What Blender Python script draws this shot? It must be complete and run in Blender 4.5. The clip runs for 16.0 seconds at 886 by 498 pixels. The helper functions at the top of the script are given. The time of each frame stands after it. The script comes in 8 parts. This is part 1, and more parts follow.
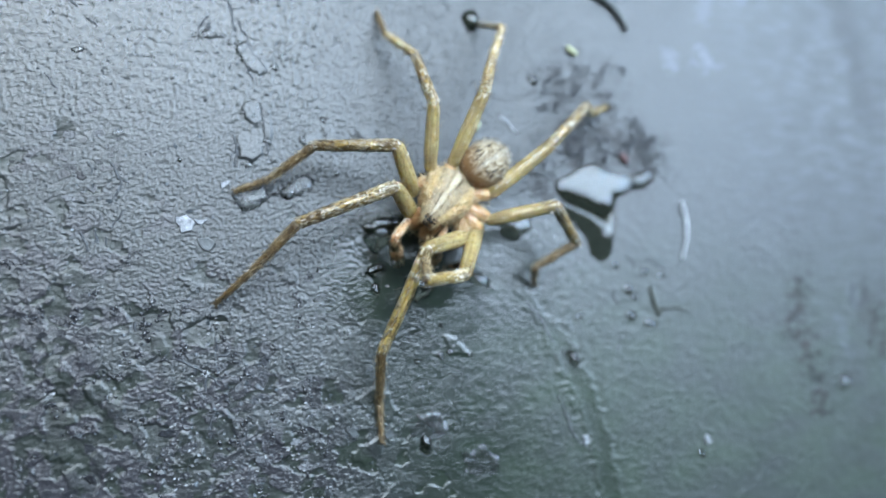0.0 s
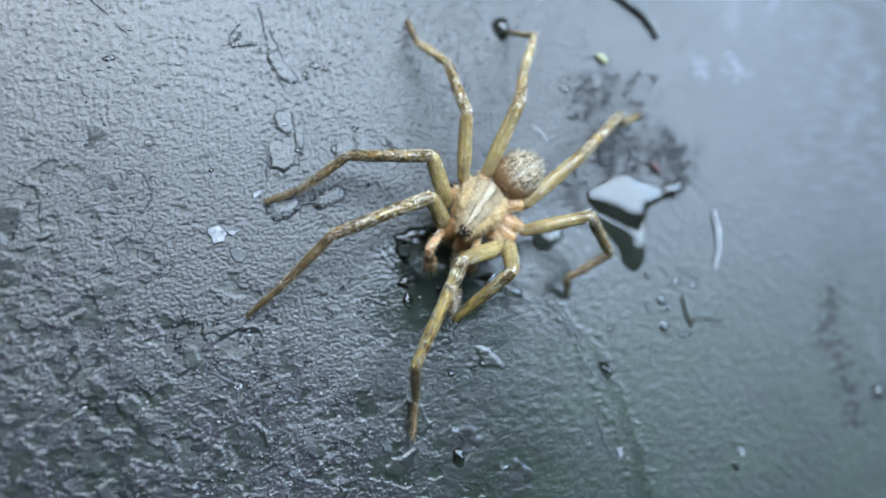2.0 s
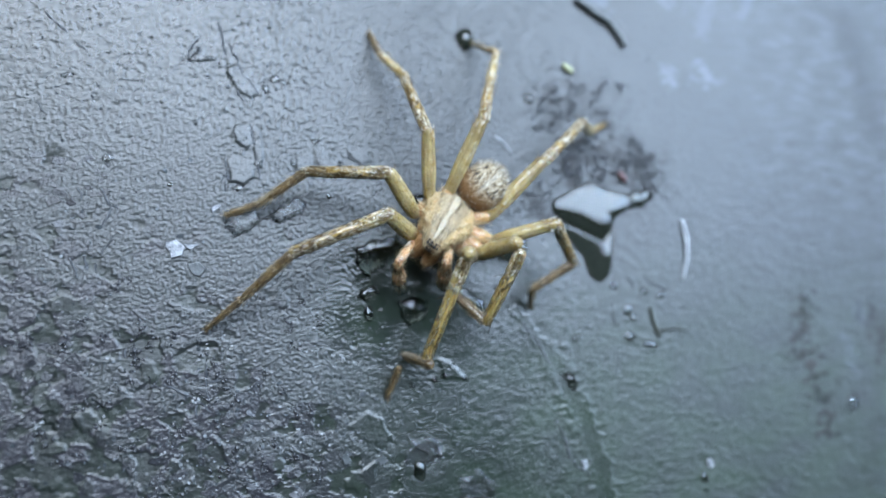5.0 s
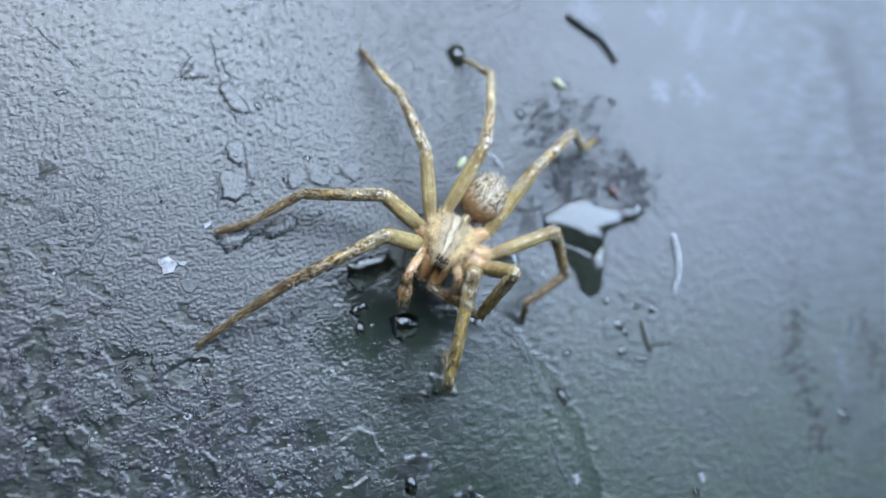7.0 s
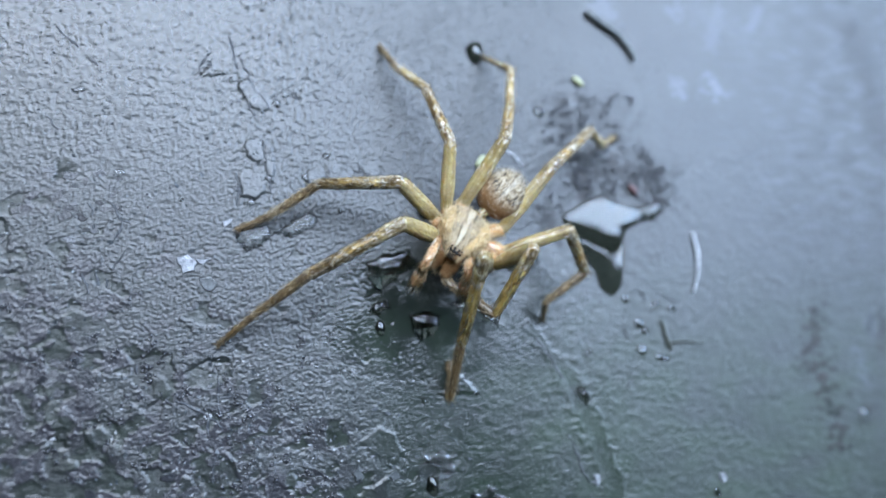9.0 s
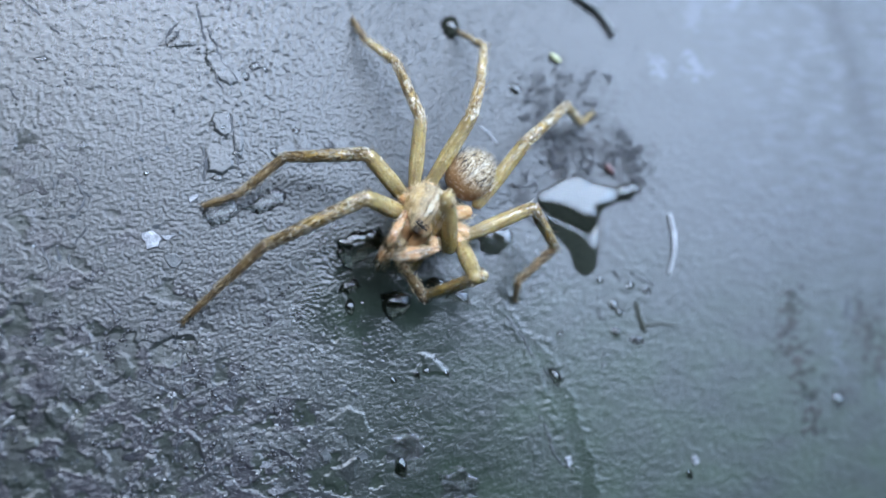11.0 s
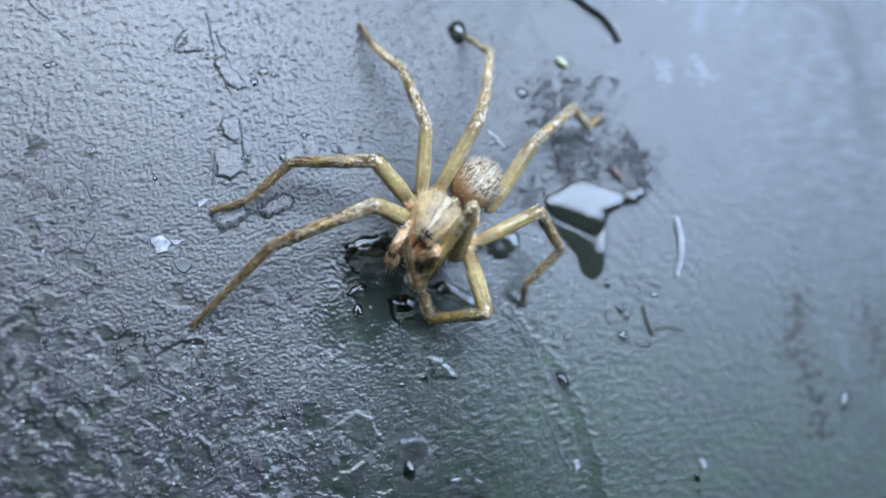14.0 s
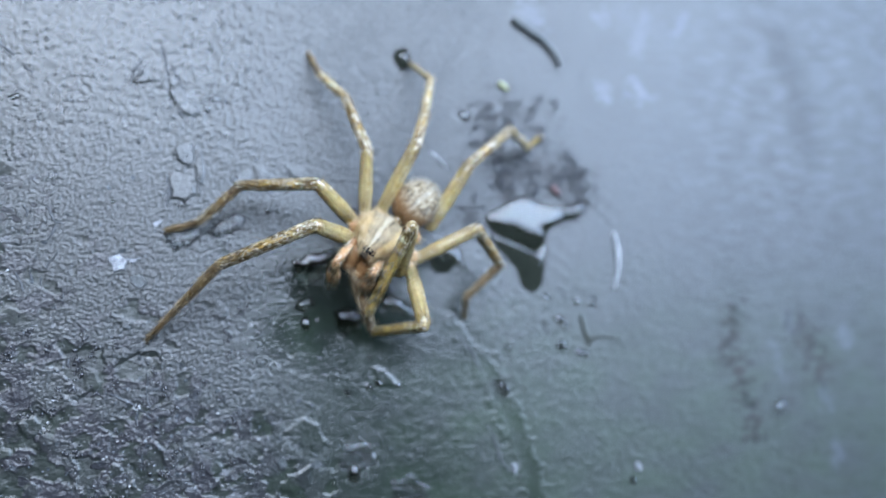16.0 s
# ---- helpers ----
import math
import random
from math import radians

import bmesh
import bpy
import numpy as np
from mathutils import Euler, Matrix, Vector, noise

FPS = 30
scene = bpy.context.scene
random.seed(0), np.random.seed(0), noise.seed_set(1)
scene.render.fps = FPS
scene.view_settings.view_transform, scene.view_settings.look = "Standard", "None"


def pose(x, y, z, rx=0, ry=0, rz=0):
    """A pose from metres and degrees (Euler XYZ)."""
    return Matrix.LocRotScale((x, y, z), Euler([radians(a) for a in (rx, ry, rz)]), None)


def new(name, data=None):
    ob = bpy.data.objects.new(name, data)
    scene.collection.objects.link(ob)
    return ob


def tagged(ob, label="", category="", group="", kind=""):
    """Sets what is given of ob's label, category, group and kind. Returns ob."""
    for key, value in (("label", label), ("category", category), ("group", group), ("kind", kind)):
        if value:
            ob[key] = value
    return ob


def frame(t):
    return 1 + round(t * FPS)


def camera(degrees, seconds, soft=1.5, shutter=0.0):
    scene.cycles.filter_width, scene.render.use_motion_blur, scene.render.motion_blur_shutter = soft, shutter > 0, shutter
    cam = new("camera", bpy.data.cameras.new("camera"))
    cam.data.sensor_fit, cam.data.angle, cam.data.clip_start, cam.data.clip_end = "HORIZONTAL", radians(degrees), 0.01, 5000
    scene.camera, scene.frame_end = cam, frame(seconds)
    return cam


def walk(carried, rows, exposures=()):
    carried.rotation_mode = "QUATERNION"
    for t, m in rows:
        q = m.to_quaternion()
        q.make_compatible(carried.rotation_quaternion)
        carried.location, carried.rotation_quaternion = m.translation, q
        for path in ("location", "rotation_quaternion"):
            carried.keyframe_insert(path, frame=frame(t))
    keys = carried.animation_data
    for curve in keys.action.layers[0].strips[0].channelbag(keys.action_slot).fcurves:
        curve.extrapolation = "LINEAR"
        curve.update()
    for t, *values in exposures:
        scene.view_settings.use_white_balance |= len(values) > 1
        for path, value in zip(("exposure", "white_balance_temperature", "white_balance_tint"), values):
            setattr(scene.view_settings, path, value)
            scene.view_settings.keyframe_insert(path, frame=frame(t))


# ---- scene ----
cam = camera(55, 16.0, 1.8)
cam.data.dof.use_dof = True
cam.data.dof.focus_distance = 0.0768
cam.data.dof.aperture_fstop = 9.5


def mm(x, y, z, rx=0, ry=0, rz=0):
    """A pose from millimetres and degrees."""
    return pose(x / 1000, y / 1000, z / 1000, rx, ry, rz)


walk(cam, [
    (0, mm(-26.565, -15.743, 80.59, 8.271, -16.105, -2.078)),
    (0.5, mm(-25.13, -14.088, 80.476, 8.061, -15.917, -2.291)),
    (1, mm(-25.83, -14.074, 81.25, 8.813, -15.798, -2.446)),
    (1.5, mm(-29.339, -14.656, 78.732, 8.484, -16.153, -2.192)),
    (2, mm(-29.423, -14.758, 78.931, 8.462, -16.147, -2.097)),
    (2.5, mm(-27.005, -15.146, 80.237, 8.587, -15.643, -2.152)),
    (3, mm(-27.898, -15.789, 79.558, 9.076, -15.638, -2.51)),
    (3.5, mm(-25.996, -15.116, 80.337, 8.614, -15.38, -2.36)),
    (4, mm(-25.714, -15.818, 79.296, 8.886, -15.288, -2.644)),
    (4.2, mm(-25.303, -15.225, 79.754, 8.95, -15.203, -2.37)),
    (6.3, mm(-23.666, -14.016, 80.518, 8.757, -14.799, -2.315)),
    (6.5, mm(-23.607, -14.654, 80.432, 9.098, -14.79, -2.212)),
    (7, mm(-23.124, -13.113, 81.182, 9.038, -14.729, -2.316)),
    (7.5, mm(-24.719, -14.488, 79.914, 9.405, -15.224, -2.138)),
    (8, mm(-23.777, -14.358, 79.698, 9.366, -15.069, -2.476)),
    (8.5, mm(-23.956, -13.333, 80.118, 9.822, -14.901, -2.747)),
    (9, mm(-25.244, -13.656, 79.877, 9.469, -14.973, -2.498)),
    (9.5, mm(-23.957, -14.601, 80.321, 9.857, -14.949, -2.561)),
    (9.7, mm(-22.957, -14.324, 80.209, 9.294, -15.121, -2.499)),
    (11.8, mm(-23.23, -12.792, 78.707, 7.758, -15.74, -1.789)),
    (12, mm(-21.064, -11.296, 80.153, 7.744, -15.468, -2.013)),
    (12.5, mm(-19.523, -12.312, 80.706, 7.918, -15.028, -2.065)),
    (13, mm(-21.972, -12.929, 79.905, 8.338, -15.366, -2.001)),
    (13.5, mm(-23.025, -12.801, 79.449, 8.286, -15.513, -1.883)),
    (14, mm(-23.737, -13.496, 79.108, 8.159, -15.557, -2.037)),
    (14.5, mm(-21.997, -11.973, 81.128, 7.801, -15.311, -2.011)),
    (15, mm(-20.419, -12.222, 83.692, 8.038, -15.094, -1.985)),
    (15.5, mm(-19.365, -12.572, 85.79, 8.071, -14.733, -2.152)),
    (16, mm(-18.308, -13.21, 85.832, 8.468, -14.692, -2.308)),
], exposures=((0, 0, 6530, 3), (2, -0.07, 6460, 4), (4, -0.11, 6400, 5), (7, -0.05, 6290, 8), (9.5, -0.06, 6245, 9), (12.5, -0.02, 6200, 10), (16, -0.02, 6200, 9)))

# ---- light ----
world = bpy.data.worlds.new("world")
scene.world = world
world.use_nodes = True
wn = world.node_tree
sky = wn.nodes.new("ShaderNodeTexSky")
sky.sky_type = "NISHITA"
sky.sun_disc = False
sky.sun_elevation = radians(50)
sky.sun_rotation = radians(40)
wn.links.new(sky.outputs[0], wn.nodes["Background"].inputs[0])
wn.nodes["Background"].inputs[1].default_value = 0.12

# added lamps as sky in the unseen roof gap, warmer to bluer along it
for place in (-1.05, -0.35, 0.35, 1.05):
    f = (place + 1.05) / 2.1
    gap = new("added_gap_light", bpy.data.lights.new("added_gap_light", "AREA"))
    gap.data.shape = "RECTANGLE"
    gap.data.size, gap.data.size_y = 0.7, 1.20
    gap.data.energy = 44.0 + 6.3 * f
    gap.data.color = (0.705 - 0.145 * f, 0.775 - 0.03 * f, 0.89 + 0.16 * f)
    gap.matrix_world = pose(0.39, 0.86, 1.5, 0, 0, -9) @ pose(place, 0, 0)
scene.view_settings.exposure = 0.0

# ---- materials ----


class Nodes:
    """A small helper to write a node material."""

    def __init__(self, name):
        self.mat = bpy.data.materials.new(name)
        self.mat.use_nodes = True
        self.tree = self.mat.node_tree
        self.bsdf = self.tree.nodes["Principled BSDF"]

    def add(self, kind, **values):
        node = self.tree.nodes.new(kind)
        for key, value in values.items():
            node.inputs[key.replace("_", " ")].default_value = value
        return node

    def link(self, a, b):
        self.tree.links.new(a, b)

    def put(self, name, value):
        if hasattr(value, "is_output"):
            self.link(value, self.bsdf.inputs[name])
        else:
            self.bsdf.inputs[name].default_value = value

    def place(self):
        return self.add("ShaderNodeTexCoord").outputs["Object"]

    def noise(self, scale, detail=4, rough=0.55, at=None):
        n = self.add("ShaderNodeTexNoise", Scale=scale, Detail=detail, Roughness=rough)
        self.link(at or self.place(), n.inputs["Vector"])
        return n.outputs["Fac"]

    def ramp(self, fac, *stops):
        r = self.add("ShaderNodeValToRGB")
        while len(r.color_ramp.elements) < len(stops):
            r.color_ramp.elements.new(0.5)
        for e, (p, c) in zip(r.color_ramp.elements, stops):
            e.position, e.color = p, (*c, 1) if len(c) == 3 else c
        self.link(fac, r.inputs[0])
        return r.outputs[0]

    def math(self, op, a, b=0.0, clamp=False):
        n = self.tree.nodes.new("ShaderNodeMath")
        n.operation, n.use_clamp = op, clamp
        for i, v in enumerate((a, b)):
            if hasattr(v, "is_output"):
                self.link(v, n.inputs[i])
            else:
                n.inputs[i].default_value = v
        return n.outputs[0]

    def mix(self, fac, a, b):
        n = self.tree.nodes.new("ShaderNodeMix")
        n.data_type = "RGBA"
        for i, v in ((0, fac), (6, a), (7, b)):
            if hasattr(v, "is_output"):
                self.link(v, n.inputs[i])
            else:
                n.inputs[i].default_value = v if i == 0 else (*v, 1)
        return n.outputs[2]

    def bump(self, height, distance, strength=1.0):
        n = self.add("ShaderNodeBump", Strength=strength, Distance=distance)
        self.link(height, n.inputs["Height"])
        self.link(n.outputs[0], self.bsdf.inputs["Normal"])

    def attribute(self, name):
        n = self.tree.nodes.new("ShaderNodeAttribute")
        n.attribute_name = name
        return n.outputs["Fac"]


def sheet_material():
    m = Nodes("wet_dark_plastic")
    dirt, wet, worn, pale, bare, green_shade = (m.attribute(k) for k in ("dirt", "wet", "worn", "pale", "bare", "green_shade"))
    base = m.ramp(m.noise(60, 5), (0.3, (0.009, 0.011, 0.011)), (0.7, (0.018, 0.021, 0.021)))
    base = m.mix(m.math("MULTIPLY", worn, 0.6), base, (0.026, 0.023, 0.029))
    base = m.mix(bare, base, m.ramp(m.noise(500, 4), (0.35, (0.009, 0.011, 0.010)), (0.65, (0.020, 0.025, 0.020))))
    # green reflected from the surroundings, and shade, put into the base colour
    base = m.mix(m.math("MULTIPLY", green_shade, m.ramp(m.noise(140, 4), (0.3, (0.5, 0.5, 0.5)), (0.7, (1, 1, 1)))), base, (0.023, 0.036, 0.022))
    base = m.mix(pale, base, (0.22, 0.25, 0.33))
    base = m.mix(dirt, base, m.ramp(m.noise(300, 3), (0.35, (0.010, 0.011, 0.012)), (0.65, (0.040, 0.033, 0.032))))
    m.put("Base Color", base)
    r = m.math("ADD", m.math("MULTIPLY", m.noise(900, 3), 0.16), 0.25)
    r = m.math("SUBTRACT", r, m.math("MULTIPLY", wet, 0.22), True)
    r = m.math("ADD", r, m.math("MULTIPLY", worn, -0.03))
    r = m.math("ADD", r, m.math("MULTIPLY", bare, 0.02))
    m.put("Roughness", m.math("ADD", r, m.math("MULTIPLY", dirt, 0.3), True))
    m.put("IOR", 1.58)
    # gloss cut in the green area too, to deepen that painted shade
    m.put("Specular IOR Level", m.math("SUBTRACT", m.math("SUBTRACT", 0.5, m.math("ADD", m.math("MULTIPLY", worn, 0.06), m.math("MULTIPLY", bare, 0.06))), m.math("ADD", m.math("MULTIPLY", dirt, 0.40), m.math("MULTIPLY", green_shade, 0.08)), True))
    stretch = m.add("ShaderNodeMapping")
    stretch.inputs["Scale"].default_value = (0.9, 1.1, 1)
    m.link(m.place(), stretch.inputs[0])
    fine = m.math("ADD", m.noise(3200, 3, 0.5, stretch.outputs[0]), m.math("MULTIPLY", m.noise(9000, 2, 0.5, stretch.outputs[0]), 0.35))
    fine = m.math("MULTIPLY", fine, m.math("SUBTRACT", 1.0, m.math("ADD", m.math("MULTIPLY", wet, 0.92), m.math("MULTIPLY", bare, 0.5)), True))
    # flakes of skin, each at its own height
    flakes = m.add("ShaderNodeTexVoronoi", Scale=1500.0)
    bent = m.add("ShaderNodeVectorMath")
    bent.operation = "MULTIPLY_ADD"
    wobble = m.add("ShaderNodeTexNoise", Scale=1600.0, Detail=3.0)
    m.link(m.place(), wobble.inputs["Vector"])
    m.link(wobble.outputs["Color"], bent.inputs[0])
    bent.inputs[1].default_value = (0.0007, 0.0007, 0)
    m.link(m.place(), bent.inputs[2])
    m.link(bent.outputs[0], flakes.inputs["Vector"])
    tone = m.add("ShaderNodeSeparateColor")
    m.link(flakes.outputs["Color"], tone.inputs[0])
    fine = m.math("ADD", m.math("MULTIPLY", fine, m.math("SUBTRACT", 1.0, m.math("MULTIPLY", worn, 0.25))), m.math("MULTIPLY", m.math("MULTIPLY", tone.outputs[0], worn), 0.2))
    m.bump(fine, 0.0001, 0.7)
    return m.mat


def water_material(name, tint, rough=0.02, clear=1.0, gleam=0.5):
    m = Nodes(name)
    m.put("Base Color", tint)
    m.put("Roughness", rough)
    m.put("IOR", 1.46)
    m.put("Specular IOR Level", gleam)
    m.put("Transmission Weight", clear)
    m.bump(m.noise(400, 2), 0.0003 if tint[0] > 0.5 else 0.00005, 0.4)
    return m.mat


def plain_material(name, dark, light, rough=0.6, scale=700.0, bump=0.00008, **more):
    m = Nodes(name)
    m.put("Base Color", m.ramp(m.noise(scale, 5), (0.3, dark), (0.7, light)))
    m.put("Roughness", rough)
    m.bump(m.noise(scale * 4, 4), bump, 0.7)
    for key, value in more.items():
        m.put(key.replace("_", " "), value)
    return m.mat


def leg_material(name, dark, light, fleck, cover, soft=0.4, lines=0.6, coat=0.45):
    """Wet cuticle with dark lines, and pale flecks for flattened hairs and glints along it."""
    m = Nodes(name)
    at = m.place()

    def along(k):
        n = m.add("ShaderNodeMapping")
        n.inputs["Scale"].default_value = (k, 1, 1)
        m.link(at, n.inputs[0])
        return n.outputs[0]

    hair = m.noise(5200, 3, 0.65, along(0.45))
    patch = m.noise(900, 2, 0.5, at)
    base = m.ramp(m.noise(650, 4, at=at), (0.32, dark), (0.68, light))
    base = m.mix(m.math("MULTIPLY", m.ramp(m.noise(2300, 2, 0.5, along(0.07)), (0.40, (1, 1, 1)), (0.50, (0, 0, 0))), lines), base, (0.06, 0.036, 0.010))
    cover_here = m.math("ADD", hair, m.math("MULTIPLY", m.math("SUBTRACT", patch, 0.5), 0.25))
    # pale flecks: flattened hairs, and wet glints painted into the colour
    base = m.mix(m.ramp(cover_here, (cover, (0, 0, 0)), (cover + 0.07, (1, 1, 1))), base, fleck)
    m.put("Base Color", base)
    m.put("Roughness", m.ramp(m.noise(1800, 3, at=at), (0.35, (0.25, 0.25, 0.25)), (0.7, (0.5, 0.5, 0.5))))
    m.put("Subsurface Weight", soft)
    m.put("Subsurface Radius", (0.0011, 0.0008, 0.0004))
    m.put("Coat Weight", coat)
    m.put("Coat Roughness", 0.12)
    m.put("Coat IOR", 1.8)
    m.bump(m.math("ADD", hair, m.noise(5000, 3, at=at)), 0.00022, 1.0)
    return m.mat


def carapace_material():
    m = Nodes("carapace")
    at = m.place()
    sep = m.add("ShaderNodeSeparateXYZ")
    m.link(at, sep.inputs[0])
    wob = m.math("MULTIPLY", m.math("SUBTRACT", m.noise(700, 4, 0.55, at=at), 0.5), 0.0006)
    side = m.math("ADD", m.math("ABSOLUTE", m.math("ADD", sep.outputs["Y"], 0.0003)), wob)
    streak = m.add("ShaderNodeMapping")
    streak.inputs["Scale"].default_value = (0.25, 1, 0.6)
    m.link(at, streak.inputs[0])
    hair = m.noise(7500, 4, 0.6, streak.outputs[0])
    ahead = m.math("DIVIDE", sep.outputs["X"], 0.006)
    # the stripes run together towards the eyes
    scaled = m.math("DIVIDE", side, m.math("MULTIPLY", 0.0042, m.math("SUBTRACT", 1.0, m.math("MULTIPLY", m.math("MAXIMUM", ahead, 0.1), 0.62))))
    lined = m.ramp(scaled, (0.0, (0.52, 0.45, 0.34)), (0.07, (0.52, 0.45, 0.34)), (0.10, (0.07, 0.05, 0.025)), (0.14, (0.13, 0.10, 0.055)), (0.20, (0.27, 0.215, 0.135)), (0.32, (0.24, 0.185, 0.11)),
                   (0.37, (0.13, 0.095, 0.05)), (0.42, (0.36, 0.25, 0.12)), (0.50, (0.53, 0.36, 0.155)), (0.64, (0.55, 0.37, 0.16)))
    plain = m.ramp(scaled, (0.0, (0.52, 0.45, 0.34)), (0.07, (0.48, 0.405, 0.29)), (0.11, (0.20, 0.15, 0.09)), (0.18, (0.38, 0.295, 0.19)), (0.35, (0.40, 0.30, 0.17)), (0.55, (0.55, 0.37, 0.16)))
    base = m.mix(m.ramp(m.noise(600, 3, 0.5, at=at), (0.42, (0, 0, 0)), (0.60, (1, 1, 1))), lined, plain)
    base = m.mix(m.math("MULTIPLY", m.ramp(hair, (0.52, (0, 0, 0)), (0.62, (1, 1, 1))), 0.4), base, (0.56, 0.46, 0.32))
    front = m.ramp(ahead, (0.84, (0, 0, 0)), (0.95, (1, 1, 1)))
    base = m.mix(m.math("MULTIPLY", front, 0.8), base, (0.22, 0.11, 0.045))
    # dark skin round the eyes
    eyes = m.math("MULTIPLY", m.ramp(ahead, (0.87, (0, 0, 0)), (0.91, (1, 1, 1))), m.ramp(m.math("DIVIDE", side, 0.001), (0.35, (1, 1, 1)), (0.6, (0, 0, 0))))
    base = m.mix(m.math("MULTIPLY", eyes, 0.9), base, (0.02, 0.014, 0.01))
    m.put("Base Color", base)
    m.put("Roughness", 0.4)
    m.put("Subsurface Weight", 0.35)
    m.put("Subsurface Radius", (0.001, 0.0006, 0.0003))
    m.bump(m.math("ADD", hair, m.noise(2600, 4, at=at)), 0.00022, 1.0)
    return m.mat


def abdomen_material():
    m = Nodes("abdomen")
    at = m.place()
    sep = m.add("ShaderNodeSeparateXYZ")
    m.link(at, sep.inputs[0])
    streak = m.add("ShaderNodeMapping")
    streak.inputs["Scale"].default_value = (0.38, 1, 1)
    m.link(at, streak.inputs[0])
    spots = m.noise(4400, 3, 0.6, streak.outputs[0])
    base = m.ramp(spots, (0.41, (0.02, 0.015, 0.01)), (0.47, (0.14, 0.095, 0.045)), (0.54, (0.30, 0.235, 0.145)), (0.7, (0.48, 0.41, 0.30)))
    middle = m.math("ABSOLUTE", m.math("ADD", sep.outputs["Y"], m.math("MULTIPLY", m.math("SUBTRACT", spots, 0.5), 0.0008)))
    base = m.mix(m.ramp(m.math("DIVIDE", middle, 0.001), (0.10, (0.5, 0.5, 0.5)), (0.30, (0, 0, 0))), base, (0.50, 0.44, 0.34))
    low = m.math("ADD", m.math("DIVIDE", sep.outputs["Z"], 0.0024), m.math("MULTIPLY", sep.outputs["X"], -220))
    base = m.mix(m.ramp(low, (0.05, (1, 1, 1)), (0.65, (0, 0, 0))), base, (0.22, 0.115, 0.045))
    m.put("Base Color", base)
    m.put("Roughness", 0.6)
    m.bump(m.math("ADD", spots, m.noise(5000, 3, at=at)), 0.00012, 0.9)
    return m.mat


# WATER's dark tint stands in for the reflection lost beneath clear drops
SHEET, WATER, FILM = sheet_material(), water_material("dark_tinted_water", (0.16, 0.18, 0.15, 1)), water_material("clear_water", (0.72, 0.76, 0.78, 1), 0.20, 1.0, 0.3)
GLOSS = water_material("glossy_clear_water", (0.62, 0.66, 0.67, 1), 0.27, 1.0, 0.2)
# POOL's green-grey tint stands in for the dark surroundings mirrored in it
POOL = water_material("green_tinted_water", (0.10, 0.115, 0.09, 1), 0.05, 0.88, 1.0)
CARAPACE, ABDOMEN = carapace_material(), abdomen_material()
FEMUR = leg_material("femur_cuticle", (0.30, 0.21, 0.072), (0.49, 0.38, 0.16), (0.66, 0.58, 0.40), 0.67, 1.0, 0.35, 0.55)
TIBIA = leg_material("tibia_cuticle", (0.10, 0.052, 0.016), (0.46, 0.30, 0.08), (0.88, 0.80, 0.66), 0.60, 0.4, 0.8, 0.7)
AMBER = leg_material("amber_cuticle", (0.25, 0.165, 0.04), (0.50, 0.36, 0.115), (0.84, 0.74, 0.55), 0.66, 0.8, 0.45, 0.6)
TIP = leg_material("tarsus_cuticle", (0.045, 0.026, 0.010), (0.15, 0.09, 0.03), (0.45, 0.35, 0.21), 0.62)
PALE = leg_material("pale_cuticle", (0.17, 0.11, 0.035), (0.46, 0.33, 0.13), (0.88, 0.80, 0.64), 0.55, 0.5)
PALP = leg_material("palp_cuticle", (0.34, 0.165, 0.07), (0.60, 0.35, 0.17), (0.74, 0.55, 0.36), 0.57)
COXA = leg_material("coxa_cuticle", (0.44, 0.20, 0.07), (0.58, 0.35, 0.15), (0.62, 0.48, 0.32), 0.60, 0.8, 0.2)
# wet hair clumps, coloured paler to stand for their white glints
TUFT = plain_material("wet_pale_tuft", (0.58, 0.49, 0.35), (0.82, 0.76, 0.64), 0.16, 2500, 0.00004, Coat_Weight=1.0, Coat_Roughness=0.05)
JAW = plain_material("jaw_cuticle", (0.17, 0.08, 0.03), (0.33, 0.18, 0.08), 0.3, 500)
EYE = plain_material("eye_lens", (0.006, 0.005, 0.005), (0.012, 0.01, 0.01), 0.05, 500, 0.0)
HAIR = plain_material("pale_hair", (0.44, 0.31, 0.15), (0.68, 0.54, 0.33), 0.35, 900, 0.0)
WHITE_HAIR = plain_material("whitish_hair", (0.46, 0.40, 0.30), (0.72, 0.66, 0.55), 0.35, 900, 0.0)
DARK_HAIR = plain_material("brown_hair", (0.065, 0.04, 0.014), (0.17, 0.105, 0.038), 0.5, 900, 0.0)
SKIN = plain_material("dark_plastic_skin", (0.012, 0.013, 0.015), (0.030, 0.030, 0.034), 0.3, 900, 0.00012)
FLAKE = plain_material("pale_flake", (0.07, 0.075, 0.085), (0.30, 0.31, 0.33), 0.2, 1500)
GREY = plain_material("grey_flake", (0.03, 0.034, 0.036), (0.07, 0.078, 0.08), 0.3, 800)
TWIG = plain_material("twig_bark", (0.045, 0.052, 0.052), (0.13, 0.14, 0.14), 0.3, 900)
FIBRE = plain_material("white_fibre", (0.30, 0.32, 0.35), (0.58, 0.60, 0.63), 0.4, 1200)
MOSS = plain_material("moss", (0.020, 0.024, 0.020), (0.055, 0.060, 0.045), 0.6, 1200)
YELLOW = plain_material("yellow_seed", (0.38, 0.40, 0.22), (0.52, 0.54, 0.36), 0.45, 1200)
RED = plain_material("red_speck", (0.11, 0.055, 0.055), (0.19, 0.11, 0.11), 0.5, 1500)
SOIL = plain_material("soil", (0.018, 0.021, 0.025), (0.07, 0.073, 0.08), 0.35, 1500, 0.0002)
GRIT = plain_material("plastic_chip", (0.03, 0.034, 0.036), (0.08, 0.09, 0.10), 0.2, 900, Specular_IOR_Level=0.6)
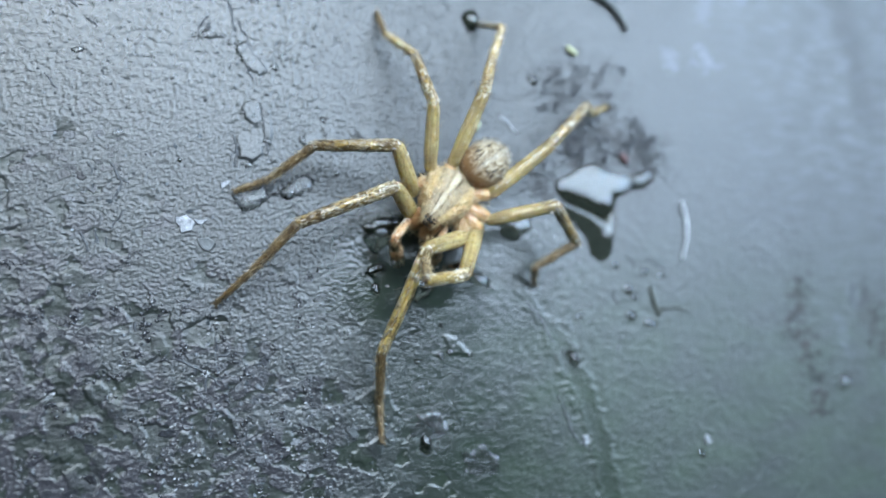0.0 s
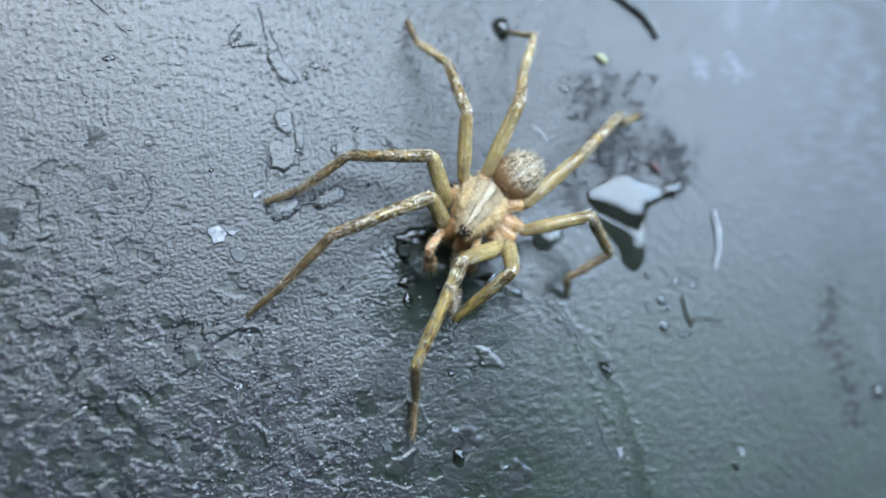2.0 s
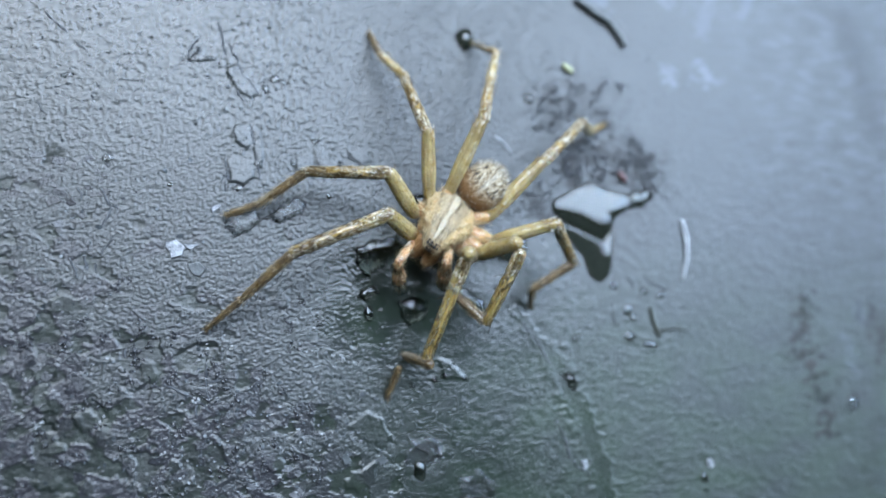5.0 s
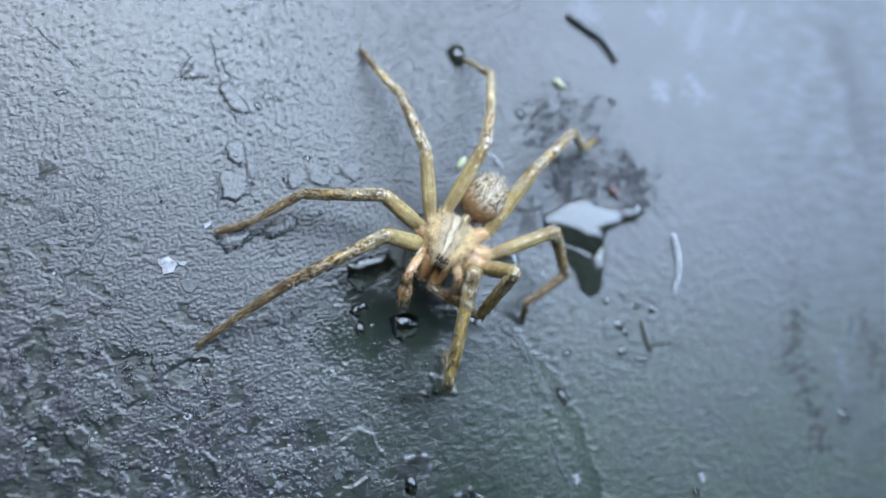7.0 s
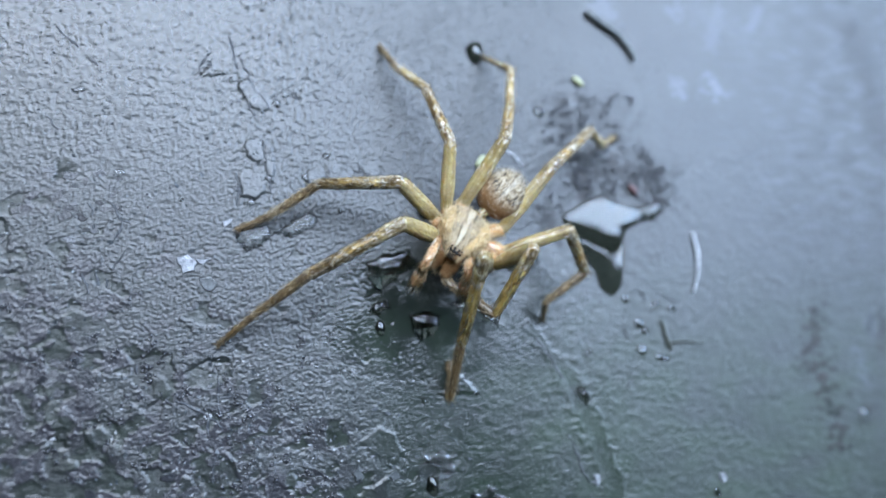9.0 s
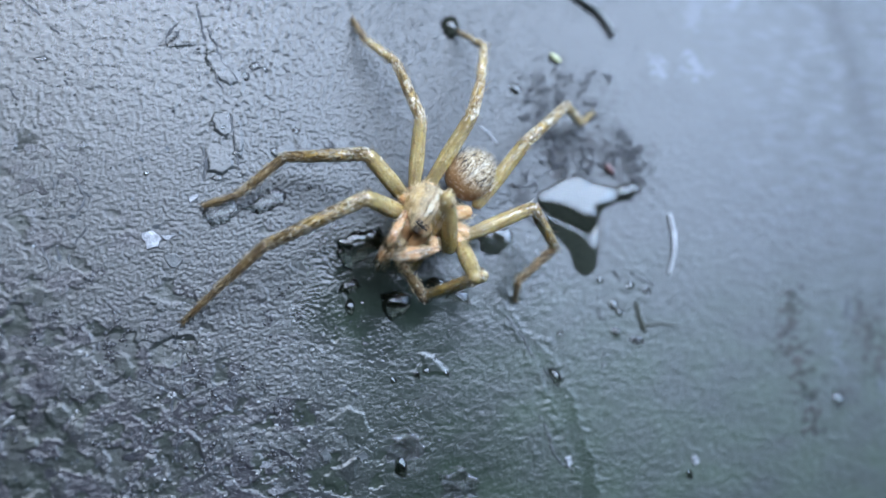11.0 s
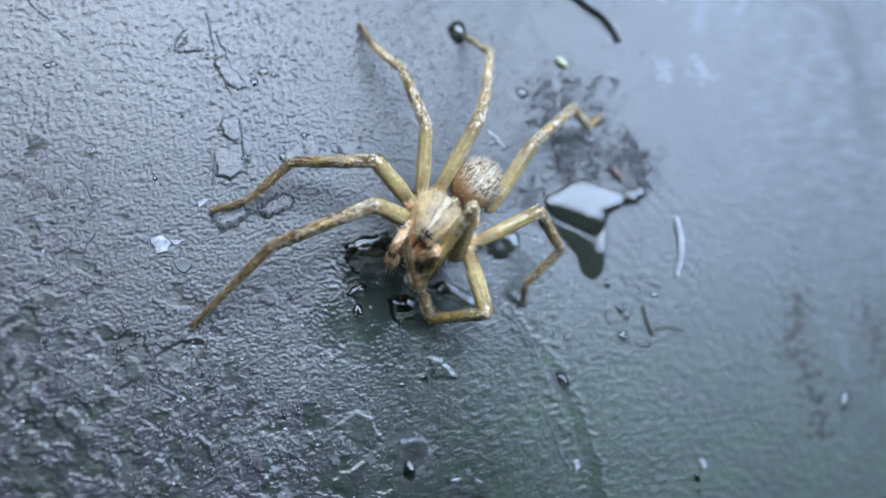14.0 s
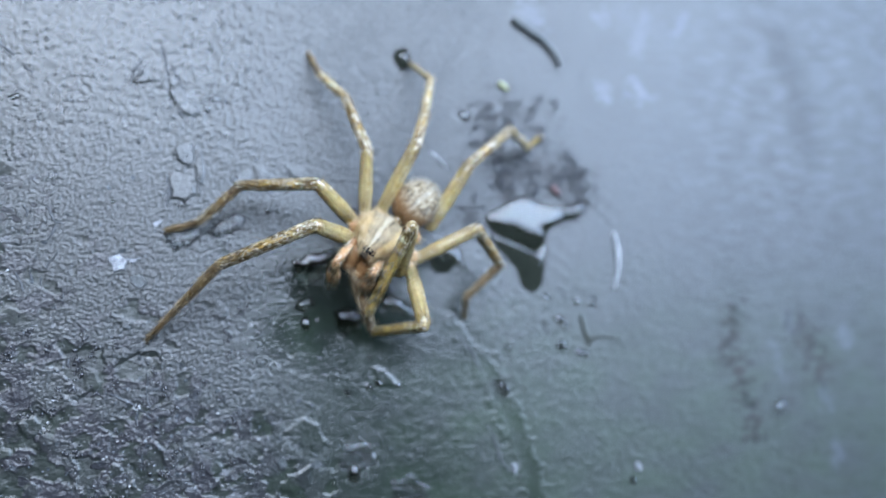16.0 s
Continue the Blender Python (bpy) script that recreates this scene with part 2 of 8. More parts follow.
CRUMB = plain_material("wet_crumb", (0.012, 0.013, 0.016), (0.045, 0.045, 0.05), 0.1, 1500, 0.00005, Specular_IOR_Level=0.9)
# for the unseen shell, green so the sheet mirrors a green tint
SHELL = plain_material("unseen_shell", (0.075, 0.11, 0.07), (0.13, 0.18, 0.115), 0.85, 6, 0.004)

# ---- mesh helpers ----


def part(name, bm, material, parent=None, label=""):
    """Links a bmesh as one mesh object under a thing or a part."""
    me = bpy.data.meshes.new(name)
    bm.to_mesh(me)
    bm.free()
    return linked(name, me, material, parent, label)


def linked(name, me, material, parent=None, label=""):
    if not me.materials:
        me.materials.append(material)
    me.polygons.foreach_set("use_smooth", [True] * len(me.polygons))
    ob = new(name, me)
    ob.parent = parent
    return tagged(ob, label) if label else ob


def tube(profile, sides=20, wobble=0.0, curve=None, seed=0):
    """A closed tube along +x: rows of (x, radius) in millimetres."""
    rng = random.Random(seed)
    bm = bmesh.new()
    rings = []
    for x, r in profile:
        dy, dz = curve(x) if curve else (0, 0)
        rings.append([bm.verts.new((x / 1000, (dy + r * math.cos(a)) / 1000, (dz + r * math.sin(a)) / 1000))
                      for a in (2 * math.pi * i / sides for i in range(sides))])
    for v in bm.verts:
        v.co += Vector((rng.uniform(-1, 1), rng.uniform(-1, 1), rng.uniform(-1, 1))) * wobble / 1000
    for a, b in zip(rings, rings[1:]):
        for i in range(sides):
            bm.faces.new((a[i], a[(i + 1) % sides], b[(i + 1) % sides], b[i]))
    bm.faces.new(rings[0][::-1])
    bm.faces.new(rings[-1])
    bmesh.ops.recalc_face_normals(bm, faces=bm.faces)
    return bm


def smooth_profile(points, steps=18):
    """Rows of (x, r) taken smoothly through a few given ones."""
    xs, rs = zip(*points)
    out = []
    for i in range(steps + 1):
        x = xs[0] + (xs[-1] - xs[0]) * i / steps
        k = max(j for j in range(len(xs) - 1) if xs[j] <= x + 1e-9)
        f = (x - xs[k]) / (xs[k + 1] - xs[k])
        f = f * f * (3 - 2 * f)
        out.append((x, rs[k] + (rs[k + 1] - rs[k]) * f))
    return out


def hairs(roots, thick=0.02):
    """Thin cones: rows of (root, tip) in millimetres, as one bmesh."""
    verts, faces = [], []
    for a, b in roots:
        a, b = Vector(a), Vector(b)
        d = (b - a).normalized()
        u = d.orthogonal().normalized() * thick
        w = d.cross(u)
        n = len(verts)
        verts += [(a + u) / 1000, (a - u / 2 + w * 0.87) / 1000, (a - u / 2 - w * 0.87) / 1000, b / 1000]
        faces += [(n, n + 1, n + 3), (n + 1, n + 2, n + 3), (n + 2, n, n + 3)]
    me = bpy.data.meshes.new("bristles")
    me.from_pydata(verts, [], faces)
    return me


def closed_curve(points, count=72):
    """A smooth closed outline through the given (x, y) points."""
    n, out = len(points), []
    for i in range(count):
        u = i * n / count
        k, f = int(u), u - int(u)
        p = [points[(k + j - 1) % n] for j in range(4)]
        out.append(tuple(0.5 * (2 * p[1][c] + (p[2][c] - p[0][c]) * f + (2 * p[0][c] - 5 * p[1][c] + 4 * p[2][c] - p[3][c]) * f * f
                                + (3 * p[1][c] - p[0][c] - 3 * p[2][c] + p[3][c]) * f ** 3) for c in (0, 1)))
    return out


def ragged(points, rough, seed=1):
    """A torn outline: each side broken into short uneven steps."""
    rng, out = random.Random(seed), []
    for a, b in zip(points, points[1:] + points[:1]):
        n = max(1, round(math.dist(a, b) / 0.45))
        out += [(a[0] + (b[0] - a[0]) * j / n + rng.gauss(0, rough), a[1] + (b[1] - a[1]) * j / n + rng.gauss(0, rough)) for j in range(n)]
    return out


def dome(outline, centre, height, power=3.0, rings=12, base=0.0, edge=0.5):
    """A drop on the sheet: a rounded body over a closed outline, in millimetres round its centre."""
    bm = bmesh.new()
    rows = []
    for r in range(rings):
        s = 1 - r / rings
        z = height * (1 - s ** power) ** edge + base
        rows.append([bm.verts.new(((x - centre[0]) * s / 1000, (y - centre[1]) * s / 1000, z / 1000)) for x, y in outline])
    top = bm.verts.new((0, 0, (height + base) / 1000))
    n = len(outline)
    for a, b in zip(rows, rows[1:]):
        for i in range(n):
            bm.faces.new((a[i], a[(i + 1) % n], b[(i + 1) % n], b[i]))
    for i in range(n):
        bm.faces.new((rows[-1][i], rows[-1][(i + 1) % n], top))
    bm.faces.new(rows[0][::-1])
    bmesh.ops.recalc_face_normals(bm, faces=bm.faces)
    return bm


# ---- the sheet ----
# lifted flakes of skin that stand out: their outlines
FLAKES = [[(-22.2, 9.7), (-20.9, 9.8), (-20.6, 8.7), (-20.4, 7.5), (-21.2, 7.6), (-22.1, 8.1)], [(-20.6, 9.8), (-19.8, 9.3), (-19.7, 7.9), (-19.4, 7.1), (-19.9, 5.4), (-20.3, 7.1)],
          [(-22.9, 6.3), (-22.4, 6.7), (-21.0, 6.9), (-20.5, 6.4), (-20.4, 4.7), (-21.2, 3.9), (-22.4, 4.2)], [(-16.5, 6.6), (-15.6, 7.1), (-15.1, 7.4), (-14.9, 6.1), (-15.4, 5.4), (-16.3, 5.2)],
          [(-14.8, 7.8), (-13.7, 7.1), (-12.7, 6.6), (-12.2, 6.0), (-13.2, 5.5), (-14.3, 6.0)], [(-11.5, 7.6), (-10.4, 7.8), (-9.3, 7.0), (-9.3, 6.5), (-10.1, 6.0), (-10.8, 6.6)]]
# smooth dark hollows where the skin has gone
HOLLOWS = [[(-31.0, -20.3), (-30.2, -20.0), (-29.1, -20.4), (-28.9, -22.7), (-29.6, -23.3), (-30.6, -22.9)], [(-38.8, -17.2), (-37.3, -17.2), (-37.0, -18.4), (-37.2, -20.3), (-36.7, -22.6), (-38.6, -22.7)],
           [(-27.3, -22.2), (-26.2, -21.9), (-24.8, -22.3), (-25.0, -23.9), (-27.1, -23.8)], [(-36.1, -15.9), (-33.4, -15.8), (-32.9, -17.2), (-33.8, -17.9), (-34.9, -17.6)],
           [(-32.2, -10.5), (-29.0, -10.1), (-28.0, -13.6), (-30.3, -14.0), (-32.1, -12.5)], [(-23.7, -17.0), (-23.0, -16.8), (-22.0, -18.8), (-22.7, -20.7), (-23.7, -19.2)],
           [(-25.1, -19.1), (-23.7, -19.7), (-22.9, -22.1), (-24.4, -21.6)], [(-25.3, -11.2), (-24.3, -10.7), (-23.4, -11.5), (-23.7, -12.5), (-24.8, -12.4)]]
FLAKES += [[(-22.9, 15.3), (-22.0, 15.7), (-20.9, 14.6), (-20.1, 14.4), (-19.8, 12.8), (-20.7, 12.5), (-21.9, 13.1)], [(-26.5, 16.0), (-25.4, 16.6), (-25.3, 17.6), (-24.9, 16.4), (-23.5, 16.2), (-24.9, 15.8)],
           [(-35.8, -16.0), (-34.7, -16.3), (-33.5, -17.5), (-33.9, -18.0), (-35.1, -18.2), (-35.8, -17.2)], [(-3.1, -13.0), (-1.9, -13.3), (-0.3, -15.0), (-1.2, -14.8), (-2.5, -14.9)]]
FX0, FX1, FY0, FY1, STEP = -52.0, 72.0, -38.0, 38.0, 0.13


def band_noise(shape, small, large, rng, along=1.35, across=0.85):
    """Even relief between two grain sizes (millimetres)."""
    f = np.fft.rfft2(rng.standard_normal(shape))
    ky = np.fft.fftfreq(shape[0], STEP)[:, None]
    kx = np.fft.rfftfreq(shape[1], STEP)[None]
    k = np.hypot(kx * along, ky * across)
    out = np.fft.irfft2(f * np.exp(-(k * small) ** 2) * (1 - np.exp(-(k * large) ** 2)), shape)
    return out / out.std()


def sheet():
    rng = np.random.default_rng(5)
    nx, ny = int((FX1 - FX0) / STEP) + 1, int((FY1 - FY0) / STEP) + 1
    xs, ys = FX0 + np.arange(nx) * STEP, FY0 + np.arange(ny) * STEP
    gx, gy = np.meshgrid(xs, ys)
    grain = 0.5 * band_noise((ny, nx), 0.25, 0.8, rng, 1.1, 1.0) + 0.62 * band_noise((ny, nx), 0.15, 0.36, rng, 1.05, 1.0)
    coarse = 0.85 * band_noise((ny, nx), 0.5, 1.3, rng, 0.9, 1.35) + 0.2 * grain
    fine = 0.7 * band_noise((ny, nx), 0.2, 0.7, rng, 1.2, 0.9) + 0.6 * band_noise((ny, nx), 0.15, 0.35, rng, 1.1, 1.0)
    mid = band_noise((ny, nx), 0.9, 2.2, rng)
    big = band_noise((ny, nx), 4.0, 12.0, rng)
    chips = band_noise((ny, nx), 0.30, 0.9, rng)
    fade = np.clip(np.minimum.reduce([gx - FX0, FX1 - gx, gy - FY0, FY1 - gy]) / 6, 0, 1)
    worn = np.clip(0.15 + 0.6 * big + (-26 - gx) / 16 + (-9 - gy) / 12, 0, 1) * np.clip((9 - gx) / 22, 0, 1)
    plates = np.tanh(5 * (band_noise((ny, nx), 1.0, 2.6, rng) - 0.5))
    cells = 0.85 * band_noise((ny, nx), 2.4, 6.5, rng, 1.0, 0.9) + 0.3 * band_noise((ny, nx), 0.8, 2.4, rng)
    # skin gone in ragged patches, its rim lifted
    lost = 0.8 * cells + 0.12 * chips - 1.0 + 0.95 * worn
    bare = np.clip(lost / 0.08, 0, 1) * np.clip(worn * 3, 0, 1)
    rim = np.exp(-((lost + 0.10) / 0.13) ** 2) * np.clip(worn * 3, 0, 1)
    # less relief where water has filled the grain
    filled = np.clip((gx + 19 + 3.0 * big) / 16, 0, 1) * np.clip((4 - gy) / 12, 0, 1)
    filled = np.maximum(filled, 0.6 * np.clip((gx - 12 + 2 * big) / 20, 0, 1))
    corner = np.clip((gy - 2) / 16, 0, 1) * np.clip((-6 - gx) / 14, 0, 1)
    amp = (0.032 + 0.003 * worn) * (1 - 0.66 * filled) * (1 - 0.62 * bare)
    amp *= (1 + 0.85 * np.clip((gy + 4) / 6, 0, 1) * np.clip((16 - gx) / 10, 0, 1) * np.clip((gx + 26) / 8, 0, 1)) * (1 - 0.45 * corner)
    z = amp * ((1 - 0.7 * corner) * ((1 - 0.45 * worn) * grain + 0.35 * worn * fine) + 1.0 * corner * coarse) + 0.007 * mid + 0.006 * worn * np.tanh(2.5 * chips) + 0.006 * worn * plates
    z += -0.03 * bare + 0.04 * rim * np.clip(0.3 + chips, 0, 1.6)

    def stain(points, width, ragged=0.8):
        d = np.full(gx.shape, 1e9)
        for (ax, ay), (bx, by) in zip(points, points[1:]):
            t = np.clip(((gx - ax) * (bx - ax) + (gy - ay) * (by - ay)) / ((bx - ax) ** 2 + (by - ay) ** 2 + 1e-9), 0, 1)
            d = np.minimum(d, np.hypot(gx - ax - t * (bx - ax), gy - ay - t * (by - ay)))
        f = np.clip((width - d + ragged * 0.6 * mid) / (1.1 * width) + 0.5, 0, 1)
        return f * f * (3 - 2 * f)

    dirt = 0.6 * stain([(38.8, -8.0), (38.3, -10.1), (37.6, -13.1), (39.3, -14.8), (39.4, -16.8), (40.4, -22.0)], 0.6, 1.5)
    dirt = np.maximum(dirt, 0.5 * stain([(47.1, -9.7), (49.0, -12.9), (49.8, -15.4)], 1.0, 2.0))
    dirt = np.maximum(dirt, 0.45 * stain([(12.7, 7.6), (16.3, 7.9), (19.9, 6.0)], 1.8, 2.6))
    dirt = np.maximum(dirt, 0.22 * stain([(10.2, 13.0), (13.0, 14.6), (16.6, 12.5)], 1.6, 2.2))
    pale = 0.16 * stain([(15.6, 26.4), (16.7, 25.2)], 1.1, 0.8)
    pale = np.maximum(pale, 0.05 * stain([(27.4, 26.6), (33.0, 24.3)], 1.5, 1.3))
    pale = np.maximum(pale, 0.08 * stain([(43.6, -12.0), (44.7, -15.8)], 0.5, 0.6))
    for spot in ((46.0, -9.3), (50.6, -24.1), (53.3, -11.1), (49.9, -17.9)):
        pale = np.maximum(pale, 0.11 * stain([spot, (spot[0] + 0.3, spot[1] - 1.2)], 0.8, 0.7))
    dull = band_noise((ny, nx), 1.7, 6.5, rng, 1.7, 0.4)
    for line, much, size in (([(24.3, 17.6), (24.6, 16.5)], 0.2, 0.7), ([(28.4, 18.1), (29.4, 17.2)], 0.22, 0.7), ([(27.4, 16.9), (30.2, 17.0)], 0.14, 0.5), ([(29.0, 22.7), (30.4, 26.5)], 0.12, 0.9),
                             ([(34.4, 24.8), (35.5, 26.9)], 0.14, 0.7), ([(24.5, 26.0), (25.2, 26.1)], 0.16, 0.7)):
        pale = np.maximum(pale, much * stain(line, size, 0.6))
    pale = np.maximum(pale, 0.05 * np.clip(dull - 0.1, 0, 1.5) * np.clip((gx - 24) / 14, 0, 1) * np.clip((gy + 8) / 18, 0.25, 1))
    dirt = np.maximum(dirt, 0.14 * np.clip(-dull - 0.4, 0, 1.5) * np.clip((gx - 30) / 14, 0, 1))
    dirt = np.maximum(dirt, 0.22 * stain([(48.4, 25.4), (51.3, 11.6)], 1.4, 1.6))
    dirt = np.maximum(dirt, 0.6 * stain([(11.7, 6.6), (12.2, 5.1)], 0.8, 0.8))
    dirt = np.maximum(dirt, 0.5 * stain([(7.7, 2.7), (8.5, 1.2)], 0.9, 0.8))
    wet = np.maximum(0.5 * filled * np.clip((2 - gy) / 14, 0, 1) * np.clip((20 - gx) / 22, 0, 1), 0.5 * stain([(7.0, -9.2), (10.0, -14.4)], 0.5))
    wet = np.maximum(wet, 0.28 * corner)
    run = np.maximum(stain([(5.0, -8.4), (7.0, -11.0), (8.6, -13.0)], 0.45, 0.25), stain([(8.6, -13.0), (9.9, -15.4), (10.9, -17.8), (12.0, -20.5), (13.2, -24.2), (14.0, -30.0)], 1.0, 0.4))
    wet = np.maximum(wet, 0.42 * run)
    z = z * (1 - 0.65 * run) + 0.13 * run * (1 - run) + 0.02 * run
    # painted green reflection, growing towards the lower right
    green_shade = np.clip((gx + 20) / 30, 0, 1) * np.clip((0 - gy) / 16, 0, 1) * np.clip(0.8 + 0.15 * big, 0, 1.2)
    for x, y, size, much in ((-9.6, -4.6, 3.4, 1.0), (-7.6, -7.4, 3.8, 1.1), (-4.2, -8.2, 3.8, 1.1), (-0.4, -8.0, 3.0, 0.9), (-8.6, -9.2, 3.6, 0.95), (-11.2, -9.2, 3.6, 0.8), (-7.0, -11.0, 4.5, 0.75), (-1.5, -11.0, 5.0, 0.7), (2.0, -3.0, 4.0, 0.7), (-4.0, -12.5, 8.0, 0.55), (4.0, -10.0, 8.0, 0.5)):
        wet = np.maximum(wet, much * np.clip(1.2 * np.exp(-(np.hypot(gx - x, gy - y) / size) ** 2), 0, 1) * np.clip(1 + 0.06 * mid, 0.8, 1.1))
    # painted shade in front of and under the spider
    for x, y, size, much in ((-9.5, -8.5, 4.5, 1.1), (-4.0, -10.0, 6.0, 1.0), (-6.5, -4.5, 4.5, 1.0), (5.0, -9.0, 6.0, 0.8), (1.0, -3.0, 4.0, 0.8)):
        green_shade = np.maximum(green_shade, 0.6 * much * np.exp(-(np.hypot(gx - x, gy - y) / size) ** 2) * np.clip(1 + 0.2 * big, 0.6, 1.2))
    wet = np.maximum(wet, 0.5 * stain([(0.4, -23.2), (3.2, -24.5)], 1.6))
    z = z * (1 - np.where(corner > 0, 0.05, 0.3 * np.minimum(wet, 1.2) + 1.4 * np.clip(wet - 0.7, 0, 0.42)))

    def patch(outline, lift, tilt, smooth, dull=0.0):
        """One flake: its own height and slope within a torn outline."""
        cx, cy = (sum(p[k] for p in outline) / len(outline) for k in (0, 1))
        far = max(math.dist(p, (cx, cy)) for p in outline) + STEP
        i0, i1, j0, j1 = (max(int(v / STEP), 0) for v in (cx - far - FX0, cx + far - FX0, cy - far - FY0, cy + far - FY0))
        sub = (slice(j0, j1 + 2), slice(i0, i1 + 2))
        x, y = gx[sub], gy[sub]
        inside = np.zeros(x.shape, bool)
        for (ax, ay), (bx, by) in zip(outline, outline[1:] + outline[:1]):
            inside ^= ((ay > y) != (by > y)) & (x < (bx - ax) * (y - ay) / (by - ay + 1e-9) + ax)
        z[sub] = np.where(inside, z[sub] * (1 - smooth) + lift + tilt[0] * (x - cx) + tilt[1] * (y - cy), z[sub])
        bare[sub] = np.where(inside, np.maximum(bare[sub], dull), bare[sub])

    pick = random.Random(17)
    for n, outline in enumerate(FLAKES):
        patch(ragged(outline, 0.07, n), 0.09, (pick.gauss(-0.03, 0.03), pick.gauss(-0.02, 0.03)), 0.55)
    for n, outline in enumerate(HOLLOWS):
        patch(ragged(outline, 0.16, n + 40), -0.06, (pick.gauss(0, 0.02), pick.gauss(-0.02, 0.02)), 0.82, 0.7)
    for n in range(150):
        x, y = (pick.uniform(-46, -8), pick.uniform(-33, -5)) if n % 4 else (pick.uniform(-46, -28), pick.uniform(-8, 14))
        if worn[int((y - FY0) / STEP), int((x - FX0) / STEP)] < pick.uniform(0.1, 0.8):
            continue
        size, flat, turn, k = pick.uniform(0.5, 2.4) * pick.uniform(0.5, 1), pick.uniform(0.55, 1.0), pick.uniform(0, 3.1), pick.randint(6, 9)
        ring = []
        for i in range(k):
            a, q = 2 * math.pi * (i + pick.uniform(-0.3, 0.3)) / k, size * pick.uniform(0.6, 1.25)
            u, v = q * math.cos(a), q * math.sin(a) * flat
            ring.append((x + u * math.cos(turn) - v * math.sin(turn), y + u * math.sin(turn) + v * math.cos(turn)))
        patch(ragged(ring, 0.08, n), pick.choice((-0.045, 0.04, 0.06)), (pick.gauss(0, 0.04), pick.gauss(0, 0.04)), pick.uniform(0.2, 0.85), pick.choice((0, 0, 0.4, 0.8)))
    z *= fade
    verts = np.stack([gx, gy, z], -1).reshape(-1, 3) / 1000
    idx = np.arange(nx * ny).reshape(ny, nx)
    quads = np.stack([idx[:-1, :-1], idx[:-1, 1:], idx[1:, 1:], idx[1:, :-1]], -1).reshape(-1, 4)
    # the plain rest of the sheet, out to the walls
    far = 2.0
    ring = np.array([[-far, -far, 0], [far, -far, 0], [far, far, 0], [-far, far, 0]])
    n0 = len(verts)
    c = [idx[0, 0], idx[0, -1], idx[-1, -1], idx[-1, 0]]
    sides = [idx[0, ::-1].tolist() + [n0, n0 + 1], idx[::-1, -1].tolist() + [n0 + 1, n0 + 2],
             idx[-1, :].tolist() + [n0 + 2, n0 + 3], idx[:, 0].tolist() + [n0 + 3, n0]]
    me = bpy.data.meshes.new("ground")
    me.from_pydata(np.concatenate([verts, ring]).tolist(), [], quads.tolist() + sides)
    for key, field in (("dirt", dirt), ("wet", wet), ("worn", worn), ("pale", pale), ("bare", bare), ("green_shade", green_shade)):
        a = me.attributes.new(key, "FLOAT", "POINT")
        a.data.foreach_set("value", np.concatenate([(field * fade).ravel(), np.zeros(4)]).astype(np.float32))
    ob = linked("ground", me, SHEET)
    return tagged(ob, "dark grey embossed plastic sheet, wet and stained", "ground", kind="structure")


ground = sheet()


def box(name, lo, hi, material, label, category, kind="structure"):
    bm = bmesh.new()
    bmesh.ops.create_cube(bm, size=1)
    for v in bm.verts:
        v.co = [lo[i] if v.co[i] < 0 else hi[i] for i in range(3)]
    ob = part(name, bm, material)
    ob.data.polygons.foreach_set("use_smooth", [False] * len(ob.data.polygons))
    return tagged(ob, label, category, kind=kind)


# unseen walls and a gapped roof, added to block and shape the light
box("unseen_wall_south", (-2.0, -2.1, -0.1), (2.0, -2.0, 1.6), SHELL, "unseen dark green wall added behind the camera", "wall")
box("unseen_wall_west", (-2.1, -2.1, -0.1), (-2.0, 2.1, 1.6), SHELL, "unseen dark green wall added beside the sheet", "wall")
box("unseen_wall_north", (-2.0, 2.0, -0.1), (2.0, 2.1, 0.5), SHELL, "unseen low dark green wall added beyond the sheet", "wall")
box("unseen_wall_east", (2.0, -2.1, -0.1), (2.1, 2.1, 0.5), SHELL, "unseen low dark green wall added beside the sheet", "wall")


def roof():
    """An unseen roof slab added round the gap, which lies askew."""
    hx, hy, far = 1.42, 0.62, 3.2
    bm = bmesh.new()
    for x0, x1, y0, y1 in ((-far, -hx, -far, far), (hx, far, -far, far), (-hx, hx, -far, -hy), (-hx, hx, hy, far)):
        made = bmesh.ops.create_cube(bm, size=1)["verts"]
        for v in made:
            v.co = (x0 if v.co.x < 0 else x1, y0 if v.co.y < 0 else y1, 0 if v.co.z < 0 else 0.1)
    ob = part("ceiling", bm, SHELL)
    ob.data.polygons.foreach_set("use_smooth", [False] * len(ob.data.polygons))
    ob.matrix_basis = pose(0.39, 0.86, 1.6, 0, 0, -9)
    return tagged(ob, "unseen dark roof with a gap, added to shape the light", "ceiling", kind="structure")


roof()

# ---- the spider ----
spider = tagged(new("spider"), "straw-coloured hairy spider with pale striped back on wet plastic", "spider")


def bristles(owner, length, r0, r1, count, reach, seed, material=HAIR, lean=0.5, thick=0.02, x0=0.02):
    """Short hairs all round a limb along +x."""
    rng = random.Random(seed)
    rows = []
    for _ in range(count):
        f, a = rng.uniform(x0, 1), rng.uniform(0, 2 * math.pi)
        r = r0 + (r1 - r0) * f
        out = Vector((0, math.cos(a), math.sin(a)))
        root = Vector((f * length, 0, 0)) + out * r * 0.93
        size = reach * rng.uniform(0.5, 1.2)
        d = (out * (1 - lean) + Vector((lean, 0, 0)) + Vector((rng.uniform(-1, 1), rng.uniform(-1, 1), rng.uniform(-1, 1))) * 0.2).normalized()
        rows.append((root, root + d * size))
    return linked("bristles", hairs(rows, thick), material, owner)


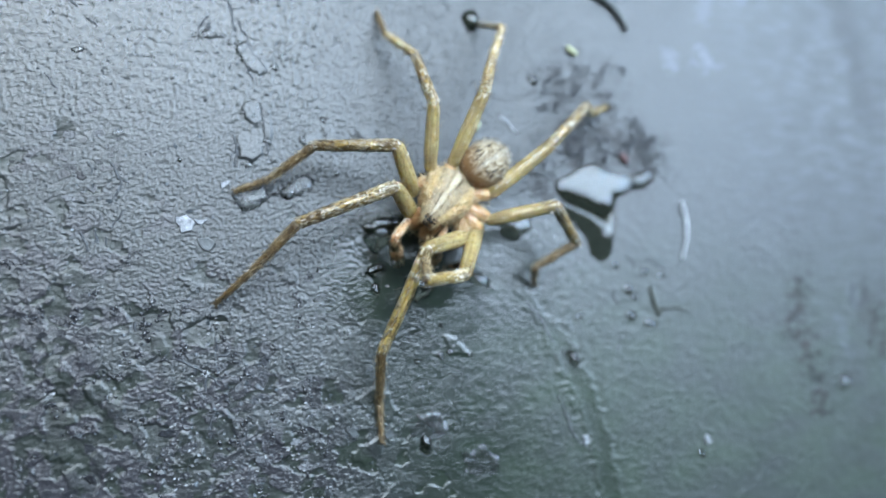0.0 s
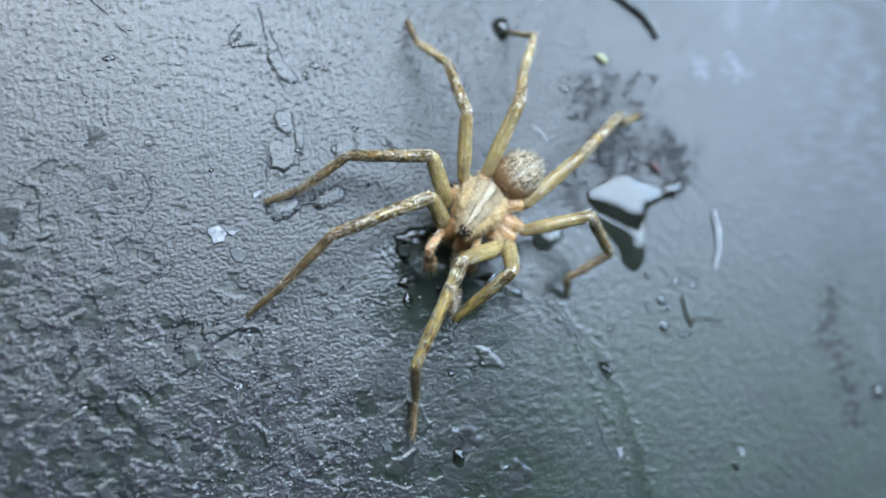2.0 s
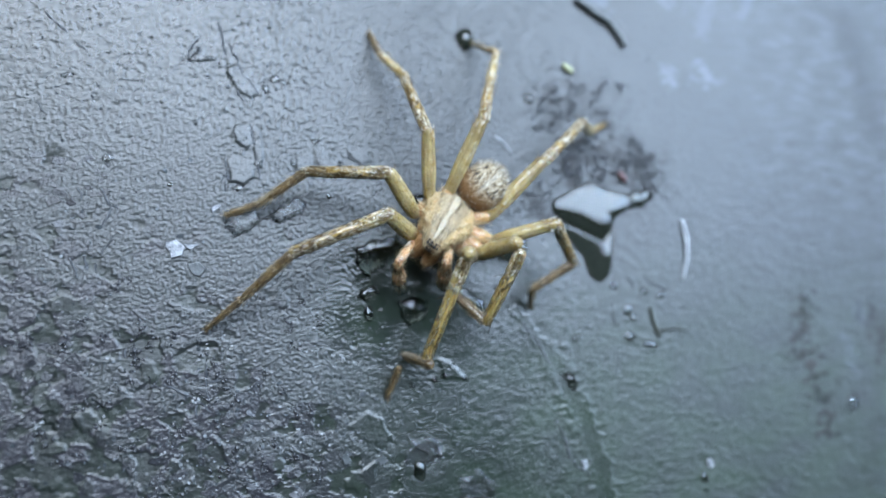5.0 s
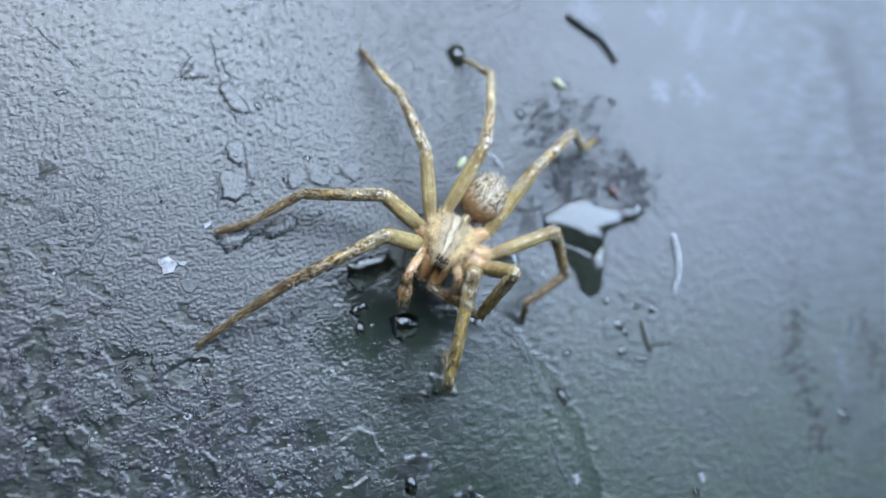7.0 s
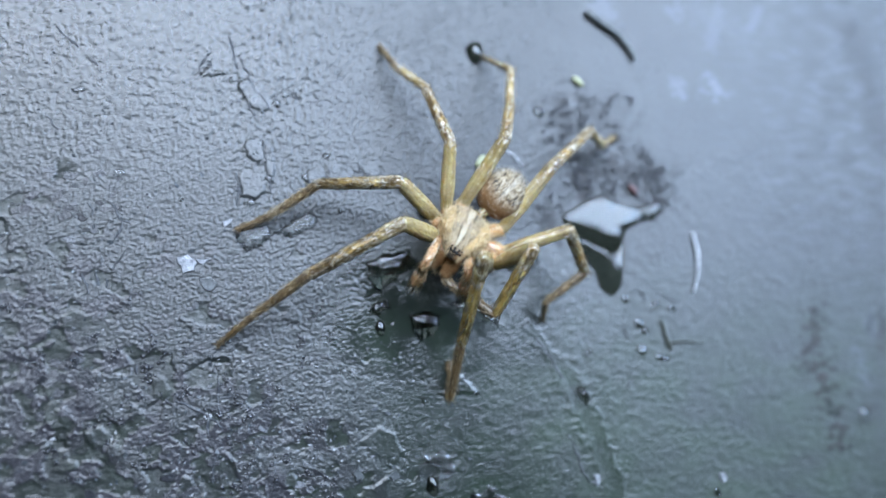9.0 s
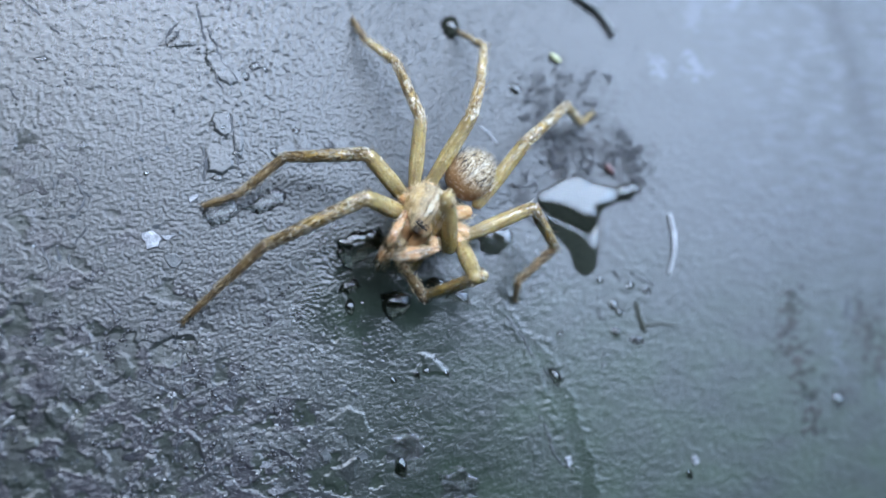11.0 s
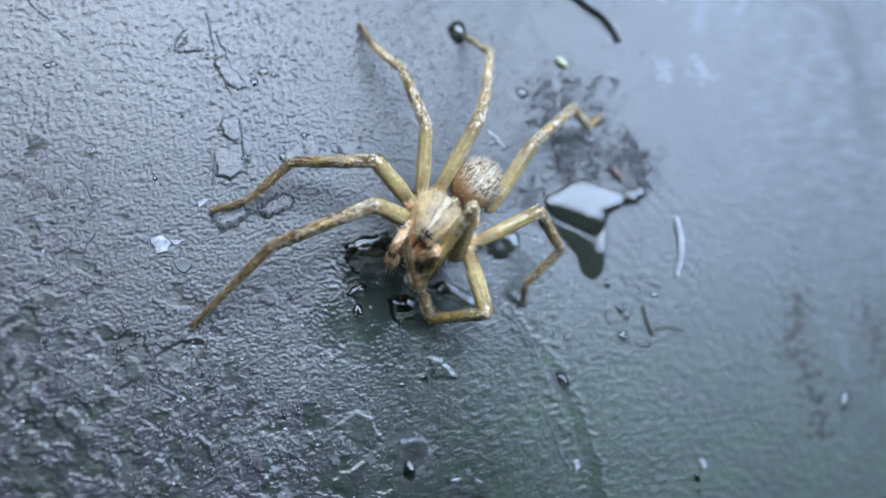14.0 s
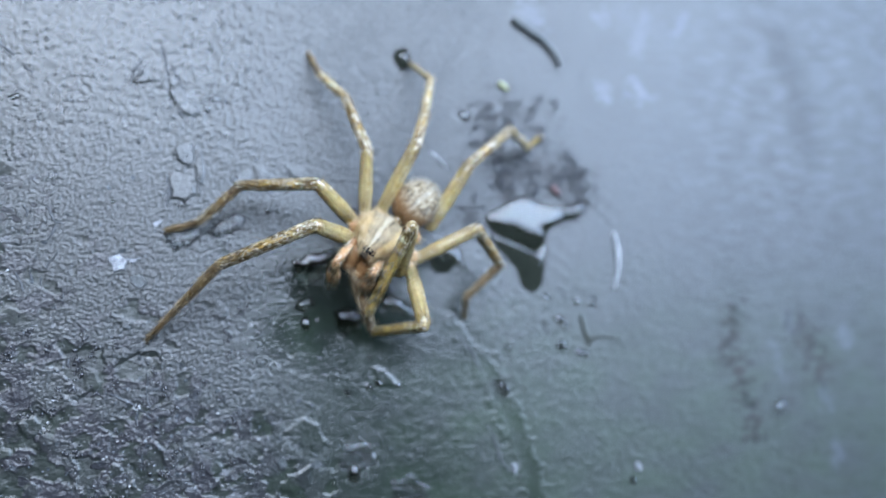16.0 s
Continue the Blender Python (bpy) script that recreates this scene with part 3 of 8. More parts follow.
def tufts(owner, length, r0, r1, count, reach, seed, material=TUFT, x0=0.02, thick=0.05):
    """Wet hairs stuck together in small flat clumps along a limb."""
    rng = random.Random(seed)
    rows = []
    for _ in range(count):
        f, a = rng.uniform(x0, 0.98), rng.uniform(0, 2 * math.pi)
        for _ in range(rng.randint(2, 6)):
            g, b = f + rng.gauss(0, 0.25) / length, a + rng.gauss(0, 0.22)
            r = r0 + (r1 - r0) * g
            out = Vector((0, math.cos(b), math.sin(b)))
            root = Vector((g * length, 0, 0)) + out * r * 0.96
            rows.append((root, root + (Vector((1, 0, 0)) + out * rng.uniform(0.05, 0.35)).normalized() * reach * rng.uniform(0.5, 1.3)))
    return linked("wet_hair", hairs(rows, thick), material, owner)


def leg(lengths, seed, thick=1.0, shin=None, foot=None, calf=None):
    """Femur, tibia with its patella, metatarsus and tarsus, each along its own +x."""
    f, t, m, s = lengths
    femur = part("femur", tube(smooth_profile([(-0.3, 0.4 * thick), (0.15, 0.66 * thick), (f * 0.4, 0.80 * thick), (f * 0.85, 0.72 * thick), (f, 0.60 * thick), (f + 0.25, 0.3 * thick)]), 24, 0.012, seed=seed), FEMUR, spider)
    bristles(femur, f, 0.6 * thick, 0.7 * thick, 260, 0.55, seed + 1, DARK_HAIR, 0.55, 0.019)
    p = t * 0.28
    tibia = part("tibia", tube(smooth_profile([(p - 0.15, 0.42 * thick), (p + 0.3, 0.55 * thick), (t * 0.6, 0.56 * thick), (t * 0.95, 0.47 * thick), (t + 0.12, 0.35 * thick)]), 22, 0.014, seed=seed + 2), calf or TIBIA, spider)
    part("patella", tube(smooth_profile([(-0.35, 0.35 * thick), (0.0, 0.58 * thick), (p * 0.5, 0.64 * thick), (p, 0.54 * thick), (p + 0.1, 0.35 * thick)]), 22, 0.014, seed=seed + 3), PALE, tibia)
    bristles(tibia, t, 0.6 * thick, 0.5 * thick, 260, 0.5, seed + 4, HAIR, 0.65, 0.016)
    bristles(tibia, t, 0.6 * thick, 0.5 * thick, 12, 1.3, seed + 9, DARK_HAIR, 0.55, 0.035, 0.3)
    bristles(femur, f, 0.75 * thick, 0.7 * thick, 8, 1.1, seed + 11, DARK_HAIR, 0.5, 0.03, 0.3)
    tufts(tibia, t, 0.62 * thick, 0.48 * thick, int((7 if calf else 12) * t), 0.42, seed + 12, TUFT, 0.02, 0.065)
    tufts(tibia, t, 0.62 * thick, 0.48 * thick, int((3 if calf else 8) * t), 0.42, seed + 13, DARK_HAIR, 0.02, 0.07)
    tufts(femur, f, 0.78 * thick, 0.68 * thick, int(3 * f), 0.45, seed + 14, TUFT, 0.25, 0.05)
    tufts(femur, f, 0.78 * thick, 0.68 * thick, int(4 * f), 0.6, seed + 15, DARK_HAIR, 0.1, 0.03)
    metatarsus = part("metatarsus", tube(smooth_profile([(-0.2, 0.3 * thick), (0.15, 0.46 * thick), (m * 0.5, 0.42 * thick), (m, 0.3 * thick), (m + 0.1, 0.2 * thick)]), 18, 0.012, seed=seed + 5), shin or TIP, spider)
    tufts(metatarsus, m, 0.45 * thick, 0.3 * thick, int((7 if shin is PALE else 2.5) * m), 0.38, seed + 16)
    bristles(metatarsus, m, 0.44 * thick, 0.3 * thick, 300, 0.75, seed + 6, HAIR, 0.55, 0.014)
    tarsus = part("tarsus", tube(smooth_profile([(-0.12, 0.18 * thick), (0.1, 0.29 * thick), (s * 0.6, 0.24 * thick), (s * 0.93, 0.16 * thick), (s, 0.05)]), 14, 0.01, seed=seed + 7), foot or TIP, spider)
    bristles(tarsus, s, 0.28 * thick, 0.15 * thick, 220, 0.55, seed + 8, DARK_HAIR, 0.5, 0.014)
    bristles(tarsus, s, 0.28 * thick, 0.15 * thick, 130, 0.6, seed + 17, HAIR, 0.5, 0.012)
    return femur, tibia, metatarsus, tarsus


leg_a = leg((5.94, 9.41, 6.43, 4.73), 10, 1.0)
leg_b = leg((5.25, 7.81, 5.38, 3.48), 30, 0.95)
leg_c = leg((6.26, 6.39, 4.19, 3.55), 50, 0.85, PALE)
leg_d = leg((7.35, 3.7, 5.17, 4.86), 70, 0.88, PALE, PALE)
leg_e = leg((7.55, 7.02, 3.82, 3.16), 90, 0.88, PALE, FEMUR)
leg_f = leg((6.58, 5, 4.84, 3.02), 110, 0.85)
leg_g = leg((6.6, 7.6, 5.6, 3.4), 130, 0.95, calf=AMBER)
leg_h = leg((7.2, 10.4, 6.2, 3.6), 150, 1.0, calf=AMBER)


def loft(sections, sides=40):
    """A closed body along x: rows of (x, half width, top, bottom) in millimetres."""
    bm = bmesh.new()
    rings = []
    for x, w, top, low in sections:
        mid, half = (top + low) / 2, (top - low) / 2
        ring = []
        for i in range(sides):
            a = 2 * math.pi * i / sides
            c, s = math.cos(a), math.sin(a)
            ring.append(bm.verts.new((x / 1000, w * math.copysign(abs(c) ** 0.85, c) / 1000, (mid + half * math.copysign(abs(s) ** 0.8, s)) / 1000)))
        rings.append(ring)
    for a, b in zip(rings, rings[1:]):
        for i in range(sides):
            bm.faces.new((a[i], a[(i + 1) % sides], b[(i + 1) % sides], b[i]))
    bm.faces.new(rings[0][::-1])
    bm.faces.new(rings[-1])
    bmesh.ops.recalc_face_normals(bm, faces=bm.faces)
    return bm


def body():
    keys = [(-1.3, 0.5, -1.3, -2.2), (-0.8, 1.5, -0.55, -2.6), (0.1, 2.3, -0.02, -2.9), (1.3, 2.55, 0.22, -2.9), (2.5, 2.4, 0.28, -2.9),
            (3.6, 1.85, 0.22, -2.6), (4.6, 1.2, 0.14, -2.1), (5.3, 0.88, -0.08, -1.6), (5.8, 0.62, -0.45, -1.3), (6.0, 0.28, -0.7, -1.0)]
    rows = []
    for i in range(len(keys) - 1):
        for j in range(4):
            f = j / 4
            rows.append(tuple(a + (b - a) * f for a, b in zip(keys[i], keys[i + 1])))
    rows.append(keys[-1])
    ob = part("cephalothorax", loft(rows), CARAPACE, spider, "tan hairy head and thorax with a pale central stripe")
    for x, y, z, r in ((5.72, 0.20, -0.26, 0.17), (5.72, -0.20, -0.26, 0.17), (5.6, 0.52, -0.34, 0.12), (5.6, -0.52, -0.34, 0.12),
                       (5.46, 0.22, -0.08, 0.10), (5.46, -0.22, -0.08, 0.10), (5.32, 0.55, -0.16, 0.09), (5.32, -0.55, -0.16, 0.09)):
        bm = bmesh.new()
        bmesh.ops.create_uvsphere(bm, u_segments=14, v_segments=10, radius=r / 1000)
        eye = part("eye", bm, EYE, ob, "glossy black eye")
        eye.matrix_basis = mm(x, y, z)
    for side in (1, -1):
        jaw = part("chelicera", tube(smooth_profile([(-0.3, 0.4), (0.3, 0.78), (1.3, 0.82), (2.1, 0.62), (2.6, 0.2)]), 24, 0.01, seed=7), JAW, ob, "brown glossy jaw")
        jaw.matrix_basis = mm(4.3, side * 0.7, -1.8, 0, 58, side * 2)
        bristles(jaw, 2.5, 0.8, 0.65, 160, 0.6, 400 + side, HAIR, 0.5, 0.012)
    rng = random.Random(77)
    hair = []
    for _ in range(3000):
        x, a = rng.uniform(-1.2, 5.8), rng.uniform(-0.15, math.pi + 0.15)
        k = max(j for j in range(len(keys) - 1) if keys[j][0] <= x)
        f = (x - keys[k][0]) / (keys[k + 1][0] - keys[k][0])
        w, top, low = (keys[k][c] + (keys[k + 1][c] - keys[k][c]) * f for c in (1, 2, 3))
        n = Vector((0, math.cos(a), math.sin(a)))
        root = Vector((x, w * n.y, (top + low) / 2 + (top - low) / 2 * abs(n.z) ** 0.8 * (1 if n.z > 0 else -1)))
        d = n * 0.35 + Vector((rng.choice((1, 1, -0.3)), -0.4 * n.y, 0)) + Vector((rng.uniform(-1, 1), rng.uniform(-1, 1), rng.uniform(-1, 1))) * 0.35
        hair.append((root - n * 0.03, root + d.normalized() * rng.uniform(0.25, 0.6) * (1.5 if abs(n.y) > 0.8 else 0.8)))
    linked("bristles", hairs(hair[:2300], 0.015), HAIR, ob)
    clumps = []
    for root, tip in hair[300:2300]:
        if abs(root.y) > 1.2 and rng.random() < 0.30:
            for _ in range(4):
                off = Vector((rng.gauss(0, 0.12), rng.gauss(0, 0.06), rng.gauss(0, 0.1)))
                clumps.append((root + off, tip + off * 0.3))
    linked("wet_hair", hairs(clumps, 0.04), HAIR, ob)
    linked("bristles", hairs(hair[2300:], 0.012), DARK_HAIR, ob)
    for i, c in enumerate(((3.2, -1.6, -2.61), (2.1, -2.8, -1.92), (0.45, -2.45, -1.41), (-0.72, -1.41, -0.74), (-0.81, 3.02, -0.46), (0.72, 4.35, -1.33), (2.03, 4.39, -1.85), (3.09, 3.64, -2.23))):
        root = Vector((c[0] * 0.55 + 0.7, c[1] * 0.45, -2.0))
        way = Vector(c) - root
        coxa = part("coxa", tube(smooth_profile([(-0.2, 0.45), (0.4, 0.75), (way.length * 0.6, 0.68), (way.length, 0.58), (way.length + 0.3, 0.3)]), 20, 0.02, seed=200 + i), COXA, ob)
        coxa.matrix_basis = Matrix.Translation(root / 1000) @ way.to_track_quat("X", "Z").to_matrix().to_4x4()
        bristles(coxa, way.length, 0.75, 0.62, 220, 0.7, 220 + i, HAIR, 0.4, 0.014)
        tufts(coxa, way.length, 0.72, 0.6, 16, 0.5, 240 + i, HAIR, 0.1, 0.045)
        tufts(coxa, way.length, 0.72, 0.6, 7, 0.4, 260 + i, DARK_HAIR, 0.3, 0.03)
    return ob


cephalothorax = body()


def hind():
    keys = []
    for i in range(25):
        a = math.pi * i / 24
        x = 2.35 * math.cos(a)
        w = 2.2 * math.sin(a) ** 0.85 * (1 - 0.06 * math.cos(a)) + 0.03
        keys.append((-x, w, 2.05 * math.sin(a) ** 0.8 + 0.02, -2.05 * math.sin(a) ** 0.8 - 0.02))
    ob = part("abdomen", loft(keys, 44), ABDOMEN, spider, "oval mottled cream and brown hairy abdomen")
    rng = random.Random(31)
    hair = []
    for _ in range(3600):
        a, u = rng.uniform(-0.4, math.pi + 0.4), rng.uniform(0.08, 0.97) * math.pi
        n = Vector((math.cos(u), math.sin(u) * math.cos(a), math.sin(u) * math.sin(a)))
        root = Vector((2.28 * n.x, 2.14 * n.y, 2.0 * n.z))
        d = n * 0.8 + Vector((-0.9, 0, 0)) + Vector((rng.uniform(-1, 1), rng.uniform(-1, 1), rng.uniform(-1, 1))) * 0.4
        hair.append((root, root + d.normalized() * rng.uniform(0.25, 0.95)))
    linked("bristles", hairs(hair[:900], 0.021), WHITE_HAIR, ob)
    linked("bristles", hairs(hair[2500:3200], 0.024), DARK_HAIR, ob)
    part("pedicel", tube([(1.9, 0.6), (2.5, 0.5), (4.2, 0.4)], 14, curve=lambda x: (0, -0.5)), PALE, ob)
    return ob


abdomen = hind()


def palp(seed):
    first = part("pedipalp_arm", tube(smooth_profile([(-0.4, 0.26), (0.2, 0.40), (1.8, 0.34), (2.2, 0.42), (3.5, 0.37), (3.8, 0.18)]), 18, 0.03, seed=seed), PALP, spider)
    bristles(first, 3.6, 0.37, 0.36, 130, 0.6, seed + 1, HAIR, 0.5, 0.018)
    tufts(first, 3.6, 0.38, 0.36, 16, 0.45, seed + 5, TUFT, 0.02, 0.045)
    tufts(first, 3.6, 0.38, 0.36, 12, 0.45, seed + 8, DARK_HAIR, 0.02, 0.035)
    last = part("pedipalp_tip", tube(smooth_profile([(-0.3, 0.24), (0.3, 0.38), (1.0, 0.42), (1.9, 0.66), (2.8, 0.56), (3.4, 0.12)]), 18, 0.05, seed=seed + 2), PALP, spider)
    bristles(last, 3.3, 0.44, 0.5, 140, 0.8, seed + 3, HAIR, 0.6, 0.022)
    bristles(last, 3.3, 0.44, 0.5, 60, 0.8, seed + 7, DARK_HAIR, 0.6, 0.024)
    tufts(last, 3.3, 0.45, 0.6, 26, 0.6, seed + 6, TUFT, 0.2, 0.05)
    tufts(last, 3.3, 0.45, 0.6, 26, 0.6, seed + 9, DARK_HAIR, 0.2, 0.05)
    return first, last


palp_a, palp_b = palp(300), palp(320)

# ---- water and litter on the sheet ----


def drop(outline, height, label, power=2.4, name="water_drop", c=None, material=WATER, edge=None):
    c = c or (sum(p[0] for p in outline) / len(outline), sum(p[1] for p in outline) / len(outline))
    if material is FILM:
        outline = ragged(outline, 0.13, len(label))
    elif name != "puddle" and len(outline) < 9:
        outline = ragged(outline, 0.10, len(label))
    ob = part(name, dome(closed_curve(outline, 96), c, height if name == "puddle" else height * (0.7 if material is FILM else 0.95), power, base=0.04 if name == "puddle" else -0.02, edge=edge or (1.25 if name == "puddle" else 1.1 if material is FILM else 0.58)), material)
    ob.matrix_basis = mm(c[0], c[1], 0)
    return tagged(ob, label, "water", group="drops on the sheet")


def bead(at, rx, ry, height, turn=0.0, seed=0, label="small clear water bead on dark plastic", lean=(0.15, -0.3), material=WATER, edge=None):
    rng = random.Random(seed)
    pts = []
    for i in range(9):
        a = 2 * math.pi * i / 9
        k = rng.uniform(0.85, 1.15)
        x, y = rx * k * math.cos(a), ry * k * math.sin(a)
        c, s = math.cos(radians(turn)), math.sin(radians(turn))
        pts.append((at[0] + x * c - y * s, at[1] + x * s + y * c))
    return drop(pts, height * 0.72, label, 2.2, c=(at[0] + lean[0] * rx, at[1] + lean[1] * ry), material=material, edge=edge)


drop([(9.6, 2.6), (11.2, 3.6), (12.8, 4.5), (14.4, 4.8), (15.4, 4.2), (17.4, 3.8), (18.4, 3.5), (18.7, 2.9), (18.2, 2.0), (16.7, 1.1), (16.1, -0.3),
      (15.0, -1.2), (13.4, -1.0), (11.4, 0.2), (10.0, 1.2)], 0.24,
     "large pointed puddle of water mirroring the sky", 3.2, "puddle", (15.0, 1.7), POOL)
# separate sloped dome, so the lower puddle mirrors the dark, not the sky
drop([(16.2, 0.0), (16.1, -2.6), (15.6, -4.9), (14.4, -5.8), (13.2, -4.9), (12.5, -2.9), (10.9, -1.2), (9.9, 0.6), (11.5, 0.3), (13.3, -0.8), (15.0, -1.0)], 0.34,
     "dark green lower tip of the puddle", 3.2, "puddle_tip", (15.7, -2.0), POOL, 1.25)
drop([(18.5, 3.8), (19.8, 3.9), (20.9, 4.4), (21.2, 3.4), (20.2, 2.4), (18.6, 1.9), (18.3, 2.7)], 0.3, "dark green murky drop at the tip of the puddle")
drop([(-23.3, 0.9), (-22.3, 1.6), (-20.2, 1.7), (-19.9, 0.5), (-20.7, -0.6), (-22.3, -1.0), (-23.1, -0.2)], 0.26, "flat clear water film round a foot", 5.0, material=GLOSS, edge=0.8)
drop([(-19.7, 0.8), (-18.1, 1.9), (-16.7, 2.8), (-15.7, 2.4), (-15.8, 1.3), (-17.0, 0.6), (-18.6, 0.3)], 0.24, "flat clear water film beside a leg", 5.0, material=GLOSS, edge=0.8)
drop([(-11.0, -2.2), (-9.5, -1.4), (-6.7, -0.9), (-6.1, -2.3), (-8.4, -3.9), (-9.8, -5.0), (-10.9, -3.9)], 0.34, "dark water drop in the shade of the spider")
drop([(-6.9, -7.2), (-5.6, -6.8), (-3.8, -7.3), (-4.2, -8.9), (-5.8, -9.8), (-6.6, -9.2)], 0.5, "dark water drop in front of the spider")
drop([(-2.9, -6.2), (-1.4, -5.6), (0.0, -6.3), (1.7, -7.4), (2.3, -8.3), (0.5, -8.1), (-1.2, -7.4)], 0.32, "dark water drop under the jaws")
drop([(-11.1, -6.9), (-10.3, -6.1), (-9.0, -5.7), (-8.8, -6.4), (-9.9, -7.2)], 0.4, "small water drop in the shade of the spider")
drop([(-6.0, 2.8), (-4.5, 3.3), (-3.1, 2.8), (-3.4, 2.0), (-5.2, 2.0)], 0.5, "dark water drop behind a leg")
drop([(3.0, -1.6), (5.0, -0.4), (6.6, -1.0), (6.7, -2.4), (5.0, -3.6), (3.4, -3.2)], 0.28, "dark flat water drop beside the body", 4.0, material=POOL)
bead((-9.8, -8.4), 0.5, 0.75, 0.45, 10, 1)
bead((1.0, 19.8), 0.85, 1.35, 1.1, 15, 2, "glossy water bead at a foot", (0.1, -0.1), POOL, 0.62)
bead((7.7, 13.7), 0.7, 0.6, 0.3, 0, 3)
bead((43.9, -19.2), 0.85, 1.0, 0.5, 0, 4, "pale dull water bead on dark plastic", (-0.3, -0.1), FILM, 0.9)
bead((-5.3, -23.4), 0.55, 0.95, 0.5, 0, 5)
bead((18.0, -9.4), 0.45, 0.4, 0.22, 0, 7)
bead((19.7, -12.3), 0.95, 0.38, 0.2, -12, 8)
bead((10.6, -15.6), 0.5, 1.1, 0.8, 30, 9)
bead((11.3, -11.4), 0.35, 0.22, 0.2, 0, 10)
bead((24.8, -26.1), 0.35, 0.5, 0.35, 20, 11)


def flake(outline, thick, material, label, name="flake", tilt=(0, 0)):
    """A thin chip with its own edge, lying on the sheet."""
    outline = ragged(outline, 0.07, len(label))
    c = (sum(p[0] for p in outline) / len(outline), sum(p[1] for p in outline) / len(outline))
    bm = bmesh.new()
    low = [bm.verts.new(((x - c[0]) / 1000, (y - c[1]) / 1000, 0.02 / 1000)) for x, y in outline]
    top = [bm.verts.new(((x - c[0]) * 0.92 / 1000, (y - c[1]) * 0.92 / 1000, thick / 1000)) for x, y in outline]
    n = len(outline)
    for i in range(n):
        bm.faces.new((low[i], low[(i + 1) % n], top[(i + 1) % n], top[i]))
    bm.faces.new(top)
    bm.faces.new(low[::-1])
    bmesh.ops.recalc_face_normals(bm, faces=bm.faces)
    ob = part(name, bm, material)
    ob.data.polygons.foreach_set("use_smooth", [False] * len(ob.data.polygons))
    ob.matrix_basis = mm(c[0], c[1], 0, tilt[0], tilt[1], 0)
    return tagged(ob, label, "debris")


flake([(-28.3, -1.6), (-27.4, -1.3), (-26.6, -2.1), (-26.8, -2.8), (-27.8, -3.1)], 0.3, FLAKE, "pale translucent flake lying on dark plastic")
flake([(-26.7, -1.9), (-25.8, -1.6), (-25.4, -1.8), (-26.0, -2.3)], 0.2, FLAKE, "small pale flake beside a larger one")
flake([(-26.4, -3.5), (-25.4, -3.3), (-24.7, -4.0), (-25.3, -4.8), (-26.2, -4.4)], 0.25, GREY, "dull grey flake lying on dark plastic")


def strand(points, r0, r1, material, name, label, category, lift=0.0):
    """A thin rounded strand along points on the sheet."""
    pts = []
    for i in range(len(points) - 1):
        for j in range(6):
            f = j / 6
            pts.append((points[i][0] + (points[i + 1][0] - points[i][0]) * f, points[i][1] + (points[i + 1][1] - points[i][1]) * f))
    pts.append(points[-1])
    rng = random.Random(len(points) * 7)
    bm = bmesh.new()
    rings = []
    o = pts[len(pts) // 2]
    for i, p in enumerate(pts):
        a, b = pts[max(i - 1, 0)], pts[min(i + 1, len(pts) - 1)]
        d = Vector((b[0] - a[0], b[1] - a[1], 0)).normalized()
        n = Vector((-d.y, d.x, 0))
        f = i / (len(pts) - 1)
        r = (r0 + (r1 - r0) * f) * (0.55 if i in (0, len(pts) - 1) else rng.uniform(0.85, 1.15))
        ring = []
        for k in range(10):
            a = 2 * math.pi * k / 10
            q = Vector((p[0] - o[0], p[1] - o[1], r0 + lift)) + n * r * math.cos(a) + Vector((0, 0, r * math.sin(a)))
            ring.append(bm.verts.new(q / 1000))
        rings.append(ring)
    for a, b in zip(rings, rings[1:]):
        for k in range(10):
            bm.faces.new((a[k], a[(k + 1) % 10], b[(k + 1) % 10], b[k]))
    bm.faces.new(rings[0][::-1])
    bm.faces.new(rings[-1])
    bmesh.ops.recalc_face_normals(bm, faces=bm.faces)
    ob = part(name, bm, material)
    ob.matrix_basis = mm(o[0], o[1], 0)
    return tagged(ob, label, category)


strand([(13.7, 25.1), (15.4, 23.9), (17.4, 22.7), (18.6, 21.2), (19.1, 20.0)], 0.36, 0.3, TWIG, "twig", "dark wet twig lying on the sheet", "twig")
strand([(24.4, 0.9), (24.8, -1.2), (24.7, -3.2), (23.9, -5.6)], 0.22, 0.10, FIBRE, "fibre", "white curved fibre lying on the sheet", "fibre")
strand([(19.9, -8.2), (20.2, -9.8), (20.8, -11.5)], 0.13, 0.27, MOSS, "moss_strand", "dark green bit of moss stuck on the sheet", "moss")
strand([(20.9, -10.8), (22.3, -10.6), (24.6, -10.9)], 0.18, 0.07, MOSS, "moss_strand", "thin green stalk of moss beside a thicker bit", "moss")
strand([(3.7, 9.5), (4.7, 8.8), (5.5, 7.7)], 0.10, 0.07, FIBRE, "fibre", "short pale fibre lying behind a leg", "fibre")
strand([(11.7, 17.6), (12.8, 16.7)], 0.3, 0.26, YELLOW, "seed", "yellow-green seed lying on the sheet", "seed")
strand([(0.5, 7.6), (1.4, 8.7)], 0.3, 0.3, YELLOW, "seed", "yellow-green seed behind a leg", "seed")
strand([(17.3, 6.0), (18.1, 5.0)], 0.3, 0.25, RED, "speck", "red speck of litter in dark soil", "debris")


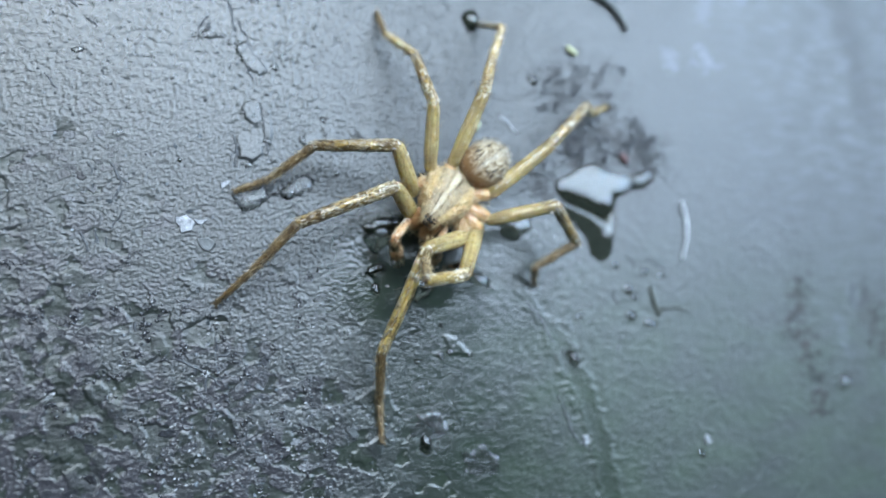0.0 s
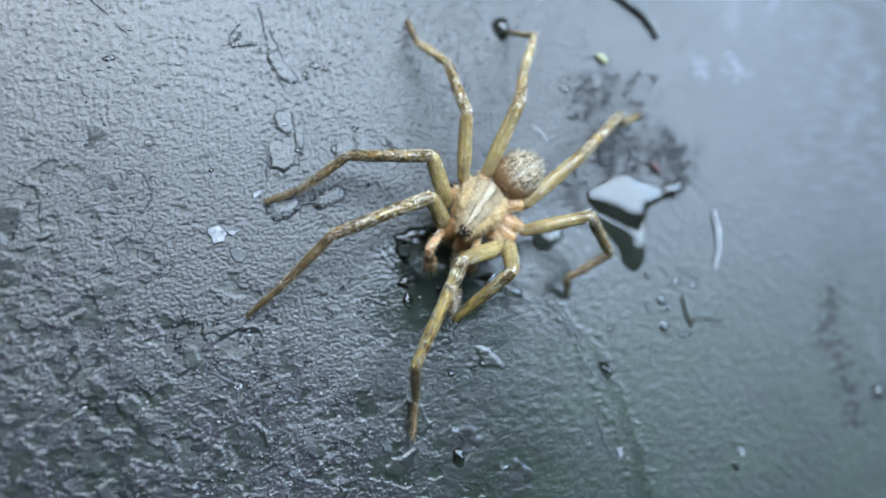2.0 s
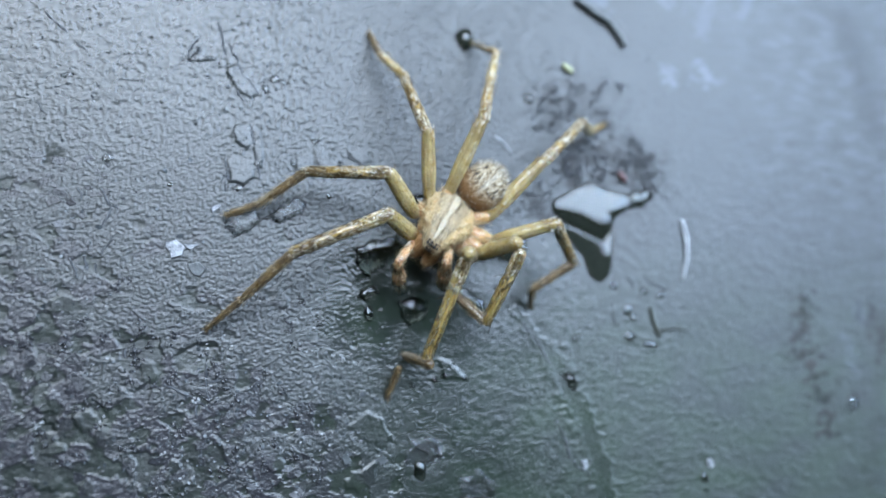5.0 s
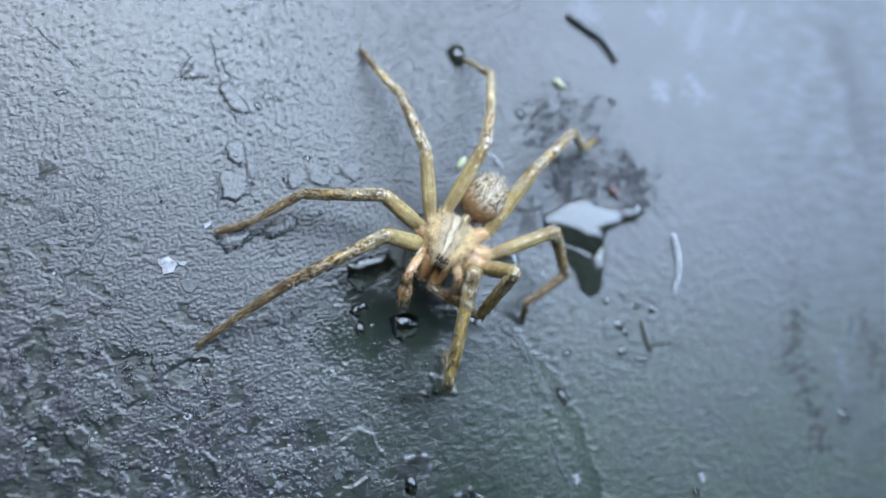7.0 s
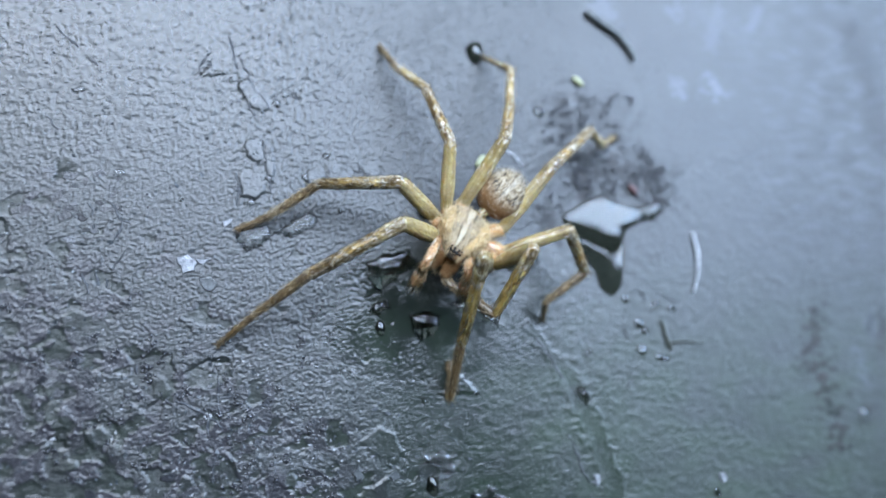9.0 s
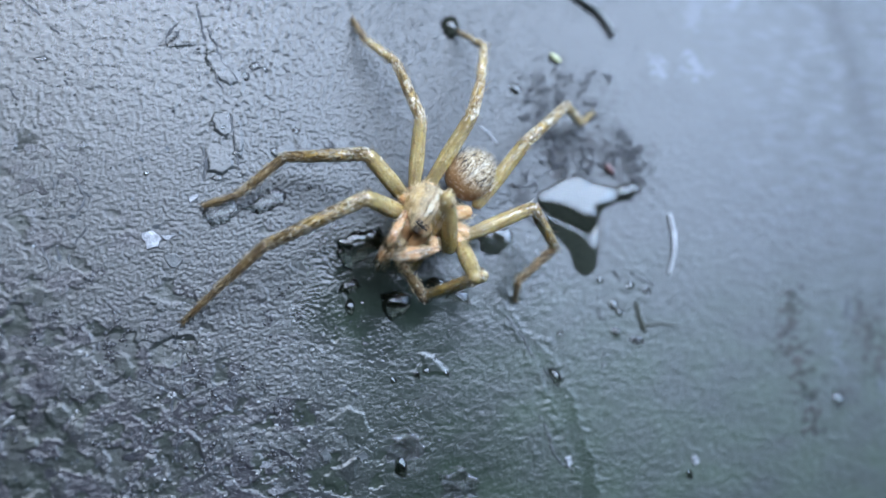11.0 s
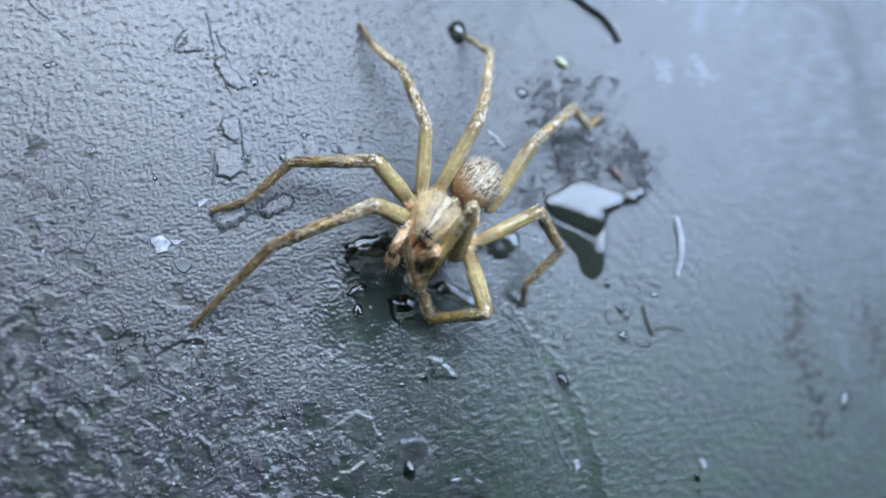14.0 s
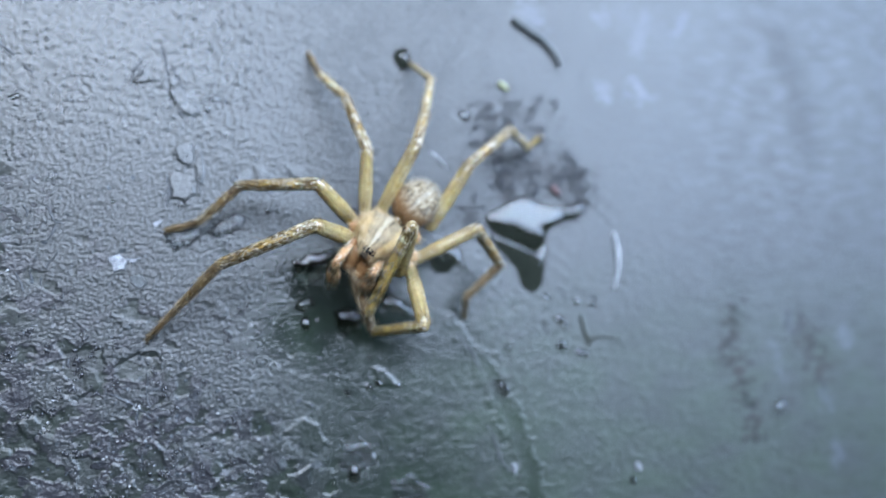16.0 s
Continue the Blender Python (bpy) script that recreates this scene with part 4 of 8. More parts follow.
def soil():
    """Clumps of dark soil above the puddle."""
    rng = random.Random(12)
    bm = bmesh.new()
    heart = [(rng.uniform(11.0, 20.8), 6.9 + rng.gauss(0, 1.2)) for _ in range(26)] + [(8.6, 3.6), (9.2, 4.6), (20.3, 5.0), (21.2, 4.4)] + [(rng.uniform(9.0, 18.0), rng.uniform(9.0, 15.5)) for _ in range(24)] + [(rng.uniform(18.5, 22.0), rng.uniform(4.5, 10.0)) for _ in range(8)]
    for hx, hy in heart:
        for _ in range(rng.randint(8, 15)):
            x, y, r = hx + rng.gauss(0, 0.6), hy + rng.gauss(0, 0.5), rng.uniform(0.06, 0.22)
            made = bmesh.ops.create_icosphere(bm, subdivisions=1, radius=r / 1000)["verts"]
            wide, deep = rng.uniform(0.8, 1.6), rng.uniform(0.7, 1.2)
            for v in made:
                v.co = Vector((v.co.x * wide, v.co.y * deep, v.co.z * 0.7)) * rng.uniform(0.8, 1.2) + Vector((x, y, r * 0.4)) / 1000
    ob = part("soil_clumps", bm, SOIL)
    return tagged(ob, "scattered dark soil crumbs beside the puddle", "soil", kind="stuff")


soil()


def crumbs():
    """Strings of wet crumbs along the breaks of the worn skin."""
    rng = random.Random(28)
    runs = [((-25.2, -11.0), (-23.0, -14.8)), ((-23.0, -14.8), (-21.8, -16.9)), ((-23.9, -17.2), (-23.4, -18.7)), ((-21.6, -19.5), (-23.0, -22.5)), ((-19.9, -20.4), (-19.7, -22.7)), ((-16.9, -16.5), (-15.4, -17.2)),
            ((-25.9, -15.3), (-24.3, -16.2)), ((-35.9, -15.6), (-34.9, -16.2)), ((-34.0, -17.6), (-33.1, -17.6)), ((-31.4, -10.4), (-30.7, -12.3)), ((-18.3, -15.0), (-17.6, -15.3)), ((-28.2, -14.6), (-27.5, -13.6))]
    for _ in range(46):
        x, y, way, size = rng.uniform(-42, -13), rng.uniform(-29, -6), rng.uniform(0, 6.3), rng.uniform(0.4, 2.2)
        runs.append(((x, y), (x + size * math.cos(way), y + size * math.sin(way))))
    bm = bmesh.new()
    for a, b in runs:
        for _ in range(6 + int(math.dist(a, b) * 7)):
            f, r = rng.random(), rng.uniform(0.05, 0.15) * rng.choice((0.8, 1.0, 1.5))
            x, y = a[0] + (b[0] - a[0]) * f + rng.gauss(0, 0.25), a[1] + (b[1] - a[1]) * f + rng.gauss(0, 0.25)
            turn, long = rng.uniform(0, 3.1), rng.uniform(1.0, 2.0)
            made = bmesh.ops.create_icosphere(bm, subdivisions=1, radius=r / 1000)["verts"]
            for v in made:
                u, w = v.co.x * long, v.co.y * 0.8
                v.co = Vector((u * math.cos(turn) - w * math.sin(turn), u * math.sin(turn) + w * math.cos(turn), v.co.z * 0.8)) + Vector((x, y, r * 0.45)) / 1000
    ob = part("wet_crumbs", bm, CRUMB)
    return tagged(ob, "strings of wet dark crumbs on worn plastic", "crumbs", kind="stuff")


crumbs()


def cracks():
    """Fine lifted edges of the peeling skin of the sheet."""
    # each crack: its start, heading and length
    long = (((-23.7, 19.8), -71, 8.4), ((8.6, -19.4), -57, 7.7), ((5.8, -9.6), -49, 7.3), ((-28.4, -14.4), -34, 6.8),
             ((-34.1, 4.4), -82, 4.9), ((17.0, -4.2), -74, 3.9), ((-32.8, -0.9), -107, 3.8),
             ((-24.7, -12.6), -58, 3.6), ((-36.1, 3.6), -84, 3.0), ((-25.3, 18.2), -116, 3.0))
    short = (((19.6, -5.4), -45, 3.0), ((16.2, -12.4), -92, 2.9),
             ((15.7, -7.7), -69, 2.6), ((-34.6, -1.4), -76, 2.6), ((-36.4, -2.9), -78, 2.5),
             ((-31.7, -11.9), 74, 2.3), ((-22.5, 5.9), -103, 2.2), ((-22.9, 5.5), -90, 2.2), ((-24.8, -19.0), -64, 2.2))
    rng = random.Random(3)
    lines = []
    for (x, y), way, length in long + short:
        line, turn = [(x, y)], 0.0
        for _ in range(max(2, round(length / 0.9))):
            turn = 0.5 * turn + rng.gauss(0, 16)
            step = length / max(2, round(length / 0.9))
            x, y = x + step * math.cos(radians(way + turn)), y + step * math.sin(radians(way + turn))
            line.append((x, y))
        lines.append(line)
        if length > 3 and rng.random() < 0.6:
            px, py = line[len(line) // 2]
            side = way + rng.choice((-1, 1)) * rng.uniform(50, 95)
            lines.append([(px, py), (px + 0.7 * math.cos(radians(side)), py + 0.7 * math.sin(radians(side))), (px + 1.5 * math.cos(radians(side + 15)), py + 1.5 * math.sin(radians(side + 15)))])
    # dark strips laid for the shaded gaps along the flakes' lifted sides
    lines += [[(-11.5, 7.9), (-11.4, 7.0), (-10.8, 6.6), (-10.1, 6.0)], [(-22.2, 9.7), (-22.1, 8.1), (-21.2, 7.6)], [(-16.5, 6.8), (-16.3, 5.2)], [(-23.1, 15.5), (-22.3, 15.1), (-22.0, 14.5), (-21.9, 13.1), (-21.2, 11.9)],
              [(-25.5, 17.9), (-25.4, 16.6), (-26.5, 16.0)], [(-20.6, 9.8), (-20.3, 7.1), (-19.9, 4.6)], [(-23.0, 6.4), (-23.0, 3.2)], [(-14.4, 6.2), (-13.2, 5.4)], [(-39.0, 19.7), (-38.0, 18.7), (-37.0, 17.9)], [(-36.3, 17.0), (-35.3, 16.2)], [(-39.6, 11.4), (-39.0, 10.4), (-38.3, 9.7)], [(-23.7, 19.9), (-23.2, 17.7), (-22.9, 16.4)]]
    verts, faces = [], []
    for line in lines:
        pts = []
        for a, b in zip(line, line[1:]):
            n = max(2, int(math.dist(a, b) / 0.4))
            pts += [(a[0] + (b[0] - a[0]) * j / n + rng.gauss(0, 0.06), a[1] + (b[1] - a[1]) * j / n + rng.gauss(0, 0.06)) for j in range(n)]
        pts.append(line[-1])
        n0 = len(verts)
        for i, p in enumerate(pts):
            a, b = pts[max(i - 1, 0)], pts[min(i + 1, len(pts) - 1)]
            d = Vector((b[0] - a[0], b[1] - a[1], 0)).normalized()
            w = (0.3 if i in (0, len(pts) - 1) else rng.uniform(0.6, 1.3)) * 0.11
            for k, h in ((-1.0, -0.03), (-0.3, 0.12), (0.5, 0.08), (1.3, -0.03)):
                verts.append(((p[0] - d.y * w * k) / 1000, (p[1] + d.x * w * k) / 1000, h / 1000))
        skip = 0
        for i in range(len(pts) - 1):
            skip = skip - 1 if skip > 0 else (rng.randint(1, 3) if rng.random() < 0.14 else 0)
            if skip:
                continue
            for k in range(3):
                q = n0 + i * 4 + k
                faces.append((q, q + 1, q + 5, q + 4))
    me = bpy.data.meshes.new("cracks")
    me.from_pydata(verts, [], faces)
    ob = linked("cracks", me, SOIL)
    return tagged(ob, "fine dark cracks in the peeling plastic skin", "crack", kind="stuff")


cracks()


def film(outline, label, height=0.13):
    return drop(outline, height, label, 5.0, "water_film", material=FILM)


film([(-6.0, -20.6), (-4.4, -20.0), (-2.7, -21.6), (-3.4, -22.7), (-5.8, -23.3), (-6.8, -22.8)], "thin ragged film of water")
film([(-1.5, -24.4), (0.4, -23.6), (2.2, -24.9), (2.1, -26.7), (-1.6, -26.4)], "thin ragged film of water")


flake([(-9.6, -22.1), (-8.8, -21.7), (-8.3, -22.2), (-9.1, -22.6)], 0.2, GREY, "grey chip lying on wet plastic")
flake([(-12.8, -21.7), (-12.2, -20.9), (-11.9, -22.1), (-12.5, -22.4)], 0.2, GREY, "grey chip lying on wet plastic")
flake([(-24.4, 1.7), (-23.4, 2.0), (-23.5, 1.6), (-24.2, 1.2)], 0.2, FLAKE, "pale chip beside the water film")
bead((-3.4, -12.0), 0.2, 0.25, 0.25, 0, 21)
bead((-5.8, -15.4), 0.3, 0.4, 0.3, 20, 22)
bead((-2.6, -14.6), 0.35, 0.3, 0.3, 0, 23)
bead((-0.6, -14.9), 0.4, 0.2, 0.25, -30, 24)
bead((-3.5, -15.0), 0.25, 0.4, 0.25, 30, 25)
bead((-1.8, -13.5), 0.2, 0.2, 0.2, 0, 26)
bead((11.7, -11.2), 0.25, 0.2, 0.2, 0, 27)
bead((-13.4, 2.9), 0.25, 0.3, 0.25, 0, 28)
bead((-28.0, 3.8), 0.25, 0.25, 0.2, 0, 29)
flake([(25.1, -24.4), (25.6, -24.0), (26.0, -24.8), (25.5, -25.2)], 0.2, FLAKE, "small pale chip lying on dark plastic")
bead((24.6, -1.4), 0.3, 0.3, 0.25, 10, 31)
flake([(11.1, -23.5), (11.7, -23.3), (12.0, -24.1), (11.3, -24.5)], 0.2, FLAKE, "pale chip in a trail of water")
for at, rx, ry in (((19.4, -6.7), 0.6, 0.35), ((21.3, -7.2), 0.5, 0.3), ((17.4, -8.7), 0.5, 0.6), ((17.5, -11.4), 0.6, 0.5), ((16.0, -6.1), 0.4, 0.5)):
    bead(at, rx, ry, 0.2, 20, int(rx * 100 + ry * 10), "faint flat water bead beside the puddle", (0.1, -0.2))


def peeling():
    """Plates and slivers of loosened skin with bevelled edges, lying in clusters."""
    rng = random.Random(9)
    verts, faces = [], []
    spots = [(rng.uniform(-46, -4), rng.uniform(-32, 12)) for _ in range(200)] + [(rng.uniform(-46, -4), rng.uniform(10, 30)) for _ in range(24)] + [(rng.gauss(-22, 8), rng.gauss(-20, 5)) for _ in range(900)]
    spots += [(rng.gauss(-36, 6), rng.gauss(2, 12)) for _ in range(260)] + [(rng.uniform(-4, 40), rng.uniform(-30, 26)) for _ in range(60)]
    for x, y in spots:
        r, n0, k = rng.uniform(0.05, 0.17) * (2.2 if rng.random() < 0.07 else 1), len(verts), rng.randint(3, 6)
        lean, way = rng.uniform(-1, 1) * r * 0.7, rng.uniform(0, 6.3)
        ring = [(2 * math.pi * (i + rng.uniform(-0.3, 0.3)) / k, r * rng.uniform(0.4, 1.3)) for i in range(k)]
        for level in (-0.03, 0.07):
            for a, q in ring:
                verts.append(((x + q * math.cos(a)) / 1000, (y + q * math.sin(a) * 0.8) / 1000, (level + (lean * math.cos(a - way) if level > 0 else 0)) / 1000))
        faces += [(n0 + i, n0 + (i + 1) % k, n0 + k + (i + 1) % k, n0 + k + i) for i in range(k)] + [tuple(range(n0 + k, n0 + 2 * k))]
    chips = len(faces)
    rng = random.Random(21)
    heart = [(rng.uniform(-43, -13), rng.uniform(-27, -7)) for _ in range(9)] + [(rng.uniform(-44, -36), rng.uniform(-6, 8)) for _ in range(3)]

    def plate(x, y, r, thick, slope, way, count, flat):
        n0 = len(verts)
        ring = []
        for i in range(count):
            a = 2 * math.pi * (i + rng.uniform(-0.35, 0.35)) / count
            q = r * rng.uniform(0.55, 1.25)
            ring.append((q * math.cos(a), q * math.sin(a) * flat))
        for k, h in ((1.0, -0.05), (0.90, thick)):
            for px, py in ring:
                lean = slope * (px * math.cos(way) + py * math.sin(way))
                verts.append(((x + px * k) / 1000, (y + py * k) / 1000, (h + (lean if h > 0 else min(lean, 0))) / 1000))
        m = count
        faces.extend((n0 + i, n0 + (i + 1) % m, n0 + m + (i + 1) % m, n0 + m + i) for i in range(m))
        faces.append(tuple(range(n0 + m, n0 + 2 * m)))

    for hx, hy in heart:
        for _ in range(rng.randint(9, 15)):
            x, y = hx + rng.gauss(0, 1.9), hy + rng.gauss(0, 1.5)
            plate(x, y, rng.uniform(0.2, 0.8), rng.uniform(0.03, 0.08), rng.gauss(0, 0.12), rng.uniform(0, 6.3), rng.randint(9, 15), rng.uniform(0.5, 0.9))
    plates = len(faces)
    # wet slivers tipped towards the light
    spot = [(rng.uniform(-43, -12), rng.uniform(-31, -6)) for _ in range(60)] + [(rng.uniform(-44, -34), rng.uniform(-6, 8)) for _ in range(9)]
    spot += [(-18.8, 14.3), (-21.4, 14.1), (-21.6, 7.6), (-16.2, 6.1), (-25.9, 16.2), (-10.1, -12.1), (-3.2, -14.5), (-18.3, -18.4)]
    for hx, hy in spot:
        for _ in range(rng.randint(8, 16)):
            x, y, r, k = hx + rng.gauss(0, 1.3), hy + rng.gauss(0, 1.0), rng.uniform(0.05, 0.24), rng.randint(4, 6)
            n0, tip, way, squash = len(verts), rng.uniform(0.12, 0.42), math.pi / 2 + rng.gauss(0, 0.45), rng.uniform(0.25, 0.7)
            ring = [(2 * math.pi * (i + rng.uniform(-0.3, 0.3)) / k, r * rng.uniform(0.5, 1.3)) for i in range(k)]
            for level in (-0.04, 0.11):
                for a, q in ring:
                    px, py = q * math.cos(a), q * math.sin(a) * squash
                    drop_by = tip * (px * math.cos(way) + py * math.sin(way))
                    verts.append(((x + px) / 1000, (y + py) / 1000, (level - (drop_by if level > 0 else 0)) / 1000))
            faces += [(n0 + i, n0 + (i + 1) % k, n0 + k + (i + 1) % k, n0 + k + i) for i in range(k)] + [tuple(range(n0 + k, n0 + 2 * k))]
    me = bpy.data.meshes.new("peeling_skin")
    me.from_pydata(verts, [], faces)
    me.materials.append(GRIT)
    me.materials.append(SKIN)
    kinds = [0 if i < chips or (i > plates and i // 12 % 2 == 0) else 1 for i in range(len(faces))]
    me.polygons.foreach_set("material_index", kinds)
    ob = linked("peeling_skin", me, SKIN)
    me.polygons.foreach_set("use_smooth", [False] * len(me.polygons))
    return tagged(ob, "loosened dark plastic skin peeling in glossy chips", "peeling skin", kind="stuff")


peeling()
for at, rx, ry in (((-18.4, 14.4), 0.55, 0.4), ((-19.2, 13.4), 0.4, 0.5), ((-17.5, 14.2), 0.3, 0.4), ((-25.9, 16.0), 0.5, 0.35), ((-16.6, 6.2), 0.4, 0.5), ((-14.6, 8.3), 0.35, 0.3),
                   ((-12.3, 6.2), 0.4, 0.25), ((-21.3, 8.4), 0.35, 0.3), ((-36.9, 13.9), 0.6, 0.3), ((-20.1, 6.0), 0.4, 0.3), ((-21.8, 3.6), 0.5, 0.35), ((-33.4, 6.2), 0.6, 0.4)):
    bead(at, rx, ry, 0.24, 20, int(rx * 90 + ry * 10), "tiny clear bead of water beside a crack", (0.0, -0.4), GLOSS)


def motions():
    walk(cephalothorax, [
        (0, mm(-2.31, 1.69, 5.2, 0, -13, -129.1)),
        (0.5, mm(-2.3, 1.65, 5.2, 0, -13, -129.3)),
        (1, mm(-2.3, 1.6, 5.2, 0, -13, -128.5)),
        (1.5, mm(-2.39, 1.62, 5.2, 0, -13, -129)),
        (2, mm(-2.34, 1.66, 5.2, 0, -13, -128.8)),
        (2.5, mm(-2.33, 1.64, 5.2, 0, -13, -129.4)),
        (3, mm(-2.37, 1.57, 5.2, 0, -13, -129.8)),
        (3.5, mm(-2.29, 1.7, 5.2, 0, -13, -129.6)),
        (4, mm(-2.33, 1.7, 5.2, 0, -13, -129.9)),
        (6.5, mm(-0.65, 1.21, 5.2, 0, -28, -118.3)),
        (7, mm(-0.83, 1.43, 5.2, 0, -29.7, -121.1)),
        (7.5, mm(-0.9, 1.42, 5.2, 0, -30.4, -122.4)),
        (8, mm(-0.98, 1.71, 5.2, 0, -29.8, -123.6)),
        (8.5, mm(-1.09, 1.38, 5.2, 0, -29.5, -123.8)),
        (9, mm(-1.36, 1.77, 5.2, 0, -29.8, -125.6)),
        (9.5, mm(-1.69, 1.84, 5.2, 0, -31.3, -124.4)),
        (12, mm(-1.74, 1.47, 5.2, 0, -37, -132)),
        (12.5, mm(-1.7, 1.41, 5.2, 0, -36.9, -129.8)),
        (13, mm(-1.74, 1.37, 5.2, 0, -33.8, -130.8)),
        (13.5, mm(-1.67, 1.4, 5.2, 0, -33.4, -131.3)),
        (14, mm(-1.77, 1.31, 5.2, 0, -33, -130.8)),
        (14.5, mm(-1.71, 1.38, 5.2, 0, -34.2, -130.5)),
        (15, mm(-1.67, 1.32, 5.2, 0, -34.8, -130.1)),
        (15.5, mm(-1.66, 1.31, 5.2, 0, -35.9, -129.3)),
        (16, mm(-1.63, 1.31, 5.2, 0, -35.3, -129.5)),
    ])
    walk(abdomen, [
        (0, mm(0.25, 3.21, 4.5, 0, 2.3, -145.8)),
        (0.5, mm(0.23, 3.19, 4.5, 0, 3.3, -147.7)),
        (1, mm(0.17, 3.06, 4.5, 0, 3.7, -149.9)),
        (1.5, mm(0.22, 3.1, 4.5, 0, 2.3, -146.6)),
        (2, mm(0.26, 3.14, 4.5, 0, 2.4, -146.6)),
        (2.5, mm(0.24, 3.13, 4.5, 0, 2.2, -145.9)),
        (3, mm(0.23, 3.07, 4.5, 0, 2.1, -146)),
        (3.5, mm(0.26, 3.09, 4.5, 0, 2.2, -146.9)),
        (4, mm(0.2, 3.08, 4.5, 0, 1.9, -146.4)),
        (6.5, mm(1.94, 3.47, 4.5, 0, -3.8, -129.4)),
        (7, mm(1.85, 3.58, 4.5, 0, -4.2, -131.8)),
        (7.5, mm(1.89, 3.52, 4.5, 0, -4.3, -133.4)),
        (8, mm(1.86, 3.7, 4.5, 0, -4.2, -135)),
        (8.5, mm(1.76, 3.42, 4.5, 0, -4.2, -134.8)),
        (9, mm(1.5, 3.76, 4.5, 0, -4.2, -136.1)),
        (9.5, mm(1.49, 3.69, 4.5, 0, -4.7, -138)),
        (12, mm(0.88, 3.26, 4.5, 0, -5.3, -139)),
        (12.5, mm(0.88, 3.14, 4.5, 0, -5.3, -138.3)),
        (13, mm(0.82, 3.11, 4.5, 0, -4.6, -138.5)),
        (13.5, mm(0.9, 3.15, 4.5, 0, -4.5, -138.9)),
        (14, mm(0.82, 3.06, 4.5, 0, -4.5, -138.7)),
        (14.5, mm(0.87, 3.12, 4.5, 0, -4.7, -138.6)),
        (15, mm(0.83, 3, 4.5, 0, -4.8, -138.3)),
        (15.5, mm(0.88, 3.03, 4.5, 0, -5, -137.9)),
        (16, mm(0.89, 3.02, 4.5, 0, -4.9, -137.9)),
    ])
    walk(leg_a[0], [
        (0, mm(-6.19, -1.99, 2.23, 0, -50.9, 141.5)),
        (0.5, mm(-5.98, -2.25, 2.01, 0, -47.7, 138.8)),
        (1, mm(-5.88, -2.45, 1.9, 0, -47.1, 138)),
        (1.5, mm(-6.31, -2.07, 2.25, 0, -51.4, 139.8)),
        (2, mm(-6.21, -2.06, 2.22, 0, -50.6, 140.5)),
        (2.5, mm(-6.26, -1.98, 2.25, 0, -52.1, 141.9)),
        (3, mm(-6.34, -2.02, 2.26, 0, -52.8, 141.3)),
        (3.5, mm(-6.22, -1.89, 2.3, 0, -51.2, 142.9)),
        (4, mm(-6.34, -1.81, 2.38, 0, -52.3, 143.4)),
        (6.5, mm(-3.88, -1.4, 4.28, -0.5, -41, 175.8)),
        (7, mm(-4.19, -1.04, 4.4, 0, -41.6, 175)),
        (7.5, mm(-4.32, -0.98, 4.45, 1.4, -40.9, 172.9)),
        (8, mm(-4.45, -0.62, 4.41, 1.1, -40.5, 173.4)),
        (8.5, mm(-4.56, -0.93, 4.38, 1.4, -43.9, 172.9)),
        (9, mm(-4.91, -0.43, 4.4, 1.6, -44.3, 172.6)),
        (9.5, mm(-5.2, -0.45, 4.5, 2.5, -46.5, 171.3)),
        (12, mm(-5.56, -0.37, 4.89, 2.7, -42.3, 171.1)),
        (12.5, mm(-5.45, -0.57, 4.88, 3.6, -41.8, 169.8)),
        (13, mm(-5.5, -0.53, 4.67, 2.5, -44.4, 171.3)),
        (13.5, mm(-5.44, -0.47, 4.65, 1.8, -44, 172.3)),
        (14, mm(-5.53, -0.59, 4.62, 2.9, -44.8, 170.8)),
        (14.5, mm(-5.47, -0.54, 4.7, 3.2, -43.8, 170.3)),
        (15, mm(-5.42, -0.64, 4.74, 3.5, -43.5, 170)),
        (15.5, mm(-5.38, -0.7, 4.82, 4, -42.9, 169.1)),
        (16, mm(-5.36, -0.69, 4.78, 3.4, -43, 170)),
    ])
